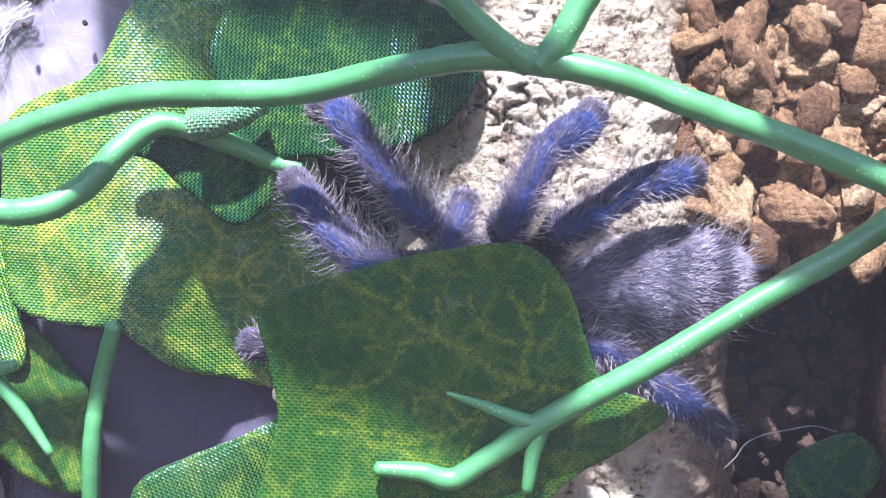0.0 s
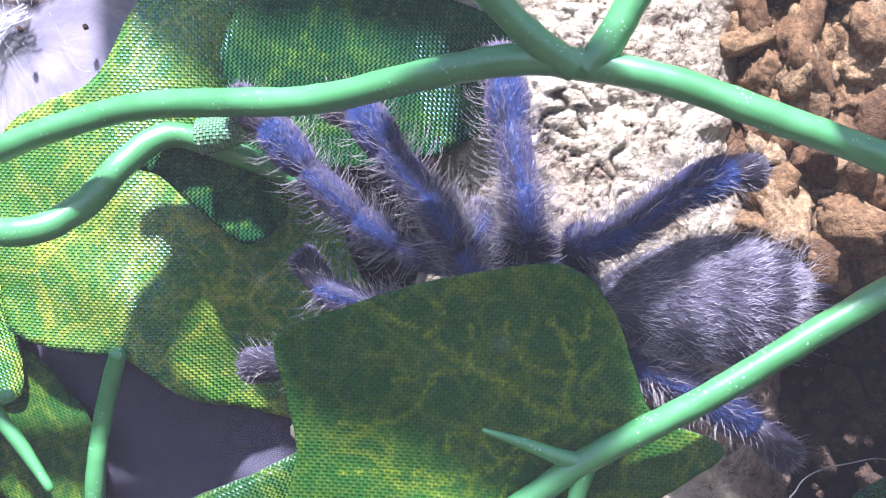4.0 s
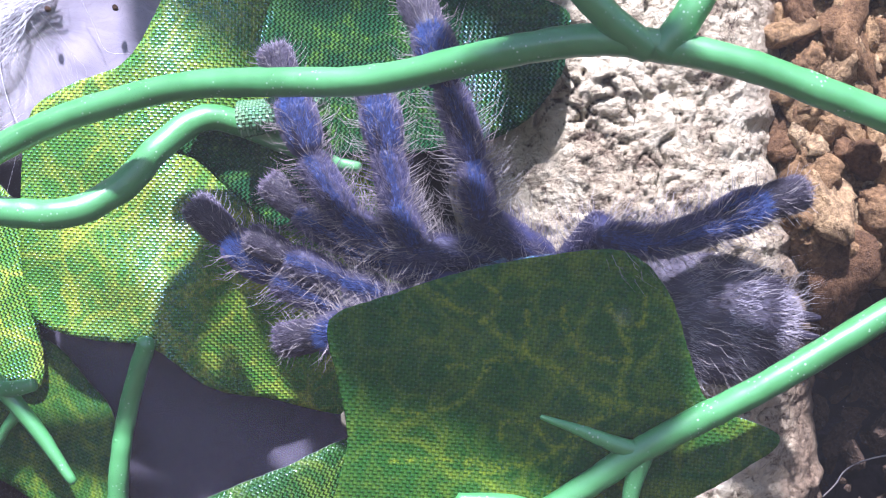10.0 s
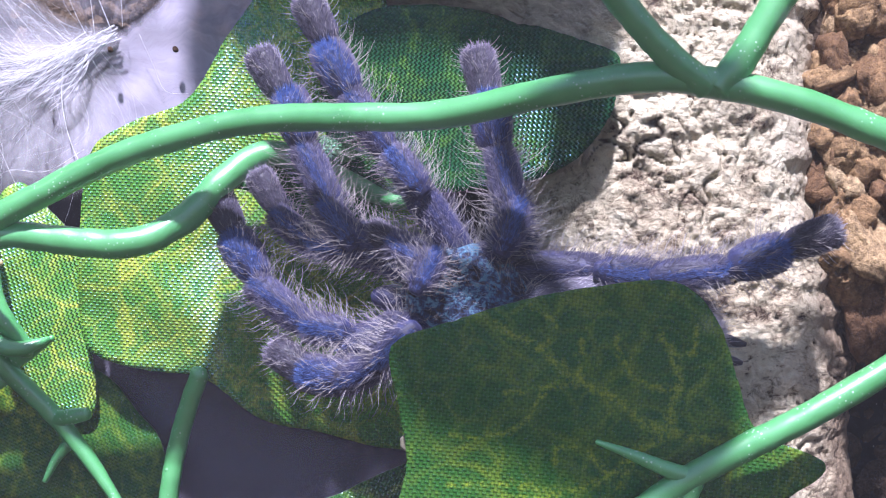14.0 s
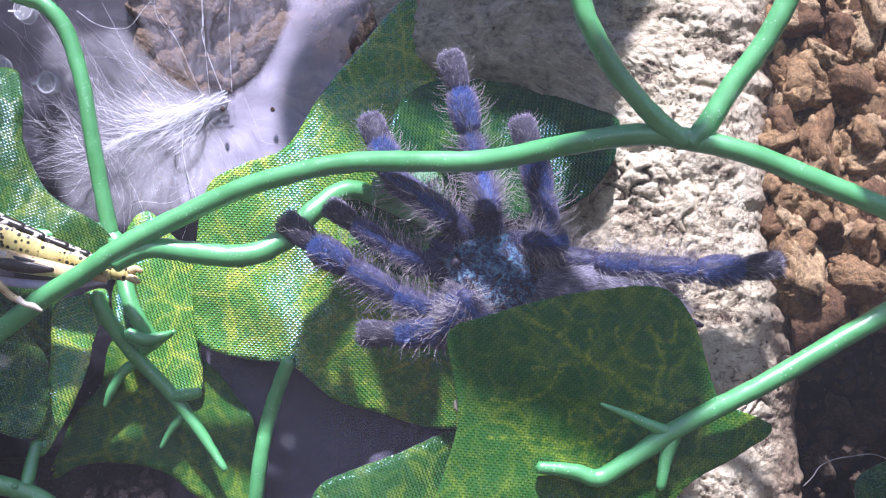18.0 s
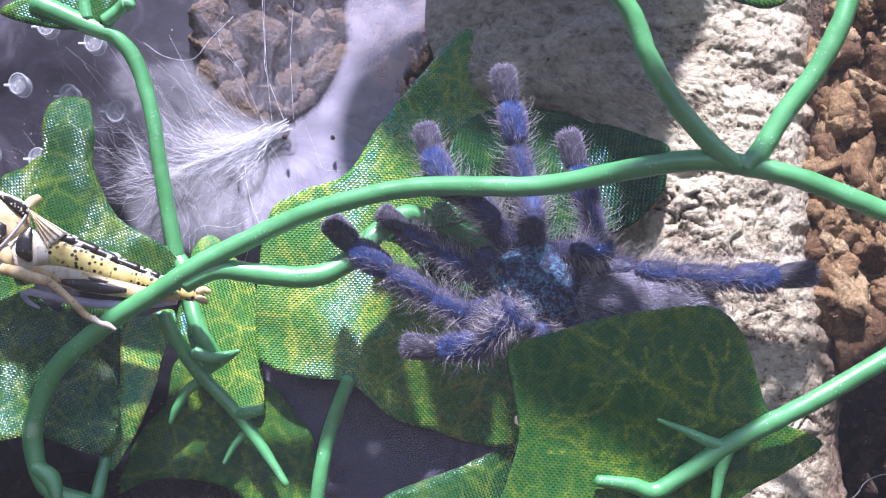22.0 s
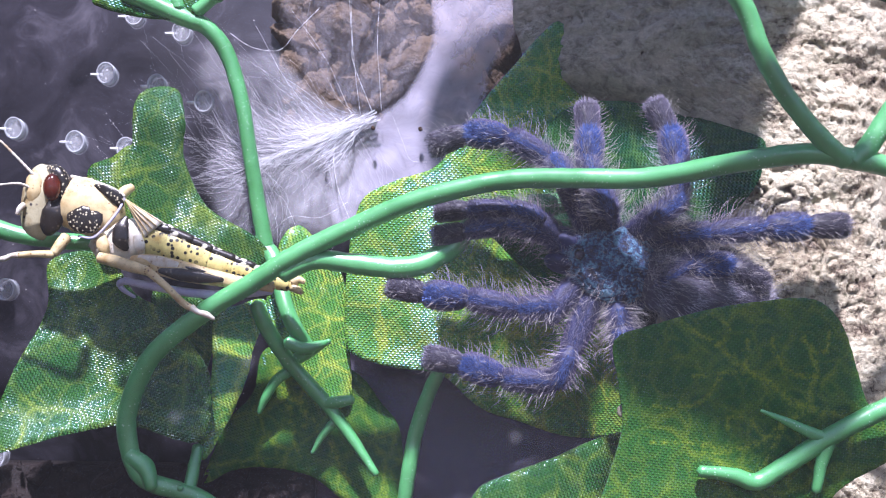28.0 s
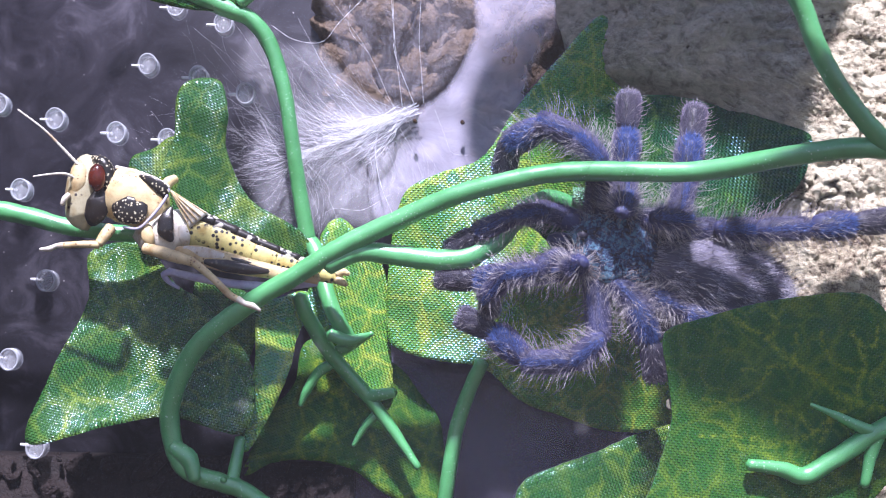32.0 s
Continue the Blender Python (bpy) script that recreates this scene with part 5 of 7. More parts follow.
M_FACE = cream("grey_face", (0.46, 0.42, 0.27), (0.05, 0.04, 0.04), 900, 0.14)
M_LILAC = simple("lilac_shin", (0.30, 0.28, 0.46), (0.55, 0.53, 0.64), 300, 0.4, 0.1)
locust = thing("locust", "yellow and black locust nymph perched on the vine", "insect")


def body_tube(name, pts, radii, material, deep=1.0, label="", sides=18, lumps=0.0, parent=None):
    """A body part along points in mm; deep scales its thickness in depth."""
    path = spline([mm(*p) for p in pts], 8)
    rr = np.interp(np.linspace(0, 1, len(path)), np.linspace(0, 1, len(radii)), radii) * MM
    if lumps:
        rr = rr * (1 + lumps * np.abs(np.sin(np.linspace(0, math.pi * 7, len(path)))))
    v, f = tube(path, rr, sides)
    n = len(path)
    res = []
    for i, p in enumerate(v):
        c = path[min(i // sides, n - 1)] if i < n * sides else path[0 if i == n * sides else -1]
        res.append(Vector((p.x, c[1] + (p.y - c[1]) * deep, p.z)))
    return obj_from(name, res, f, material, True, parent or locust, label)


head = body_tube("head", [(-96.3, 62.0, 9.4), (-96.9, 62.0, 8.5), (-97.3, 62.0, 6.1), (-97.6, 62.0, 3.8), (-97.7, 62.0, 1.5), (-97.1, 62.0, -0.1)], [0.7, 2.0, 2.65, 2.55, 2.2, 0.9], M_FACE, 0.85, "yellow-grey face with dark bands")
body_tube("cheek", [(-95.1, 60.9, 4.8), (-95.2, 60.5, 3.1), (-95.7, 60.6, 1.4), (-96.1, 61.0, 0.3)], [1.2, 1.75, 1.5, 0.7], M_DARK, 0.5, "black cheek band", parent=head)
body_tube("crown", [(-96.4, 61.6, 9.2), (-95.1, 60.8, 8.7), (-94.2, 60.6, 7.4), (-93.9, 60.6, 5.5), (-94.2, 60.8, 3.8)], [0.6, 1.0, 1.05, 0.85, 0.4], M_BLACK, 0.8, "black crown with pale grains", parent=head)
body_tube("brow", [(-97.6, 60.9, 8.6), (-97.9, 60.2, 7.5), (-97.9, 60.0, 5.9), (-98.1, 60.4, 4.2)], [0.5, 1.1, 1.1, 0.6], M_CREAM, 0.5, "yellow brow", parent=head)
body_tube("cheek_edge", [(-93.8, 60.9, 6.9), (-93.6, 60.6, 5.5), (-93.8, 60.7, 3.9)], [0.3, 0.5, 0.35], M_EYE, 0.7, "red-brown band behind the eye", parent=head)
bm = bmesh.new()
bmesh.ops.create_uvsphere(bm, u_segments=20, v_segments=14, radius=1)
eye_at = mm(*[(-95.3, 59.6, 6.5)][0])
for v in bm.verts:
    v.co = Vector((v.co.x * 1.2, v.co.y * 0.95, v.co.z * 1.9)) * MM + eye_at
part("eye", bm, M_EYE, locust, "glossy dark red eye")


def antenna(pts):
    """A thread of many short joints."""
    path = spline([mm(*p) for p in pts], 14)
    rr = [(0.24 - 0.12 * i / len(path)) * (1.0 if i % 3 else 0.72) * MM for i in range(len(path))]
    v, f = tube(path, rr, 7)
    obj_from("antenna", v, f, M_PALE, True, locust, "grey jointed antenna")


antenna([(-98.0, 60.0, 8.2), (-100.1, 59.5, 10.4), (-102.7, 59.0, 12.9), (-106.0, 58.5, 15.3)])
antenna([(-98.0, 60.0, 6.2), (-99.4, 59.0, 6.8), (-101.0, 58.0, 6.6), (-103.1, 57.0, 6.1)])
body_tube("palp", [(-99.1, 60.0, 4.1), (-99.5, 59.5, 3.5), (-99.8, 59.5, 2.7)], [0.4, 0.4, 0.3], M_PALE, 1, "", 8)
saddle = body_tube("pronotum", [(-93.6, 62.0, 4.8), (-91.9, 62.0, 4.4), (-89.6, 62.0, 3.4), (-87.2, 62.0, 2.4)], [3.5, 3.9, 3.6, 2.9], M_CREAM, 0.75, "cream saddle with a black patch")
body_tube("saddle_patch", [(-92.7, 59.7, 2.9), (-91.4, 59.2, 2.3), (-89.8, 59.2, 2.1), (-88.7, 59.5, 2.7)], [0.9, 1.85, 1.8, 0.8], M_BLACK, 0.22, "black patch with white grains", parent=saddle)
body_tube("saddle_patch", [(-89.7, 60.4, 6.9), (-88.0, 60.0, 6.2), (-86.6, 60.0, 5.2), (-86.0, 60.2, 4.1)], [0.3, 0.7, 0.9, 0.4], M_BLACK, 0.25, "black patch with white grains", parent=saddle)
body_tube("saddle_keel", [(-93.2, 61.2, 8.2), (-90.4, 61.0, 7.5), (-87.7, 61.0, 6.6), (-85.8, 61.0, 5.6)], [0.25, 0.35, 0.35, 0.2], M_PALE, 0.8, "pale ridge along the back", parent=saddle)
body_tube("saddle_rim", [(-85.7, 60.6, 5.3), (-86.2, 59.8, 3.6), (-87.7, 59.2, 1.3), (-89.4, 59.2, -0.3), (-91.5, 59.6, -0.1)], [0.16, 0.2, 0.2, 0.2, 0.16], M_LILAC, 1, "pale lilac rim", 8, parent=saddle)
thorax = body_tube("thorax", [(-89.6, 62.0, -1.1), (-87.3, 62.0, -0.8), (-84.6, 62.0, -0.5), (-82.2, 62.0, -1.1)], [2.0, 3.0, 3.2, 2.4], M_PALE, 0.75, "pale thorax with a dark blotch")
body_tube("thorax_blotch", [(-85.2, 60.0, 2.7), (-85.7, 59.4, 1.1), (-85.7, 59.2, -0.5), (-84.9, 59.5, -1.8)], [0.3, 1.0, 1.15, 0.4], M_DARK, 0.25, "black blotch", parent=thorax)
body_tube("thorax_plate", [(-88.5, 59.7, 0.1), (-88.1, 59.5, -1.4), (-87.7, 59.9, -2.5)], [0.7, 0.9, 0.5], M_CREAM, 0.5, "ochre side plate", parent=thorax)
body_tube("thorax_plate", [(-83.6, 59.8, 0.2), (-83.2, 59.6, -1.3), (-83.0, 60.0, -2.5)], [0.6, 0.8, 0.4], M_PALE, 0.5, "", parent=thorax)


def wing_pad():
    """A short triangular pad with raised veins."""
    root, a, b = (mm(*q) for q in [(-85.6, 60.3, 5.2), (-80.2, 60.0, 2.1), (-82.6, 59.6, -0.1)])
    n = 10
    verts, faces = [], []
    for i in range(n + 1):
        for k in range(n + 1):
            s, t = i / n, k / n
            p = root.lerp(a, s).lerp(root.lerp(b, s), t)
            lift = 0.55 * math.sin(math.pi * t) * math.sin(math.pi * min(1, s * 0.9)) + 0.12 * math.sin(t * math.pi * 9)
            verts.append(p - Vector((0, lift * MM, 0)))
    m = n + 1
    for i in range(n):
        for k in range(n):
            faces.append((i * m + k, (i + 1) * m + k, (i + 1) * m + k + 1, i * m + k + 1))
    nv = len(verts)
    verts += [p + Vector((0, 0.35 * MM, 0)) for p in verts]
    faces += [tuple(q + nv for q in f[::-1]) for f in faces]
    ring = [k for k in range(m)] + [i * m + n for i in range(1, m)] + [n * m + k for k in range(n - 1, -1, -1)] + [i * m for i in range(n - 1, 0, -1)]
    faces += [(ring[i], ring[(i + 1) % len(ring)], ring[(i + 1) % len(ring)] + nv, ring[i] + nv) for i in range(len(ring))]
    pad = obj_from("wing_pad", verts, faces, M_PALE, True, locust, "short pale wing pad with veins")
    for t in (0.05, 0.3, 0.52, 0.75, 0.96):
        p = [root.lerp(a, s).lerp(root.lerp(b, s), t) - Vector((0, (0.6 * math.sin(math.pi * t) * math.sin(math.pi * s * 0.9) + 0.12) * MM, 0)) for s in (0.05, 0.35, 0.65, 0.97)]
        v, f = tube(spline(p, 5), [0.09 * MM] * 16, 5)
        obj_from("wing_vein", v, f, M_CREAM, True, pad)


wing_pad()
# the abdomen tapers back in overlapping rings
AB = [np.array(q) for q in [(-83.0, 62.0, -0.2), (-79.5, 62.0, -1.0), (-75.6, 62.0, -2.5), (-71.7, 62.0, -3.8), (-67.8, 62.0, -4.9), (-63.9, 62.0, -5.8), (-62.2, 62.0, -6.2)]]
line = spline(AB, 10)
for i in range(8):
    a, b = line[int(i * 60 / 8)], line[min(60, int((i + 1) * 60 / 8) + 2)]
    r = 2.75 - 1.9 * (i / 7) ** 1.15
    ring = body_tube("abdomen_ring", [tuple(a), tuple((a + b) / 2), tuple(b)], [r * 0.96, r, r * 0.9], M_YELLOW, 0.85, "yellow ring with black dots")
    up = Vector((0.28, 0, 0.96)) * r * 0.72
    body_tube("back_mark", [tuple(np.array(a) + np.array((up.x, -1.0 * r * 0.45, up.z))), tuple(np.array(b) + np.array((up.x * 0.95, -r * 0.45, up.z * 0.95)))], [r * 0.34, r * 0.30], M_CHECK, 0.8, "black and white mark on the back", 10, parent=ring)
for q in ([(-62.6, 61.6, -5.7), (-61.7, 61.4, -5.4), (-60.9, 61.3, -5.7)], [(-62.6, 61.6, -6.4), (-61.8, 61.3, -6.8), (-61.2, 61.2, -7.2)]):
    body_tube("cercus", q, [0.6, 0.55, 0.3], M_CREAM, 1, "", 8)
thigh = body_tube("hind_femur", [(-84.2, 59.4, -3.3), (-81.6, 58.9, -3.6), (-77.7, 58.7, -4.5), (-73.6, 58.8, -5.3), (-69.8, 59.0, -5.9), (-66.7, 59.4, -6.3), (-65.1, 59.8, -6.5)], [0.7, 1.25, 1.4, 1.15, 0.85, 0.7, 0.8], M_CREAM, 0.6, "cream hind thigh with a black stripe")
body_tube("thigh_stripe", [(-80.1, 58.0, -4.6), (-77.2, 57.8, -5.1), (-74.2, 58.0, -5.5), (-71.6, 58.3, -5.7)], [0.35, 0.85, 0.75, 0.3], M_DARK, 0.4, "black stripe", parent=thigh)
body_tube("thigh_stripe", [(-77.4, 58.1, -4.0), (-75.4, 58.1, -4.5), (-73.5, 58.3, -4.8)], [0.2, 0.4, 0.15], M_DARK, 0.4, "black stripe", parent=thigh)
body_tube("thigh_top", [(-83.1, 58.9, -3.0), (-80.3, 58.2, -3.4), (-77.7, 58.1, -3.9)], [0.5, 0.75, 0.5], M_PALE, 0.5, "white upper edge", parent=thigh)
body_tube("knee", [(-69.4, 58.7, -6.0), (-68.2, 58.6, -6.2), (-67.3, 58.9, -6.3)], [0.4, 0.6, 0.4], M_DARK, 0.6, "dark knee", parent=thigh)
body_tube("hind_tibia", [(-65.2, 60.0, -7.0), (-69.8, 59.6, -7.6), (-75.9, 59.5, -7.5), (-82.0, 59.6, -6.6), (-85.3, 60.0, -5.9)], [0.5, 0.55, 0.6, 0.55, 0.45], M_LILAC, 0.8, "pale lilac folded shin")
body_tube("hind_foot", [(-84.2, 60.0, -6.2), (-85.3, 60.0, -6.1), (-85.9, 60.3, -6.5), (-85.2, 60.6, -7.4), (-83.9, 61.0, -8.2)], [0.45, 0.5, 0.45, 0.35, 0.2], M_LILAC, 0.8, "", 8)
body_tube("middle_femur", [(-88.3, 58.5, -3.0), (-86.0, 58.0, -3.5), (-83.6, 57.6, -4.2), (-81.4, 57.2, -4.8)], [0.75, 0.85, 0.8, 0.62], M_CREAM, 1, "", 12)
body_tube("middle_tibia", [(-81.5, 57.2, -4.7), (-78.8, 56.6, -6.8), (-76.5, 56.2, -8.9), (-75.3, 56.0, -9.6)], [0.6, 0.5, 0.5, 0.45], M_CREAM, 1, "", 10)
body_tube("middle_foot", [(-75.3, 56.0, -9.5), (-74.4, 56.0, -10.1), (-73.3, 56.0, -10.4), (-72.3, 56.3, -11.0)], [0.5, 0.36, 0.45, 0.22], M_PALE, 1, "", 9)
body_tube("front_femur", [(-93.3, 60.0, -0.3), (-93.7, 59.0, -1.3), (-94.4, 58.4, -2.6)], [0.8, 0.8, 0.62], M_CREAM, 1, "", 12)
body_tube("front_tibia", [(-94.4, 58.4, -2.7), (-96.6, 58.2, -2.7), (-99.0, 58.2, -2.9)], [0.58, 0.46, 0.42], M_CREAM, 1, "", 10)
body_tube("front_foot", [(-99.0, 58.2, -2.9), (-100.0, 58.3, -3.0), (-100.9, 58.4, -3.4), (-102.3, 58.8, -3.5)], [0.46, 0.32, 0.4, 0.2], M_PALE, 1, "", 9)
body_tube("front_femur", [(-87.1, 64.0, 5.9), (-86.5, 64.4, 6.7), (-85.7, 65.0, 7.3)], [0.8, 0.8, 0.6], M_CREAM, 1, "", 10)

# ---- a dried pale dropping on the front leaf ----
bm = bmesh.new()
bmesh.ops.create_icosphere(bm, subdivisions=3, radius=1)
for v in bm.verts:
    k = 1 + 0.35 * noise.noise(v.co * 1.7)
    v.co = Vector((v.co.x * 1.15 * k, v.co.y * 0.22, v.co.z * 0.95 * k)) * MM + mm(-18.9, 46.6, -21.5)
tagged(part("dropping", bm, simple("dried_dropping", (0.16, 0.15, 0.10), (0.34, 0.31, 0.23), 500, 0.8, 0.4), None), "dried pale dropping stuck on a green leaf", "dropping")

# ---- a curled pale fibre hanging at the edge of the bark ----
fibre = thing("plant_fibre", "thin curled pale plant fibre hanging on the bark", "fibre")
path = spline([mm(*q) for q in [(26.2, 60.0, -32.8), (27.4, 60.0, -31.6), (28.4, 60.2, -30.3), (30.3, 60.5, -29.4), (33.2, 61.2, -29.0), (36.3, 62.5, -28.9), (39.2, 64.0, -29.9)]], 8)
v, f = tube(path, [0.075 * MM] * len(path), 5)
obj_from("strand", v, f, M_SETAE, True, fibre)

# ---- dusty clear front pane, its pale film added as a veil of haze ----
def pane():
    n = Nodes("dusty_hazy_acrylic")
    t = n.t
    co = n.coords()
    clear = n.add("ShaderNodeBsdfTransparent")
    dust_haze = n.add("ShaderNodeBsdfDiffuse")
    dust_haze.inputs["Color"].default_value = (0.85, 0.86, 0.9, 1)
    smear = n.noise(co, 28, 3, 0.6, 1.2)
    dots = n.voronoi(co, 90)
    cover = n.math("ADD", n.ramp(smear, [(0.3, (0.005, 0.005, 0.005)), (0.7, (0.010, 0.010, 0.010))]), n.ramp(dots, [(0.03, (0.03, 0.03, 0.03)), (0.08, (0, 0, 0))]))
    mixn = n.add("ShaderNodeMixShader")
    n.link(cover, mixn.inputs[0])
    n.link(clear.outputs[0], mixn.inputs[1])
    n.link(dust_haze.outputs[0], mixn.inputs[2])
    n.link(mixn.outputs[0], t.nodes["Material Output"].inputs["Surface"])
    ob = slab("front_pane", -160, 110, 8, 10, -89, 110, n.m, label="clear acrylic front pane with a film of dust", category="pane")
    ob.visible_shadow = False


pane()

# ---- loose cork chips, joined rest first ----
def chip_material():
    n = Nodes("cork_chip")
    info = n.add("ShaderNodeObjectInfo")
    geo = n.add("ShaderNodeNewGeometry")
    rnd = n.math("FRACT", n.math("ADD", info.outputs["Random"], geo.outputs["Random Per Island"]))
    base = n.ramp(rnd, [(0.0, (0.17, 0.09, 0.045)), (0.3, (0.36, 0.215, 0.10)), (0.65, (0.53, 0.35, 0.17)), (1.0, (0.66, 0.49, 0.28))])
    grain = n.math("MULTIPLY_ADD", n.noise(geo.outputs["Position"], 620, 5, 0.75), 0.5, n.math("MULTIPLY", n.noise(geo.outputs["Position"], 1900, 4, 0.75), 0.5))
    col = n.mix(n.ramp(grain, [(0.42, (0.75, 0.75, 0.75)), (0.62, (0, 0, 0))]), base, (0.045, 0.022, 0.012))
    n.set(Base_Color=col, Roughness=0.8, Specular_IOR_Level=0.3)
    n.bump(grain, 1.0, 0.0008)
    return n.m


M_CHIP = chip_material()


def chip_shape(seed):
    bm = bmesh.new()
    bmesh.ops.create_icosphere(bm, subdivisions=4, radius=1)
    rnd = random.Random(seed)
    s = (rnd.uniform(0.9, 1.5), rnd.uniform(0.45, 0.8), rnd.uniform(0.6, 1.05))
    cuts = [(Vector((rnd.gauss(0, 1), rnd.gauss(0, 1), rnd.gauss(0, 1))).normalized(), rnd.uniform(0.45, 0.85)) for _ in range(9)]
    for v in bm.verts:
        r = min([1.15] + [d / max(v.co.dot(c), 1e-3) for c, d in cuts if v.co.dot(c) > 0.2])
        k = r + 0.08 * noise.noise(v.co * 2.2 + Vector((seed * 3.1, 0, 0))) + 0.09 * noise.noise(v.co * 6 + Vector((0, seed, 0))) + 0.06 * noise.noise(Vector((v.co.x * 5, v.co.y * 16, v.co.z * 16))) + 0.10 * noise.noise(v.co * 21 + Vector((0, seed, 0)))
        v.co = Vector((v.co.x * s[0], v.co.y * s[1], v.co.z * s[2])) * k
    me = bpy.data.meshes.new("cork_chip")
    bm.to_mesh(me)
    bm.free()
    me.shade_smooth()
    me.materials.append(M_CHIP)
    return me


# darker chips for the low right field, with its shade put into the colour
M_CHIP_SHADED = simple("shaded_bark_piece", (0.040, 0.027, 0.020), (0.16, 0.108, 0.072), 420, 0.8, 1.0, 0.0008, 0.3)
M_BROWN = simple("brown_bark_piece", (0.075, 0.052, 0.038), (0.235, 0.17, 0.12), 220, 0.85, 1.0, 0.0008, 0.2, fine=1500)
CHIPS = [chip_shape(i) for i in range(8)]
# the bank ends in an added overhang that shades the chips below
bank = slab("substrate_bank", 20, 106, 66.5, 79, -13, 110, M_BROWN, label="overhanging bank of dark substrate behind the bark", category="substrate")


def chip_field(x0, x1, z0, z1, y, count, smallest, largest, seed, singles, material=None):
    """Chips scattered over an upright bank: the first ones single, the rest joined."""
    rnd = random.Random(seed)
    verts, faces = [], []
    for i in range(count):
        r = smallest + (largest - smallest) * (rnd.random() ** 1.6 if i < singles else rnd.random() ** 3)
        m = Matrix.LocRotScale(mm(rnd.uniform(x0, x1), y + rnd.uniform(-1.5, 1.5), rnd.uniform(z0, z1)), Euler([rnd.uniform(0, 6.3) for _ in range(3)]), Vector((r * MM,) * 3))
        me = CHIPS[rnd.randrange(8)]
        if i < singles:
            ob = new("cork_chip", me)
            ob.parent = bank
            ob.matrix_basis = m
        else:
            b = len(verts)
            verts += [m @ v.co for v in me.vertices]
            faces += [tuple(q + b for q in p.vertices) for p in me.polygons]
    if verts:
        tagged(obj_from("chip_litter", verts, faces, material or M_CHIP, True, bank), kind="stuff")


chip_field(24, 62, -11, 38, 65.5, 1100, 0.35, 4.4, 5, 290)
chip_field(24, 62, -52, -12, 78, 420, 0.5, 2.6, 8, 0, M_CHIP_SHADED)
chip_field(-66, -10, 18, 50, 82.5, 420, 1.2, 5.0, 6, 0, M_BROWN)
chip_field(-125, -60, -62, -33, 76, 330, 0.6, 2.6, 7, 0, M_SOIL_DARKER)


# ---- motions ----
def motions():
    body_step(0.0, (2.6, 53.3, -13.4), (19.7, 53.5, -12.2))
    limb_step("right_one", 0.0, (-19.1, 57.0, -0.7), (-17.4, 55.3, -2.7), (-14.8, 54.8, -6.2), (-11.3, 54.2, -9.4))
    limb_step("right_two", 0.0, (-16.1, 56.5, 6.9), (-13.3, 54.5, 5.6), (-11.0, 54.1, 2.4), (-7.3, 53.4, -2.5), (-4.7, 52.9, -5.4))
    limb_step("right_three", 0.0, (11.8, 52.3, 5.3), (10.6, 50.9, 3.9), (7.0, 50.9, 1.7), (4.7, 51.2, -2.7), (2.9, 51.5, -6.3))
    limb_step("right_four", 0.0, (21.6, 52.3, -0.8), (19.7, 50.9, -1.3), (15.5, 50.9, -2.0), (11.6, 50.9, -4.5), (8.0, 50.9, -6.4))
    limb_step("left_one", 0.0, (-24.6, 58.1, -18.1), (-20.6, 55.9, -18.1), (-14.5, 54.8, -17.4))
    limb_step("left_two", 0.0, (-18.7, 57.0, -28.6), (-13.5, 54.6, -24.5), (-8.6, 53.7, -20.2))
    limb_step("left_three", 0.0, (5.2, 52.4, -29.1), (3.8, 51.3, -23.3))
    limb_step("left_four", 0.0, (24.6, 52.3, -27.4), (21.0, 50.9, -24.1), (17.1, 50.9, -21.2), (13.1, 50.9, -18.3))
    limb_step("palp_right", 0.0, (-1.0, 53.6, -2.7), (-1.8, 52.4, -5.4), (-2.5, 52.5, -7.4))
    limb_step("palp_left", 0.0, (-20.3, 57.3, -0.3), (-16.5, 55.1, -4.5), (-11.8, 54.3, -8.0), (-7.2, 53.4, -9.7))
    body_step(2.0, (2.5, 53.4, -11.9), (19.2, 53.5, -11.2))
    limb_step("right_one", 2.0, (-27.1, 58.5, 1.9), (-23.1, 56.4, 0.5), (-19.9, 55.8, -2.5), (-15.6, 55.0, -6.8), (-11.8, 54.3, -9.8))
    limb_step("right_two", 2.0, (-16.9, 56.6, 7.3), (-13.0, 54.5, 5.8), (-10.9, 54.1, 2.1), (-7.9, 53.5, -2.7), (-5.3, 53.0, -5.6))
    limb_step("right_three", 2.0, (12.0, 52.3, 5.4), (9.8, 50.9, 4.6), (5.9, 50.9, 1.7), (3.1, 51.5, -2.8), (1.7, 51.7, -6.2))
    limb_step("right_four", 2.0, (22.1, 52.3, 0.0), (18.8, 50.9, -0.4), (14.3, 50.9, -1.5), (9.7, 50.9, -4.7), (6.1, 50.9, -5.7))
    limb_step("left_one", 2.0, (-25.3, 58.2, -17.5), (-20.5, 55.9, -18.3), (-14.8, 54.8, -17.1))
    limb_step("left_two", 2.0, (-17.6, 56.8, -27.5), (-12.8, 54.5, -23.7))
    limb_step("left_three", 2.0, (4.8, 52.5, -26.3), (3.6, 51.4, -21.0))
    limb_step("left_four", 2.0, (24.2, 52.3, -26.4), (20.3, 50.9, -22.9), (16.2, 50.9, -20.2))
    limb_step("palp_right", 2.0, (-2.4, 53.9, -2.8), (-3.1, 52.6, -5.4), (-3.7, 52.7, -6.9))
    limb_step("palp_left", 2.0, (-23.4, 57.8, -6.6), (-20.7, 55.9, -9.5), (-16.9, 55.2, -11.7), (-10.2, 54.0, -10.6))
    body_step(3.0, (2.2, 53.4, -11.6), (19.0, 53.5, -11.2))
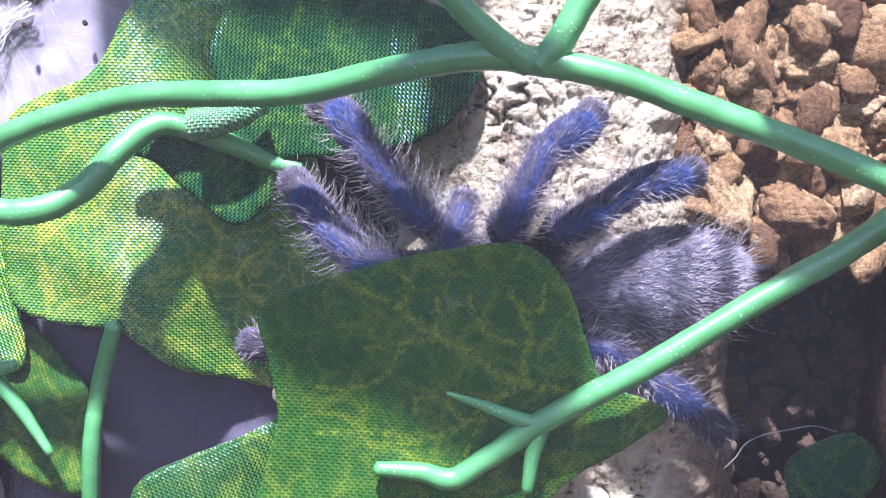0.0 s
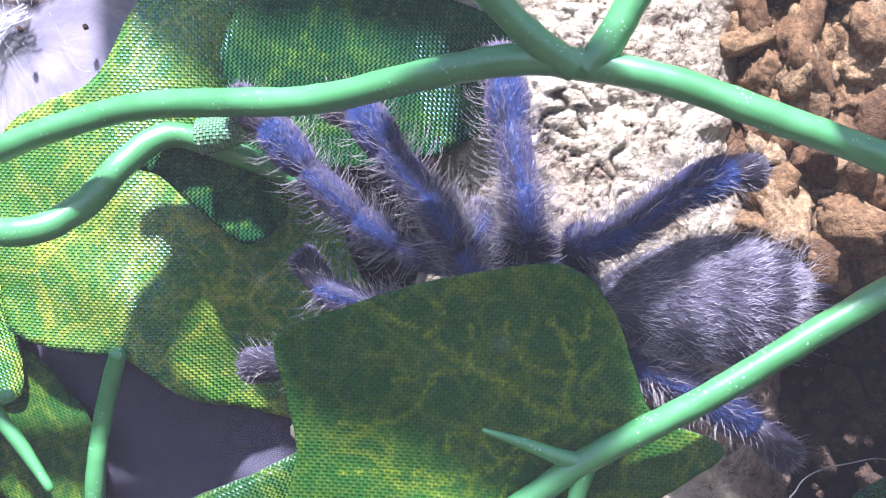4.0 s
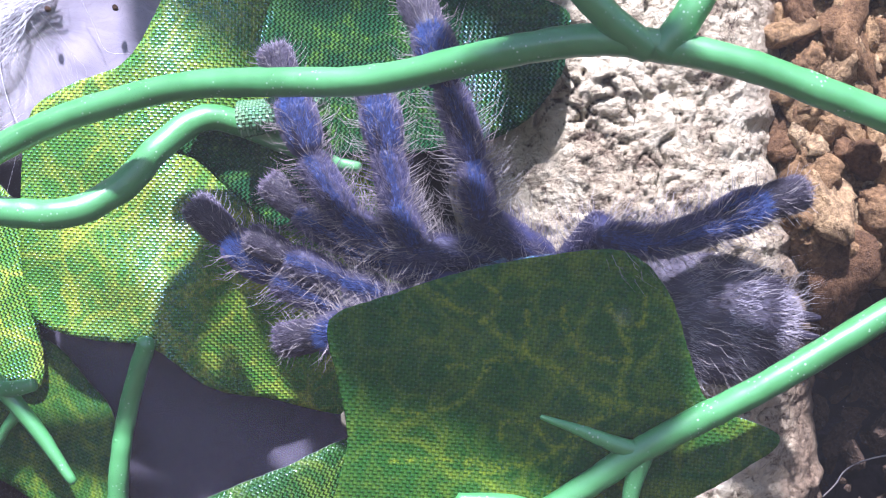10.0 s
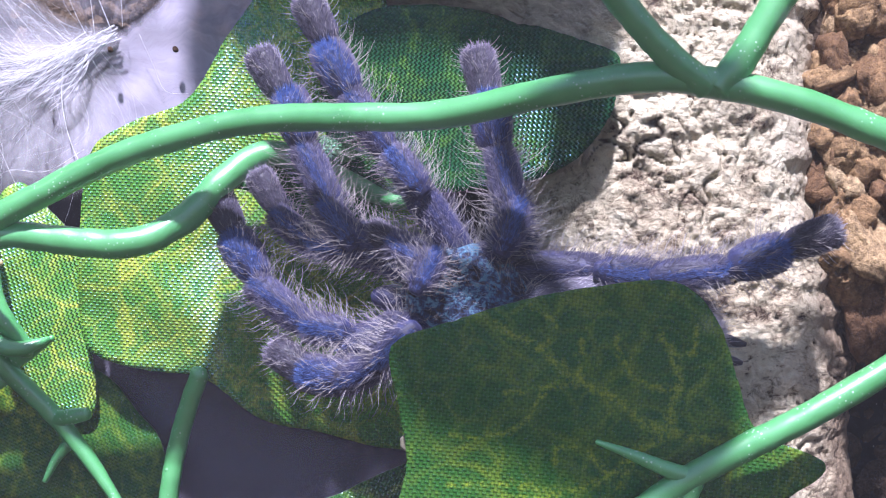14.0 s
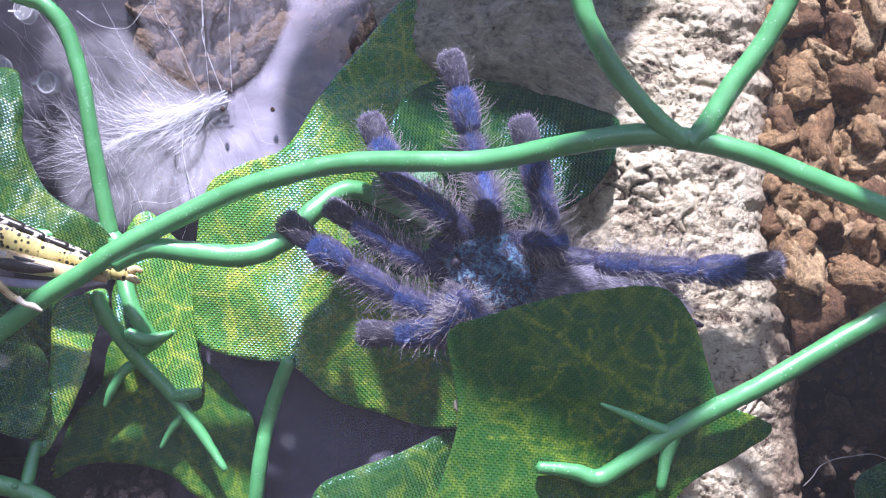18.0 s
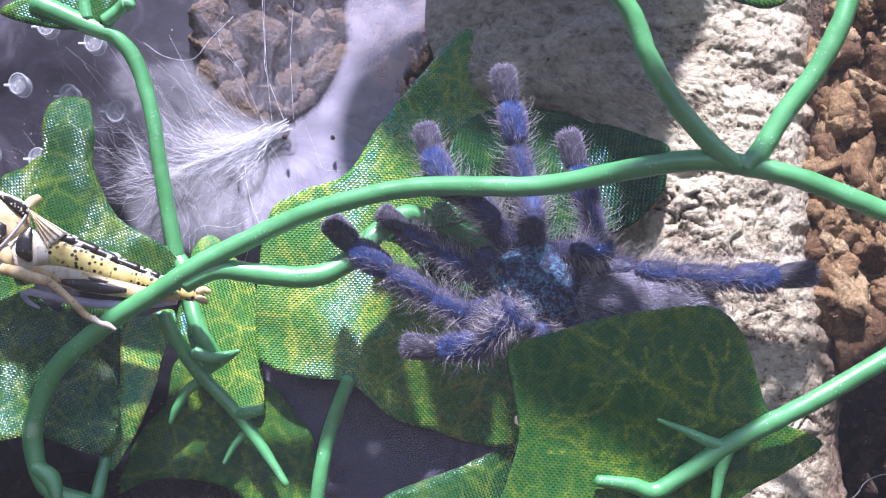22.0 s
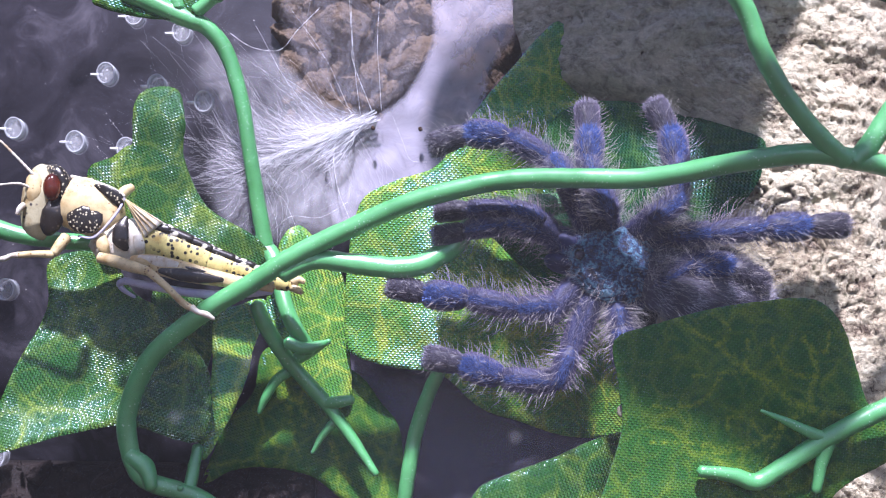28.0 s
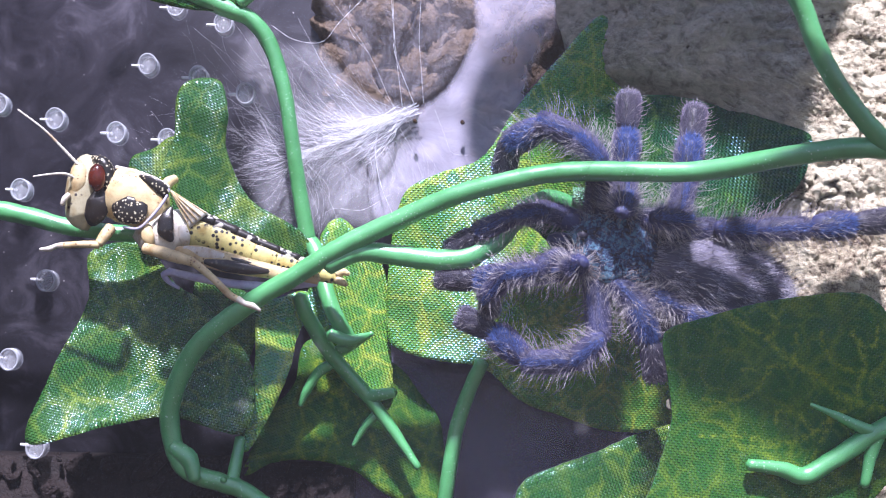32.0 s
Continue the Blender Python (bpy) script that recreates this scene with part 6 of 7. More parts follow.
    limb_step("right_one", 3.0, (-27.2, 58.6, 6.1), (-22.8, 56.3, 3.6), (-19.6, 55.7, -0.0), (-15.8, 55.0, -3.8), (-11.0, 54.1, -8.7))
    limb_step("right_two", 3.0, (-16.7, 56.6, 7.4), (-13.3, 54.5, 6.2), (-10.7, 54.1, 1.9), (-7.1, 53.4, -2.4), (-5.1, 53.0, -5.8))
    limb_step("right_three", 3.0, (2.9, 52.9, 9.6), (2.5, 51.6, 6.7), (2.2, 51.6, 2.6), (1.8, 51.7, -2.0), (1.5, 51.8, -5.9))
    limb_step("right_four", 3.0, (22.0, 52.3, 0.3), (18.9, 50.9, 0.1), (14.6, 50.9, -1.3), (9.4, 50.9, -5.0), (5.8, 50.9, -5.9))
    limb_step("left_one", 3.0, (-25.7, 58.3, -17.3), (-20.8, 56.0, -17.5), (-15.2, 54.9, -16.9))
    limb_step("left_two", 3.0, (-18.0, 56.8, -26.7), (-13.7, 54.6, -22.9))
    limb_step("left_three", 3.0, (4.6, 52.6, -26.2), (3.3, 51.4, -20.8))
    limb_step("left_four", 3.0, (24.5, 52.3, -26.3), (20.1, 50.9, -22.2), (15.5, 50.9, -19.4))
    limb_step("palp_right", 3.0, (-2.6, 53.9, -2.5), (-2.9, 52.6, -5.1), (-4.3, 52.8, -7.2))
    limb_step("palp_left", 3.0, (-20.1, 57.2, -7.7), (-17.2, 55.3, -10.9), (-13.3, 54.5, -12.0))
    body_step(6.0, (3.1, 53.2, -12.2), (18.4, 53.5, -12.3))
    limb_step("right_one", 6.0, (-27.6, 58.6, 12.8), (-23.9, 56.5, 8.9), (-21.9, 56.2, 5.2), (-18.3, 55.5, -0.1), (-15.7, 55.0, -3.7), (-13.2, 54.5, -6.9))
    limb_step("right_two", 6.0, (-16.9, 56.6, 8.0), (-13.8, 54.6, 7.0), (-11.3, 54.2, 3.9), (-7.8, 53.5, -0.8), (-5.9, 53.1, -4.9))
    limb_step("right_three", 6.0, (-1.4, 53.7, 14.8), (-1.0, 52.2, 12.0), (-0.9, 52.2, 7.1), (0.3, 52.0, 2.0), (0.7, 51.9, -3.0), (0.7, 51.9, -6.0))
    limb_step("right_four", 6.0, (22.2, 52.3, -0.2), (18.4, 50.9, -0.3), (14.0, 50.9, -2.0), (9.5, 50.9, -4.6), (6.1, 50.9, -5.3))
    limb_step("left_one", 6.0, (-27.3, 58.6, -17.7), (-23.1, 56.4, -16.3), (-18.7, 55.6, -15.8))
    limb_step("left_two", 6.0, (-23.4, 57.9, -28.5), (-20.1, 55.8, -24.8), (-16.8, 55.2, -22.1))
    limb_step("left_three", 6.0, (5.4, 52.4, -26.1), (4.1, 51.3, -21.0))
    limb_step("left_four", 6.0, (26.1, 52.3, -26.3), (21.3, 50.9, -21.8), (16.8, 50.9, -19.7))
    limb_step("palp_right", 6.0, (-3.3, 54.0, -1.9), (-3.6, 52.7, -4.4), (-4.4, 52.9, -5.9))
    limb_step("palp_left", 6.0, (-22.1, 57.6, -3.7), (-20.6, 55.9, -7.9), (-18.0, 55.4, -10.5), (-13.3, 54.5, -10.5))
    body_step(7.4, (3.1, 53.2, -13.2), (18.5, 53.5, -13.2))
    limb_step("right_one", 7.4, (-27.6, 58.6, 11.9), (-24.4, 56.6, 8.3), (-22.4, 56.3, 4.0), (-18.2, 55.5, -1.8), (-15.7, 55.0, -5.5), (-13.1, 54.5, -8.1))
    limb_step("right_two", 7.4, (-17.1, 56.7, 7.1), (-14.0, 54.7, 6.1), (-11.5, 54.2, 2.7), (-8.2, 53.6, -1.9), (-6.3, 53.2, -6.1))
    limb_step("right_three", 7.4, (-2.3, 53.9, 13.8), (-1.6, 52.3, 11.0), (-1.2, 52.3, 6.0), (-0.3, 52.1, 0.9), (0.1, 52.0, -4.1), (0.1, 52.0, -7.1))
    limb_step("right_four", 7.4, (22.3, 52.3, -1.3), (18.3, 50.9, -1.2), (13.8, 50.9, -2.9), (9.3, 50.9, -5.5), (5.3, 51.0, -6.2))
    limb_step("left_one", 7.4, (-27.8, 58.7, -18.5), (-23.6, 56.5, -17.1), (-18.6, 55.5, -16.5))
    limb_step("left_two", 7.4, (-23.6, 57.9, -29.4), (-20.5, 55.9, -25.7), (-16.6, 55.2, -22.9))
    limb_step("left_three", 7.4, (5.5, 52.4, -27.2), (4.1, 51.3, -22.0))
    limb_step("left_four", 7.4, (26.1, 52.3, -27.1), (21.2, 50.9, -23.1), (16.7, 50.9, -21.0))
    limb_step("palp_right", 7.4, (-3.1, 54.0, -3.1), (-3.4, 52.7, -5.6), (-4.2, 52.8, -7.1))
    limb_step("palp_left", 7.4, (-22.6, 57.7, -4.9), (-21.1, 56.0, -9.1), (-18.5, 55.5, -11.8), (-13.2, 54.5, -11.7))
    body_step(8.0, (1.5, 53.5, -12.6), (16.3, 53.5, -12.9))
    limb_step("right_one", 8.0, (-27.4, 58.6, 12.2), (-24.2, 56.6, 8.6), (-22.7, 56.3, 3.8), (-18.6, 55.5, -2.5), (-15.5, 55.0, -6.7))
    limb_step("right_two", 8.0, (-16.9, 56.6, 7.4), (-14.1, 54.7, 6.7), (-11.1, 54.1, 2.5), (-8.8, 53.7, -2.7), (-7.6, 53.5, -6.3))
    limb_step("right_three", 8.0, (-7.0, 54.7, 14.7), (-5.8, 53.1, 9.9), (-4.3, 52.8, 5.4), (-2.9, 52.6, 0.3), (-2.2, 52.5, -4.8))
    limb_step("right_four", 8.0, (22.0, 52.3, -1.5), (17.9, 50.9, -1.1), (13.5, 50.9, -2.8), (8.5, 50.9, -4.9), (3.0, 51.5, -5.1))
    limb_step("left_one", 8.0, (-30.6, 59.2, -14.9), (-25.5, 56.8, -14.4), (-21.1, 56.0, -14.6))
    limb_step("left_two", 8.0, (-24.3, 58.0, -28.0), (-20.8, 56.0, -23.2), (-17.5, 55.3, -20.5))
    limb_step("left_three", 8.0, (3.9, 52.7, -26.7), (2.6, 51.6, -21.5))
    limb_step("left_four", 8.0, (24.7, 52.3, -25.2), (19.8, 50.9, -22.3), (16.8, 50.9, -21.2))
    limb_step("palp_right", 8.0, (-13.4, 56.0, -2.1), (-13.1, 54.5, -4.7), (-12.9, 54.5, -6.8))
    limb_step("palp_left", 8.0, (-23.6, 57.9, -5.4), (-21.5, 56.1, -8.8), (-18.8, 55.6, -10.9))
    body_step(9.0, (-1.5, 54.1, -11.6), (14.5, 53.5, -13.9))
    limb_step("right_one", 9.0, (-28.0, 58.7, 12.1), (-25.4, 56.8, 8.7), (-24.1, 56.6, 4.4), (-21.8, 56.2, -0.9), (-18.2, 55.5, -6.2))
    limb_step("right_two", 9.0, (-15.8, 56.4, 7.7), (-14.7, 54.8, 5.2), (-13.5, 54.6, 1.6), (-12.3, 54.3, -3.1), (-10.8, 54.1, -6.8))
    limb_step("right_three", 9.0, (-12.0, 55.7, 14.8), (-9.7, 53.9, 9.7), (-7.9, 53.5, 5.6), (-6.0, 53.2, -0.1), (-5.0, 53.0, -4.2))
    limb_step("right_four", 9.0, (22.2, 52.3, -2.4), (18.1, 50.9, -3.0), (13.1, 50.9, -4.7), (8.5, 50.9, -5.9), (3.5, 51.4, -5.8), (0.0, 52.0, -5.3))
    limb_step("left_one", 9.0, (-42.6, 62.4, 4.4), (-37.9, 61.0, 0.5), (-33.5, 60.1, -4.5), (-29.6, 59.4, -9.5), (-25.2, 58.6, -12.8))
    limb_step("left_two", 9.0, (-30.6, 59.2, -17.4), (-25.6, 56.9, -18.0), (-21.2, 56.0, -18.4))
    limb_step("left_three", 9.0, (0.9, 53.3, -25.9), (-0.4, 52.1, -20.6))
    limb_step("left_four", 9.0, (13.3, 52.3, -22.2), (6.7, 50.9, -19.2))
    limb_step("palp_right", 9.0, (-32.1, 61.3, 2.3), (-28.2, 59.2, -0.8), (-26.6, 58.9, -4.1), (-23.4, 58.2, -7.3))
    limb_step("palp_left", 9.0, (-16.1, 56.5, -4.2), (-15.0, 54.9, -6.7), (-12.9, 54.5, -8.3))
    body_step(10.0, (-3.4, 54.5, -12.7), (13.0, 53.5, -14.1))
    limb_step("right_one", 10.0, (-27.1, 58.5, 12.2), (-25.6, 56.9, 8.7), (-25.4, 56.8, 4.5), (-23.4, 56.5, -2.5), (-20.3, 55.9, -7.8))
    limb_step("right_two", 10.0, (-17.9, 56.8, 8.3), (-16.8, 55.2, 5.9), (-16.1, 55.1, 1.7), (-15.1, 54.9, -3.6), (-13.9, 54.6, -7.3))
    limb_step("right_three", 10.0, (-13.3, 55.9, 15.5), (-12.0, 54.3, 12.5), (-10.0, 53.9, 6.2), (-8.0, 53.5, -0.0), (-7.6, 53.5, -4.7))
    limb_step("right_four", 10.0, (21.2, 52.3, -2.5), (17.3, 50.9, -3.4), (12.2, 50.9, -5.4), (7.6, 50.9, -6.6), (2.6, 51.5, -6.0), (-1.9, 52.4, -5.2))
    limb_step("left_one", 10.0, (-42.6, 62.4, 4.1), (-38.8, 61.0, -1.2), (-35.6, 60.5, -7.4), (-31.1, 59.7, -11.8), (-26.7, 58.9, -14.0))
    limb_step("left_two", 10.0, (-26.7, 58.5, -16.1), (-22.1, 56.2, -15.3), (-17.7, 55.4, -14.2))
    limb_step("left_three", 10.0, (-0.9, 53.6, -27.1), (-2.3, 52.5, -21.8))
    limb_step("left_four", 10.0, (11.5, 52.3, -23.3), (4.8, 51.1, -20.3))
    limb_step("palp_right", 10.0, (-31.6, 61.2, 2.8), (-29.2, 59.3, -0.8), (-27.6, 59.0, -4.6), (-25.4, 58.6, -6.8))
    limb_step("palp_left", 10.0, (-33.7, 59.8, -4.0), (-31.2, 57.9, -5.6), (-29.0, 57.5, -7.3), (-25.2, 56.8, -8.9))
    body_step(11.0, (-11.0, 55.9, -10.6), (9.4, 53.5, -14.6))
    limb_step("right_one", 11.0, (-28.6, 58.8, 12.5), (-27.4, 57.2, 8.4), (-27.0, 57.1, 3.0), (-24.9, 56.7, -4.0), (-22.8, 56.3, -8.3))
    limb_step("right_two", 11.0, (-27.1, 58.5, 18.6), (-23.5, 56.5, 14.1), (-22.0, 56.2, 8.8), (-19.4, 55.7, 1.9), (-16.8, 55.2, -1.9))
    limb_step("right_three", 11.0, (-13.1, 55.9, 15.5), (-11.9, 54.3, 9.6), (-10.4, 54.0, 3.8), (-9.4, 53.8, -2.4), (-9.5, 53.8, -6.7))
    limb_step("right_four", 11.0, (21.3, 52.3, -2.0), (16.5, 50.9, -3.7), (10.9, 50.9, -5.9), (5.8, 50.9, -6.1), (0.8, 51.9, -6.6), (-4.8, 52.9, -5.6))
    limb_step("left_one", 11.0, (-47.3, 62.4, 9.1), (-43.0, 61.0, 3.8), (-39.2, 61.0, -2.4), (-35.4, 60.5, -8.6), (-31.5, 59.8, -12.5))
    limb_step("left_two", 11.0, (-32.0, 59.5, -13.5), (-30.2, 57.7, -16.1), (-26.3, 57.0, -17.1), (-21.3, 56.0, -13.7))
    limb_step("left_three", 11.0, (-8.5, 55.0, -25.3), (-9.8, 53.9, -19.9))
    limb_step("left_four", 11.0, (4.1, 52.7, -21.1), (-2.6, 52.5, -18.3))
    limb_step("palp_right", 11.0, (-35.7, 62.0, 2.3), (-33.5, 60.2, -2.4), (-30.8, 59.6, -6.3), (-26.8, 58.9, -8.0))
    limb_step("palp_left", 11.0, (-22.3, 57.6, -2.5), (-20.0, 55.8, -4.5), (-17.4, 55.3, -6.7))
    body_step(12.0, (-12.2, 56.1, -10.0), (8.4, 53.5, -14.1))
    limb_step("right_one", 12.0, (-35.5, 60.1, 14.4), (-32.2, 58.0, 10.1), (-31.3, 57.8, 5.0), (-27.4, 57.1, -2.7), (-24.4, 56.5, -6.7))
    limb_step("right_two", 12.0, (-27.2, 58.6, 20.9), (-26.3, 56.9, 16.9), (-25.0, 56.6, 10.5), (-22.9, 56.3, 5.4), (-20.0, 55.7, 1.3))
    limb_step("right_three", 12.0, (-12.7, 55.8, 15.6), (-12.2, 54.2, 10.2), (-11.5, 54.1, 5.9), (-10.9, 54.0, 0.1), (-10.5, 53.9, -5.3))
    limb_step("right_four", 12.0, (21.3, 52.3, -2.6), (16.3, 50.8, -4.5), (13.4, 50.8, -5.7), (6.0, 50.8, -5.8), (1.0, 51.7, -6.3))
    limb_step("left_one", 12.0, (-39.9, 61.0, 6.3), (-40.5, 59.6, 2.6), (-39.5, 59.4, -2.1), (-37.0, 58.9, -5.9), (-33.6, 58.3, -10.1))
    limb_step("palp_right", 12.0, (-39.4, 60.9, 12.0), (-37.6, 59.0, 5.0), (-34.6, 58.5, 2.3), (-33.5, 58.3, -3.2))
    body_step(13.0, (-13.3, 56.3, -9.4), (7.5, 53.5, -13.6))
    limb_step("right_one", 13.0, (-33.7, 59.8, 14.4), (-31.6, 58.0, 10.7), (-30.0, 57.7, 4.7), (-27.8, 57.3, -0.2), (-25.6, 56.9, -4.5))
    limb_step("right_two", 13.0, (-28.8, 58.9, 21.1), (-26.3, 57.0, 15.9), (-24.4, 56.6, 10.5), (-21.2, 56.0, 3.5), (-17.5, 55.3, -0.3))
    limb_step("right_three", 13.0, (-12.9, 55.9, 15.6), (-12.4, 54.4, 11.2), (-12.2, 54.3, 6.0), (-10.7, 54.0, 0.2), (-10.2, 54.0, -4.5))
    limb_step("right_four", 13.0, (21.3, 52.3, -2.4), (16.8, 50.9, -4.1), (10.6, 50.9, -6.4), (5.5, 51.0, -6.6), (0.0, 52.0, -6.1), (-5.6, 53.1, -6.1))
    limb_step("left_one", 13.0, (-40.3, 62.4, 6.1), (-39.8, 61.0, 2.7), (-38.2, 61.0, -3.5), (-35.4, 60.5, -9.0), (-31.5, 59.8, -11.2))
    limb_step("left_two", 13.0, (-32.8, 59.6, -12.8), (-30.7, 57.8, -15.9), (-27.4, 57.2, -17.0), (-22.5, 56.3, -14.7), (-19.2, 55.7, -10.9))
    limb_step("left_three", 13.0, (-10.7, 55.5, -24.0), (-12.1, 54.3, -18.7))
    limb_step("left_four", 13.0, (1.8, 53.1, -19.9), (-4.9, 52.9, -17.2))
    limb_step("palp_right", 13.0, (-38.0, 62.4, 11.4), (-37.0, 60.8, 5.4), (-35.3, 60.5, 1.0), (-32.5, 60.0, -2.4), (-28.0, 59.1, -5.1))
    limb_step("palp_left", 13.0, (-23.5, 57.9, -2.4), (-20.2, 55.8, -4.0), (-17.6, 55.3, -5.6))
    body_step(15.5, (-14.8, 55.3, -7.9), (5.9, 53.5, -12.1))
    limb_step("right_one", 15.5, (-34.5, 57.3, 18.8), (-31.1, 55.5, 13.2), (-28.6, 55.1, 7.5), (-26.0, 54.8, 3.2))
    limb_step("right_two", 15.5, (-28.8, 56.6, 17.8), (-25.5, 54.8, 11.9), (-21.1, 54.2, 6.2), (-16.7, 53.7, 3.1))
    limb_step("right_three", 15.5, (-13.1, 54.6, 13.8), (-11.3, 53.0, 9.2), (-9.7, 52.8, 3.7), (-8.8, 52.7, -3.0))
    limb_step("right_four", 15.5, (20.0, 52.3, -2.8), (15.1, 50.9, -4.1), (7.3, 50.9, -5.9), (1.4, 51.5, -6.3), (-4.0, 52.1, -5.4))
    limb_step("left_one", 15.5, (-38.2, 57.7, -2.4), (-35.4, 56.0, -6.2), (-31.6, 55.5, -9.9), (-26.5, 54.9, -12.9), (-22.2, 54.4, -13.5))
    limb_step("left_two", 15.5, (-32.3, 57.0, -16.2), (-27.1, 55.0, -15.4), (-21.6, 54.3, -14.1))
    limb_step("left_three", 15.5, (-12.1, 54.5, -22.4), (-13.5, 53.3, -17.3))
    limb_step("left_four", 15.5, (0.6, 53.0, -18.5), (-6.2, 52.4, -15.8))
    limb_step("palp_right", 15.5, (-33.7, 57.2, -0.5), (-31.0, 55.4, -4.3), (-26.6, 54.9, -6.7))
    limb_step("palp_left", 15.5, (-22.3, 55.8, -1.7), (-19.8, 54.1, -3.6), (-17.3, 53.8, -5.5))
    body_step(16.0, (-15.2, 55.3, -7.1), (5.2, 53.6, -11.4))
    limb_step("right_one", 16.0, (-36.2, 57.5, 22.3), (-32.3, 55.6, 17.0), (-29.7, 55.3, 11.7), (-27.0, 54.9, 6.5), (-24.4, 54.6, 3.2))
    limb_step("right_two", 16.0, (-28.5, 56.5, 16.5), (-23.8, 54.6, 13.0), (-19.2, 54.0, 7.1), (-15.3, 53.5, 3.2))
    limb_step("right_three", 16.0, (-13.1, 54.6, 14.7), (-11.5, 53.1, 10.2), (-9.9, 52.9, 4.5), (-9.0, 52.7, -2.6))
    limb_step("right_four", 16.0, (21.2, 52.3, -2.1), (16.0, 50.9, -3.7), (7.9, 50.9, -5.4), (1.7, 51.4, -5.7), (-4.6, 52.2, -4.5))
    limb_step("left_one", 16.0, (-40.0, 57.7, -0.9), (-36.7, 56.1, -5.2), (-32.8, 55.7, -9.1), (-27.5, 55.0, -12.3), (-23.0, 54.5, -12.9))
    limb_step("left_two", 16.0, (-32.8, 57.1, -14.3), (-27.5, 55.0, -13.6), (-22.3, 54.4, -12.9))
    limb_step("left_three", 16.0, (-12.4, 54.6, -22.2), (-13.8, 53.3, -16.9))
    limb_step("left_four", 16.0, (0.8, 52.9, -18.1), (-6.2, 52.4, -15.4))
    limb_step("palp_right", 16.0, (-34.0, 57.2, 2.4), (-31.5, 55.5, -2.6), (-27.5, 55.0, -5.8), (-22.4, 54.4, -6.4))
    limb_step("palp_left", 16.0, (-23.7, 55.9, 0.1), (-21.1, 54.2, -2.6), (-18.5, 53.9, -5.1))
    body_step(17.0, (-14.8, 55.3, -6.2), (3.9, 53.8, -10.8))
    limb_step("right_one", 17.0, (-37.0, 57.6, 16.7), (-31.9, 55.5, 13.2), (-27.6, 55.0, 9.0), (-24.0, 54.6, 4.1))
    limb_step("right_two", 17.0, (-30.6, 56.8, 18.4), (-26.3, 54.9, 15.3), (-21.3, 54.3, 11.1), (-17.1, 53.7, 6.2), (-14.3, 53.4, 3.5))
    limb_step("right_three", 17.0, (-13.3, 54.7, 14.4), (-12.0, 53.1, 9.7), (-9.5, 52.8, 4.9), (-9.1, 52.8, -1.4))
    limb_step("right_four", 17.0, (21.5, 52.3, -2.7), (14.9, 50.9, -4.2), (6.7, 50.9, -5.0), (0.7, 51.6, -4.4), (-5.4, 52.3, -3.7))
    limb_step("left_one", 17.0, (-40.5, 57.7, 0.2), (-36.5, 56.1, -3.0), (-31.6, 55.5, -6.4), (-25.9, 54.8, -9.1), (-21.1, 54.2, -10.5))
    limb_step("left_two", 17.0, (-32.9, 57.1, -12.7), (-27.3, 55.0, -13.0), (-21.7, 54.3, -12.5))
    limb_step("left_three", 17.0, (-11.6, 54.5, -22.5), (-13.3, 53.3, -16.8))
    limb_step("left_four", 17.0, (2.6, 52.7, -18.1), (-5.1, 52.3, -15.2))
    limb_step("palp_right", 17.0, (-36.4, 57.5, 3.5), (-32.4, 55.6, -0.1), (-26.7, 54.9, -3.6), (-21.8, 54.3, -5.6))
    limb_step("palp_left", 17.0, (-19.7, 55.5, -7.0), (-19.0, 54.0, -9.0), (-17.6, 53.8, -10.4))
    body_step(18.0, (-14.9, 55.3, -5.6), (4.0, 53.7, -10.8))
    limb_step("right_one", 18.0, (-31.0, 56.8, 13.9), (-29.4, 55.2, 10.4), (-27.2, 55.0, 5.7), (-23.2, 54.5, 2.9))
    limb_step("right_two", 18.0, (-20.9, 55.6, 22.2), (-19.1, 54.0, 16.2), (-17.6, 53.8, 9.0), (-15.8, 53.6, 3.2))
    limb_step("right_three", 18.0, (-11.8, 54.5, 13.8), (-10.2, 52.9, 8.6), (-8.7, 52.7, 2.2), (-8.3, 52.7, -1.7))
    limb_step("right_four", 18.0, (21.1, 52.3, -3.9), (14.0, 50.9, -5.2), (5.6, 51.0, -5.3), (-1.3, 51.8, -4.5), (-6.2, 52.4, -3.8))
    limb_step("left_one", 18.0, (-41.8, 57.7, 1.0), (-37.6, 56.3, -2.3), (-31.7, 55.5, -6.0), (-25.9, 54.8, -9.3), (-21.6, 54.3, -11.1))
    limb_step("left_two", 18.0, (-31.7, 56.9, -13.4), (-25.9, 54.8, -13.4), (-20.9, 54.2, -12.6))
    limb_step("left_three", 18.0, (-11.9, 54.5, -20.9), (-13.5, 53.3, -15.6))
    limb_step("left_four", 18.0, (1.4, 52.9, -16.8), (-5.8, 52.3, -14.0))
    limb_step("palp_right", 18.0, (-36.0, 57.5, 2.9), (-31.8, 55.5, -0.1), (-26.4, 54.9, -3.3), (-21.7, 54.3, -5.4))
    limb_step("palp_left", 18.0, (-20.2, 55.5, -7.5), (-19.2, 54.0, -9.6), (-17.4, 53.8, -10.7))
    body_step(19.0, (-15.6, 55.4, -4.8), (2.9, 53.9, -9.6))
    limb_step("right_one", 19.0, (-30.3, 56.8, 14.7), (-29.2, 55.2, 11.5), (-27.7, 55.0, 6.6), (-24.4, 54.6, 3.7))
    limb_step("right_two", 19.0, (-20.7, 55.6, 22.7), (-19.2, 54.0, 16.0), (-18.0, 53.9, 8.8), (-16.5, 53.7, 3.0))
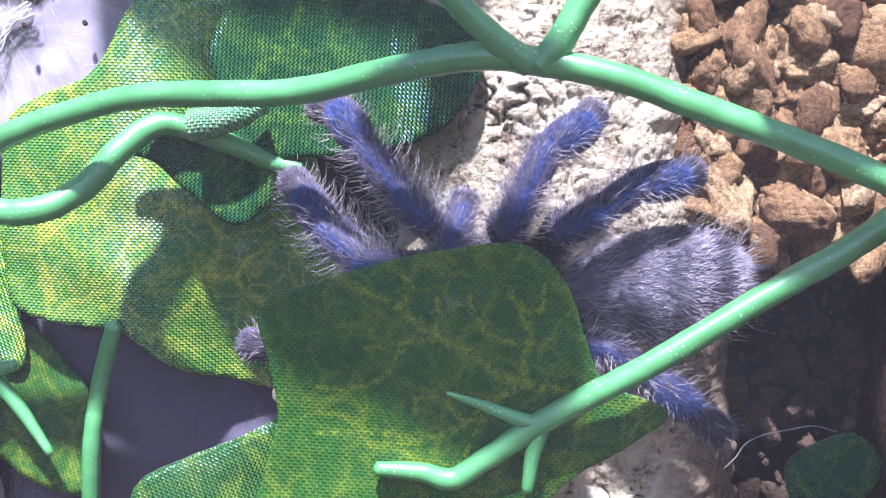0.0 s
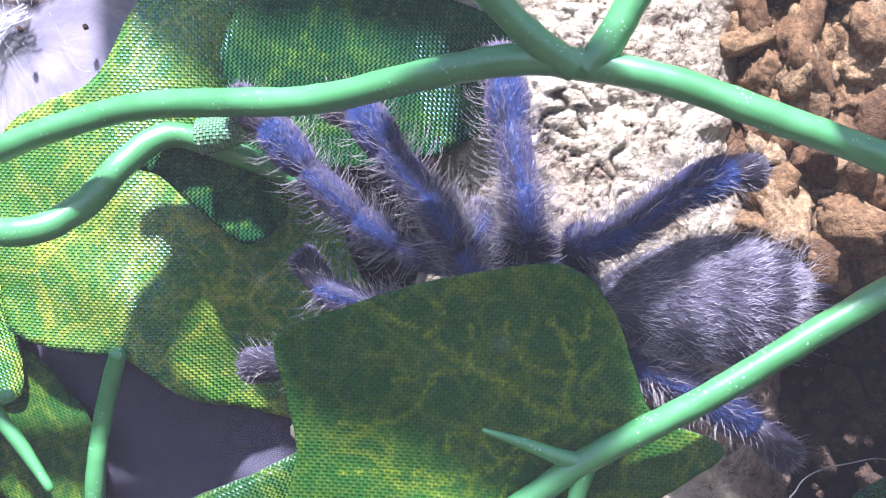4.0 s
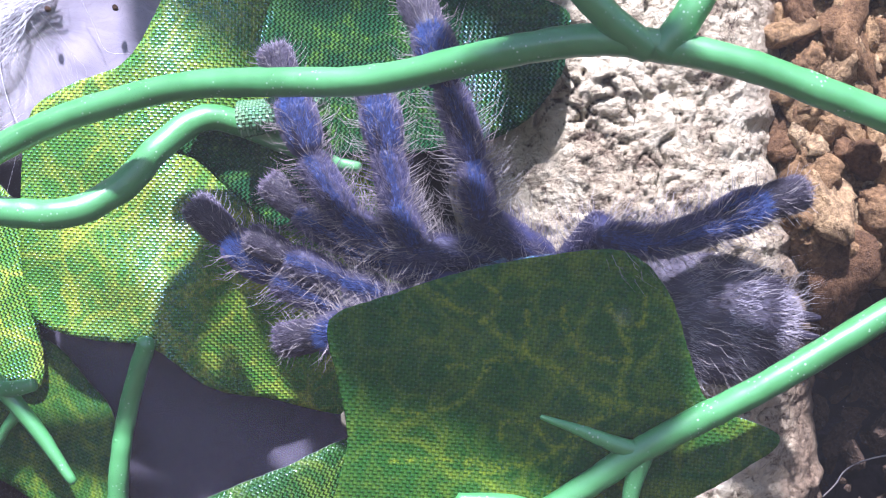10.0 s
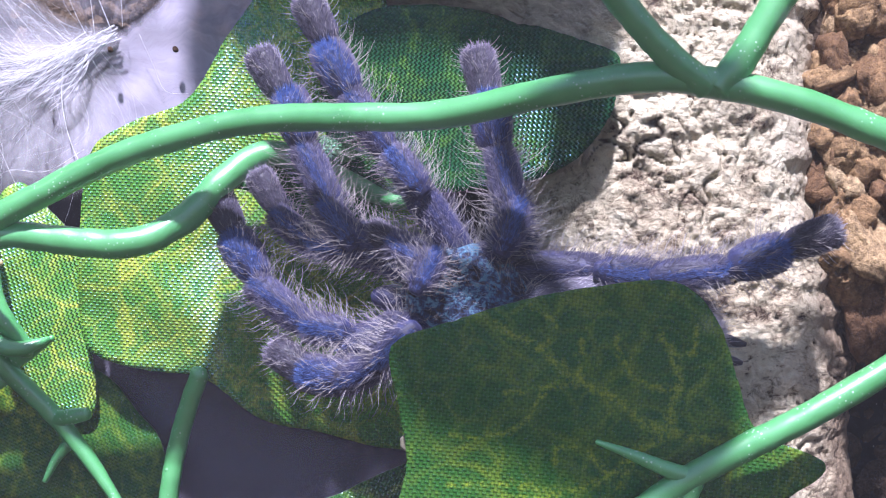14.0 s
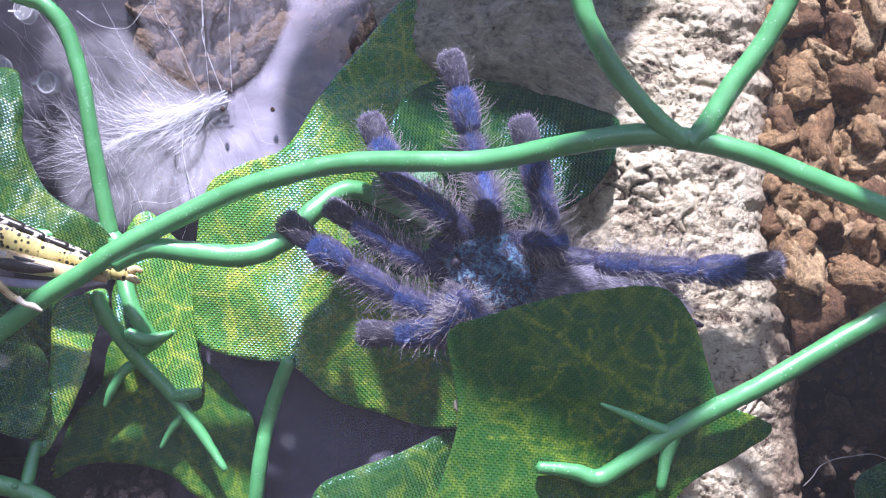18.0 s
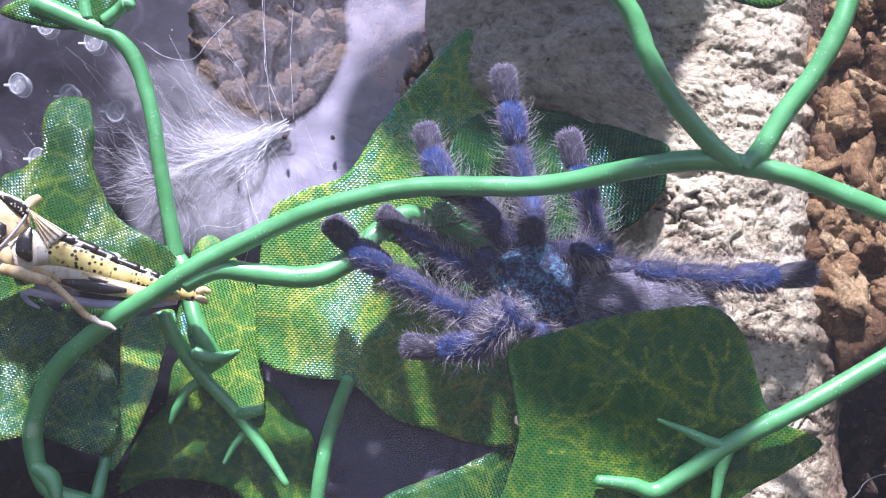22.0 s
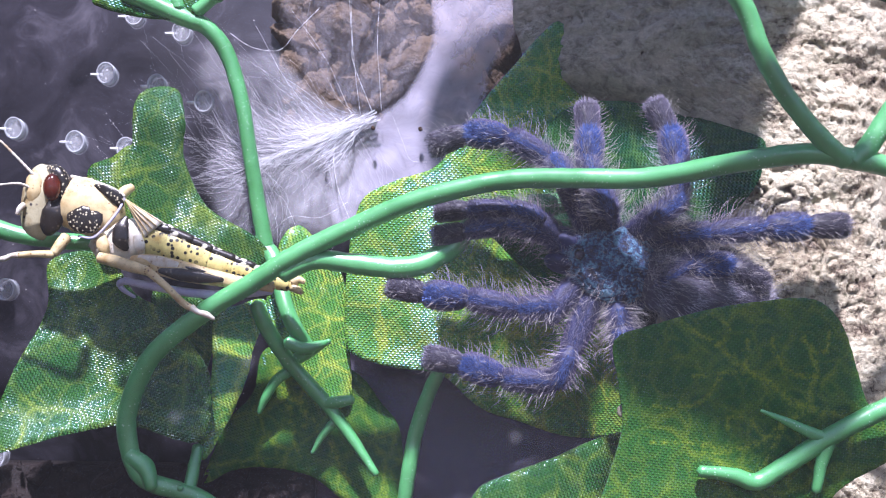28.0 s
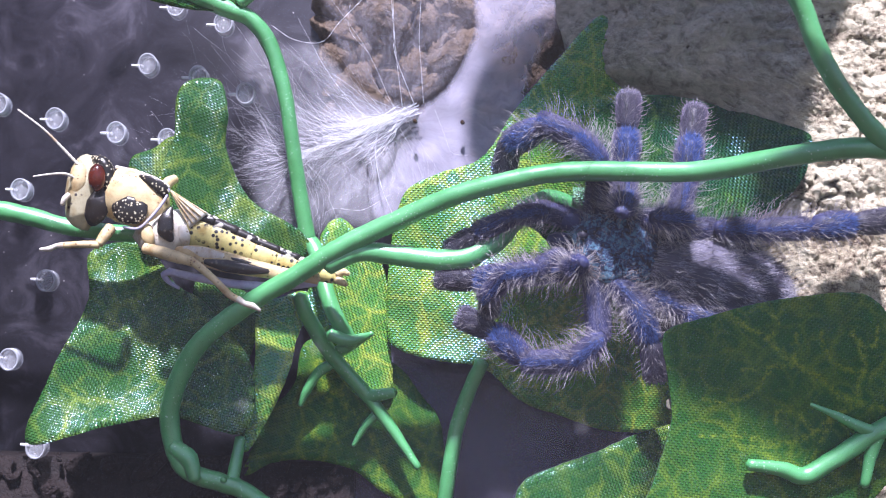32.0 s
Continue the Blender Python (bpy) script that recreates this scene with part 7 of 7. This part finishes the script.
    limb_step("right_three", 19.0, (-12.3, 54.5, 14.4), (-10.6, 52.9, 8.8), (-9.1, 52.8, 2.4), (-8.7, 52.7, -1.2))
    limb_step("right_four", 19.0, (21.1, 52.3, -3.0), (13.6, 50.9, -4.5), (5.2, 51.0, -4.6), (-1.7, 51.8, -3.6), (-6.6, 52.4, -3.0))
    limb_step("left_one", 19.0, (-43.0, 57.7, 2.3), (-38.1, 56.3, -1.5), (-32.2, 55.6, -5.0), (-26.4, 54.9, -8.6), (-22.1, 54.3, -10.3))
    limb_step("left_two", 19.0, (-32.1, 57.0, -13.0), (-26.3, 54.9, -12.9), (-21.3, 54.3, -12.1))
    limb_step("left_three", 19.0, (-12.6, 54.6, -20.1), (-14.2, 53.4, -14.8))
    limb_step("left_four", 19.0, (0.7, 53.0, -16.0), (-6.5, 52.4, -13.2))
    limb_step("palp_right", 19.0, (-36.2, 57.5, 3.9), (-31.6, 55.5, 0.4), (-26.5, 54.9, -2.8), (-22.1, 54.4, -4.9))
    limb_step("palp_left", 19.0, (-20.6, 55.6, -7.0), (-19.9, 54.1, -9.2), (-18.5, 53.9, -10.6))
    body_step(21.0, (-15.7, 55.4, -4.9), (2.6, 53.9, -9.6))
    limb_step("right_one", 21.0, (-30.5, 56.8, 15.2), (-29.4, 55.2, 10.9), (-27.5, 55.0, 7.3), (-23.8, 54.6, 5.1))
    limb_step("right_two", 21.0, (-20.8, 55.6, 22.8), (-19.3, 54.0, 16.0), (-18.2, 53.9, 9.5), (-16.7, 53.7, 3.7))
    limb_step("right_three", 21.0, (-12.4, 54.6, 14.4), (-10.7, 52.9, 8.1), (-9.2, 52.8, 3.0), (-8.8, 52.7, -0.5))
    limb_step("right_four", 21.0, (21.0, 52.3, -2.7), (13.6, 50.9, -4.1), (5.1, 51.0, -4.6), (-1.8, 51.9, -3.3), (-7.1, 52.5, -2.7))
    limb_step("left_one", 21.0, (-42.7, 57.7, 2.7), (-38.2, 56.3, -1.6), (-32.3, 55.6, -5.2), (-26.5, 54.9, -8.3), (-22.2, 54.4, -10.4))
    limb_step("left_two", 21.0, (-32.6, 57.0, -13.1), (-27.1, 55.0, -13.4), (-21.4, 54.3, -12.2))
    limb_step("left_three", 21.0, (-12.7, 54.6, -20.3), (-14.3, 53.4, -14.9))
    limb_step("left_four", 21.0, (0.6, 53.0, -16.0), (-6.6, 52.4, -13.3))
    limb_step("palp_right", 21.0, (-36.0, 57.5, 4.2), (-31.7, 55.5, 0.7), (-26.6, 54.9, -2.2), (-22.3, 54.4, -4.3))
    limb_step("palp_left", 21.0, (-20.7, 55.6, -7.1), (-20.0, 54.1, -9.3), (-18.6, 53.9, -10.0))
    body_step(22.0, (-16.7, 55.5, -4.0), (2.1, 54.0, -9.0))
    limb_step("right_one", 22.0, (-31.8, 56.9, 16.4), (-30.6, 55.4, 12.2), (-28.7, 55.2, 8.2), (-24.9, 54.7, 6.0))
    limb_step("right_two", 22.0, (-21.6, 55.7, 24.3), (-20.1, 54.1, 17.5), (-19.0, 54.0, 10.5), (-17.4, 53.8, 4.6))
    limb_step("right_three", 22.0, (-12.9, 54.6, 15.6), (-11.2, 53.0, 9.2), (-9.7, 52.8, 3.8), (-9.4, 52.8, 0.1))
    limb_step("right_four", 22.0, (21.2, 52.3, -2.1), (13.6, 50.9, -3.6), (4.8, 51.0, -3.9), (-2.2, 51.9, -2.8), (-7.5, 52.6, -2.1))
    limb_step("left_one", 22.0, (-44.3, 57.7, 3.8), (-39.8, 56.3, -0.7), (-33.7, 55.8, -4.4), (-27.7, 55.0, -7.7), (-23.2, 54.5, -9.8))
    limb_step("left_two", 22.0, (-34.0, 57.2, -12.6), (-28.3, 55.1, -12.9), (-22.4, 54.4, -11.7))
    limb_step("left_three", 22.0, (-13.7, 54.7, -19.9), (-15.3, 53.5, -14.4))
    limb_step("left_four", 22.0, (0.1, 53.0, -15.6), (-7.4, 52.5, -12.8))
    limb_step("palp_right", 22.0, (-37.4, 57.6, 5.2), (-33.0, 55.7, 1.7), (-27.7, 55.0, -1.3), (-23.3, 54.5, -3.5))
    limb_step("palp_left", 22.0, (-21.7, 55.7, -6.4), (-21.0, 54.2, -8.7), (-19.5, 54.0, -9.4))
    body_step(23.0, (-16.9, 55.5, -3.5), (-2.9, 54.6, -7.1))
    limb_step("right_one", 23.0, (-30.7, 56.8, 16.0), (-29.8, 55.3, 12.1), (-28.9, 55.2, 6.8), (-24.5, 54.6, 4.6))
    limb_step("right_two", 23.0, (-21.0, 55.6, 22.6), (-19.1, 54.0, 17.4), (-17.2, 53.7, 10.6), (-15.0, 53.5, 4.6))
    limb_step("right_three", 23.0, (-11.5, 54.4, 13.8), (-9.9, 52.9, 9.1), (-8.8, 52.7, 2.4), (-9.2, 52.8, -1.3))
    limb_step("right_four", 23.0, (21.4, 52.3, -3.3), (12.4, 50.9, -3.7), (4.4, 51.1, -3.4), (-2.0, 51.9, -2.4), (-7.0, 52.5, -2.0))
    limb_step("left_one", 23.0, (-43.2, 57.7, 2.4), (-38.6, 56.3, -1.5), (-33.4, 55.7, -3.7), (-26.7, 54.9, -5.9), (-22.3, 54.4, -7.3))
    limb_step("left_two", 23.0, (-41.1, 57.7, -17.2), (-34.7, 55.9, -17.5), (-28.1, 55.1, -15.5), (-23.7, 54.5, -11.8), (-20.0, 54.1, -8.8))
    limb_step("left_three", 23.0, (-14.0, 54.8, -19.4), (-15.7, 53.6, -13.9))
    limb_step("left_four", 23.0, (-0.3, 53.1, -15.2), (-7.7, 52.6, -12.3))
    limb_step("palp_right", 23.0, (-36.5, 57.5, 4.3), (-33.4, 55.7, 2.3), (-28.2, 55.1, 0.1), (-23.8, 54.6, -2.1))
    limb_step("palp_left", 23.0, (-21.4, 55.7, -10.3), (-20.4, 54.1, -8.8), (-18.6, 53.9, -8.0))
    body_step(24.0, (-17.7, 55.6, -2.8), (-2.8, 54.6, -6.7))
    limb_step("right_one", 24.0, (-38.8, 57.7, 14.1), (-33.7, 55.8, 13.2), (-29.2, 55.2, 11.3), (-24.7, 54.7, 8.3))
    limb_step("right_two", 24.0, (-20.9, 55.6, 22.6), (-18.8, 53.9, 16.6), (-17.7, 53.8, 10.6), (-15.8, 53.6, 5.3))
    limb_step("right_three", 24.0, (-11.9, 54.5, 13.0), (-10.0, 52.9, 7.6), (-9.2, 52.8, 1.7), (-10.7, 52.9, -2.1))
    limb_step("right_four", 24.0, (21.1, 52.3, -3.0), (13.2, 50.9, -2.1), (5.1, 51.0, -2.3), (-1.3, 51.8, -2.0), (-7.0, 52.5, -2.0))
    limb_step("left_one", 24.0, (-43.2, 57.7, 1.8), (-38.7, 56.3, -0.9), (-34.2, 55.8, -2.3), (-28.2, 55.1, -4.5), (-23.8, 54.6, -6.7))
    limb_step("left_two", 24.0, (-49.8, 57.7, -10.5), (-42.3, 56.3, -11.5), (-35.6, 56.0, -12.9), (-30.3, 55.4, -13.5), (-25.2, 54.7, -12.7))
    limb_step("left_three", 24.0, (-14.7, 54.8, -18.8), (-16.4, 53.6, -13.2))
    limb_step("left_four", 24.0, (-0.9, 53.1, -14.5), (-8.4, 52.7, -11.6))
    limb_step("palp_right", 24.0, (-38.4, 57.7, 4.2), (-34.3, 55.8, 2.2), (-28.3, 55.1, -0.8), (-23.8, 54.6, -2.2))
    limb_step("palp_left", 24.0, (-24.3, 56.0, -10.4), (-23.0, 54.5, -9.3), (-20.8, 54.2, -8.1))
    body_step(25.0, (-17.2, 55.5, -4.1), (-3.1, 54.6, -6.5))
    limb_step("right_one", 25.0, (-45.1, 57.7, 14.3), (-39.6, 56.3, 14.5), (-32.8, 55.7, 13.0), (-26.8, 54.9, 10.8))
    limb_step("right_two", 25.0, (-28.8, 56.6, 28.3), (-25.1, 54.7, 23.0), (-21.7, 54.3, 16.8), (-18.7, 53.9, 11.6), (-17.9, 53.8, 5.5))
    limb_step("right_three", 25.0, (-12.9, 54.6, 13.7), (-10.6, 52.9, 7.1), (-10.6, 52.9, 1.1), (-11.3, 53.0, -2.6))
    limb_step("right_four", 25.0, (19.4, 52.3, 0.7), (11.1, 50.9, -0.1), (3.1, 51.3, -1.3), (-3.3, 52.0, -2.1), (-7.6, 52.6, -1.8))
    limb_step("left_one", 25.0, (-43.4, 57.7, 2.2), (-38.6, 56.3, 0.1), (-33.4, 55.7, -2.1), (-27.4, 55.0, -4.3), (-22.9, 54.5, -5.0))
    limb_step("left_two", 25.0, (-42.4, 57.7, -4.1), (-39.3, 56.3, -8.2), (-33.2, 55.7, -11.9), (-27.3, 55.0, -11.0), (-22.9, 54.4, -9.4))
    limb_step("left_three", 25.0, (-14.2, 54.8, -20.1), (-15.9, 53.6, -14.5))
    limb_step("left_four", 25.0, (-0.5, 53.1, -15.7), (-8.0, 52.6, -12.9))
    limb_step("palp_right", 25.0, (-41.8, 57.7, 5.1), (-36.4, 56.1, 3.9), (-31.2, 55.5, 2.4), (-25.2, 54.7, 0.2))
    limb_step("palp_left", 25.0, (-45.8, 57.7, -0.3), (-41.6, 56.3, -2.2), (-34.8, 55.9, -3.6), (-26.6, 54.9, -5.8))
    body_step(27.5, (-18.5, 55.7, -3.7), (-6.6, 55.0, -6.2))
    limb_step("right_one", 27.5, (-43.3, 57.7, 12.4), (-38.0, 56.3, 14.6), (-32.0, 55.6, 13.5), (-27.4, 55.0, 10.1))
    limb_step("right_two", 27.5, (-22.9, 55.8, 17.5), (-22.5, 54.4, 13.9), (-22.2, 54.4, 9.3), (-20.7, 54.2, 5.6))
    limb_step("right_three", 27.5, (-13.9, 54.7, 18.3), (-12.0, 53.1, 14.2), (-11.6, 53.1, 9.7), (-11.9, 53.1, 4.9), (-14.5, 53.4, 2.6))
    limb_step("right_four", 27.5, (9.9, 52.3, 2.2), (2.8, 51.3, 1.6), (-3.6, 52.1, 1.2), (-8.7, 52.7, 0.8), (-13.0, 53.2, 0.4))
    limb_step("left_one", 27.5, (-47.5, 57.7, -5.6), (-42.2, 56.3, -6.7), (-36.2, 56.1, -7.4), (-29.8, 55.3, -8.8), (-24.7, 54.7, -8.3))
    limb_step("left_two", 27.5, (-45.1, 57.7, -14.7), (-39.4, 56.3, -16.0), (-32.0, 55.6, -18.1), (-26.0, 54.8, -18.0), (-23.9, 54.6, -12.8))
    limb_step("left_three", 27.5, (-15.6, 54.9, -19.7), (-17.3, 53.8, -14.1))
    limb_step("left_four", 27.5, (-0.0, 53.0, -5.4), (-4.3, 52.2, -3.2), (-9.4, 52.8, -2.9))
    limb_step("palp_right", 27.5, (-41.6, 57.7, 1.0), (-35.9, 56.0, 2.1), (-29.2, 55.2, 2.5), (-24.0, 54.6, -0.1))
    limb_step("palp_left", 27.5, (-42.4, 57.7, 4.0), (-37.5, 56.2, 4.3), (-32.2, 55.6, 4.2), (-26.3, 54.9, 2.5))
    body_step(28.0, (-19.3, 55.8, -2.8), (-7.7, 55.2, -5.7))
    limb_step("right_one", 28.0, (-43.8, 57.7, 12.9), (-38.1, 56.3, 15.1), (-32.1, 55.6, 14.0), (-27.5, 55.0, 10.6))
    limb_step("right_two", 28.0, (-23.3, 55.9, 18.4), (-23.1, 54.5, 14.4), (-23.1, 54.5, 9.8), (-21.6, 54.3, 6.1))
    limb_step("right_three", 28.0, (-14.4, 54.8, 18.8), (-12.4, 53.2, 14.4), (-11.7, 53.1, 9.9), (-12.0, 53.1, 5.4), (-14.9, 53.5, 3.1))
    limb_step("right_four", 28.0, (10.6, 52.3, 2.8), (3.2, 51.2, 2.5), (-3.3, 52.0, 2.1), (-9.1, 52.7, 1.3), (-13.4, 53.3, 0.9))
    limb_step("left_one", 28.0, (-49.1, 57.7, -6.0), (-43.0, 56.3, -7.4), (-37.0, 56.2, -7.7), (-30.3, 55.4, -9.1), (-25.1, 54.7, -8.2))
    limb_step("left_two", 28.0, (-44.0, 57.7, -15.5), (-38.4, 56.3, -16.4), (-31.6, 55.5, -18.8), (-25.7, 54.8, -18.7), (-24.3, 54.6, -12.7))
    limb_step("left_three", 28.0, (-16.3, 55.0, -18.9), (-18.1, 53.9, -13.3))
    limb_step("left_four", 28.0, (0.0, 53.0, -5.2), (-4.7, 52.2, -2.7), (-9.8, 52.8, -2.8))
    limb_step("palp_right", 28.0, (-43.2, 57.7, 0.6), (-36.4, 56.1, 2.1), (-28.9, 55.2, 3.0), (-24.5, 54.6, 0.0))
    limb_step("palp_left", 28.0, (-43.2, 57.7, 4.0), (-37.2, 56.2, 4.4), (-32.0, 55.6, 4.5), (-26.7, 54.9, 3.0))
    body_step(29.0, (-20.2, 55.9, -2.0), (-8.2, 55.2, -5.6))
    limb_step("right_one", 29.0, (-45.7, 57.7, 8.4), (-42.0, 56.3, 12.5), (-36.7, 56.1, 14.5), (-31.4, 55.5, 13.3), (-26.9, 54.9, 10.3))
    limb_step("right_two", 29.0, (-23.1, 55.9, 18.6), (-23.2, 54.5, 14.1), (-22.8, 54.4, 9.6), (-21.7, 54.3, 5.8))
    limb_step("right_three", 29.0, (-15.2, 54.9, 18.2), (-14.3, 53.4, 13.3), (-13.6, 53.3, 8.1), (-15.0, 53.5, 3.5))
    limb_step("right_four", 29.0, (10.5, 52.3, 3.8), (3.1, 51.3, 2.5), (-4.1, 52.1, 2.5), (-9.9, 52.9, 1.3), (-13.6, 53.3, 0.6))
    limb_step("left_one", 29.0, (-49.3, 57.7, -5.1), (-42.4, 56.3, -7.6), (-35.7, 56.0, -7.9), (-29.7, 55.3, -7.8), (-24.5, 54.6, -7.8))
    limb_step("left_two", 29.0, (-42.0, 57.7, -23.7), (-38.5, 56.3, -21.1), (-31.8, 55.5, -19.1), (-25.9, 54.8, -17.5), (-22.3, 54.4, -13.7))
    limb_step("left_three", 29.0, (-17.3, 55.2, -18.1), (-19.0, 54.0, -12.5))
    limb_step("left_four", 29.0, (-0.5, 53.1, -3.7), (-5.6, 52.3, -1.6), (-11.4, 53.0, -1.7))
    limb_step("palp_right", 29.0, (-49.1, 57.7, 2.6), (-41.8, 56.3, 2.2), (-35.0, 55.9, 1.9), (-26.8, 54.9, -0.3))
    limb_step("palp_left", 29.0, (-35.8, 57.4, 10.5), (-33.6, 55.8, 5.7), (-29.1, 55.2, 5.0), (-25.4, 54.7, 2.7))
    body_step(30.0, (-23.7, 56.3, -1.1), (-10.6, 55.5, -5.1))
    limb_step("right_one", 30.0, (-42.8, 57.7, 11.3), (-39.1, 56.3, 14.2), (-34.6, 55.9, 15.0), (-29.3, 55.2, 11.6))
    limb_step("right_two", 30.0, (-23.4, 55.9, 19.1), (-23.8, 54.6, 14.6), (-24.1, 54.6, 10.1), (-23.3, 54.5, 6.3))
    limb_step("right_three", 30.0, (-15.0, 54.9, 17.5), (-15.6, 53.6, 13.1), (-15.2, 53.5, 7.8), (-16.7, 53.7, 3.3))
    limb_step("right_four", 30.0, (10.5, 52.3, 3.4), (3.6, 51.2, 3.9), (-4.3, 52.2, 3.4), (-10.1, 52.9, 2.3), (-14.5, 53.4, 1.1))
    limb_step("left_one", 30.0, (-49.1, 57.7, -5.5), (-42.6, 56.3, -6.0), (-35.8, 56.0, -5.5), (-29.9, 55.3, -4.7), (-25.4, 54.8, -4.3))
    limb_step("left_two", 30.0, (-49.1, 57.7, -18.0), (-42.4, 56.3, -17.2), (-35.6, 56.0, -17.5), (-29.7, 55.3, -16.3), (-26.8, 54.9, -11.7))
    limb_step("left_three", 30.0, (-19.6, 55.4, -16.1), (-20.6, 54.2, -11.6), (-21.7, 54.3, -7.9))
    limb_step("left_four", 30.0, (-6.8, 53.9, -12.9), (-14.4, 53.4, -10.1))
    limb_step("palp_right", 30.0, (-60.9, 57.7, 0.2), (-53.3, 56.3, 2.5), (-45.0, 56.3, 3.8), (-36.7, 56.1, 3.5), (-30.7, 55.4, 4.7))
    limb_step("palp_left", 30.0, (-36.5, 57.5, -0.1), (-32.9, 55.7, -1.3), (-29.2, 55.2, -0.5))
    body_step(31.0, (-24.7, 56.5, -0.7), (-11.9, 55.7, -5.0))
    limb_step("right_one", 31.0, (-40.8, 57.7, 9.7), (-39.4, 56.3, 12.6), (-35.7, 56.0, 15.0), (-31.2, 55.5, 12.7), (-27.4, 55.0, 9.7))
    limb_step("right_two", 31.0, (-23.5, 55.9, 19.5), (-23.7, 54.5, 14.3), (-24.0, 54.6, 9.0), (-24.4, 54.6, 5.2))
    limb_step("right_three", 31.0, (-15.2, 54.9, 18.1), (-16.0, 53.6, 13.6), (-15.9, 53.6, 9.1), (-17.7, 53.8, 3.1))
    limb_step("right_four", 31.0, (10.5, 52.3, 2.9), (2.6, 51.3, 3.4), (-5.3, 52.3, 3.2), (-11.8, 53.1, 2.8), (-16.2, 53.6, 2.3))
    limb_step("left_one", 31.0, (-49.0, 57.7, -5.8), (-42.1, 56.3, -5.7), (-35.3, 56.0, -4.4), (-28.7, 55.2, -3.5))
    limb_step("left_two", 31.0, (-43.5, 57.7, -11.6), (-38.9, 56.3, -13.1), (-34.4, 55.9, -16.0), (-27.0, 55.0, -14.3), (-26.4, 54.9, -10.6))
    limb_step("left_three", 31.0, (-19.8, 55.5, -17.2), (-21.2, 54.2, -12.7), (-23.5, 54.5, -7.5))
    limb_step("left_four", 31.0, (-7.7, 54.0, -12.4), (-15.4, 53.5, -9.6))
    limb_step("palp_right", 31.0, (-48.5, 57.7, -2.0), (-44.5, 56.3, 1.1), (-39.2, 56.3, 3.1), (-32.5, 55.6, 2.8), (-28.8, 55.2, 2.1))
    limb_step("palp_left", 31.0, (-44.9, 57.7, -11.4), (-44.7, 56.3, -8.0), (-41.3, 56.3, -5.7), (-35.4, 56.0, -4.0))
    body_step(32.0, (-25.1, 56.5, -1.5), (-11.1, 55.6, -5.8))
    limb_step("right_one", 32.0, (-40.4, 57.7, 8.5), (-39.8, 56.3, 11.8), (-35.3, 56.0, 14.5), (-30.8, 55.4, 12.3), (-27.7, 55.0, 8.9))
    limb_step("right_two", 32.0, (-23.8, 56.0, 19.1), (-24.1, 54.6, 13.5), (-24.4, 54.6, 8.2), (-24.7, 54.7, 4.4))
    limb_step("right_three", 32.0, (-15.1, 54.9, 17.2), (-16.0, 53.6, 12.8), (-16.7, 53.7, 7.5), (-18.1, 53.9, 2.2))
    limb_step("right_four", 32.0, (10.8, 52.3, 2.9), (2.9, 51.3, 1.8), (-5.0, 52.2, 1.0), (-12.2, 53.1, 0.8), (-16.6, 53.7, 1.5))
    limb_step("left_one", 32.0, (-48.8, 57.7, -5.9), (-42.4, 56.3, -6.5), (-35.7, 56.0, -5.2), (-28.3, 55.1, -3.9))
    limb_step("left_two", 32.0, (-45.7, 57.7, -11.1), (-40.8, 56.3, -13.2), (-36.9, 56.2, -16.9), (-31.0, 55.4, -16.7), (-26.7, 54.9, -12.9))
    limb_step("left_three", 32.0, (-19.7, 55.5, -18.7), (-20.8, 54.2, -13.5), (-23.1, 54.5, -8.3))
    limb_step("left_four", 32.0, (-8.1, 54.0, -13.2), (-15.7, 53.6, -10.4))
    limb_step("palp_right", 32.0, (-47.4, 57.7, -2.4), (-43.3, 56.3, 0.6), (-37.3, 56.2, 3.1), (-32.1, 55.6, 3.5))
    limb_step("palp_left", 32.0, (-41.9, 57.7, -10.6), (-42.0, 56.3, -8.0), (-40.2, 56.3, -5.7), (-35.7, 56.0, -4.8))
    rows = [(t, m) for t, m in sorted(BODY_AT.items())]
    walk(spider, rows)
    walk(ABDOMEN, [(t, BODY_AT[t].inverted() @ m) for t, m in sorted(ABD_AT.items())])
    for name, steps in LIMB_AT.items():
        for i, (ob, length) in enumerate(APPENDAGES[name]):
            rows, z = [], Vector((0, -1, 0))
            for t, j in sorted(steps.items()):
                ahead = j[i] - j[i + 1]
                ahead.y *= 0.5
                ref = Vector((0, -1, 0)) if abs(ahead.normalized().y) < 0.8 else z
                m = frame_pose(j[i + 1] + ahead.normalized() * (ahead.length - length * MM) * (0.9 if i == 0 else 0.5), ahead, ref)
                z = m.to_3x3().col[2].copy()
                rows.append((t, BODY_AT[t].inverted() @ m))
            walk(ob, rows)


motions()
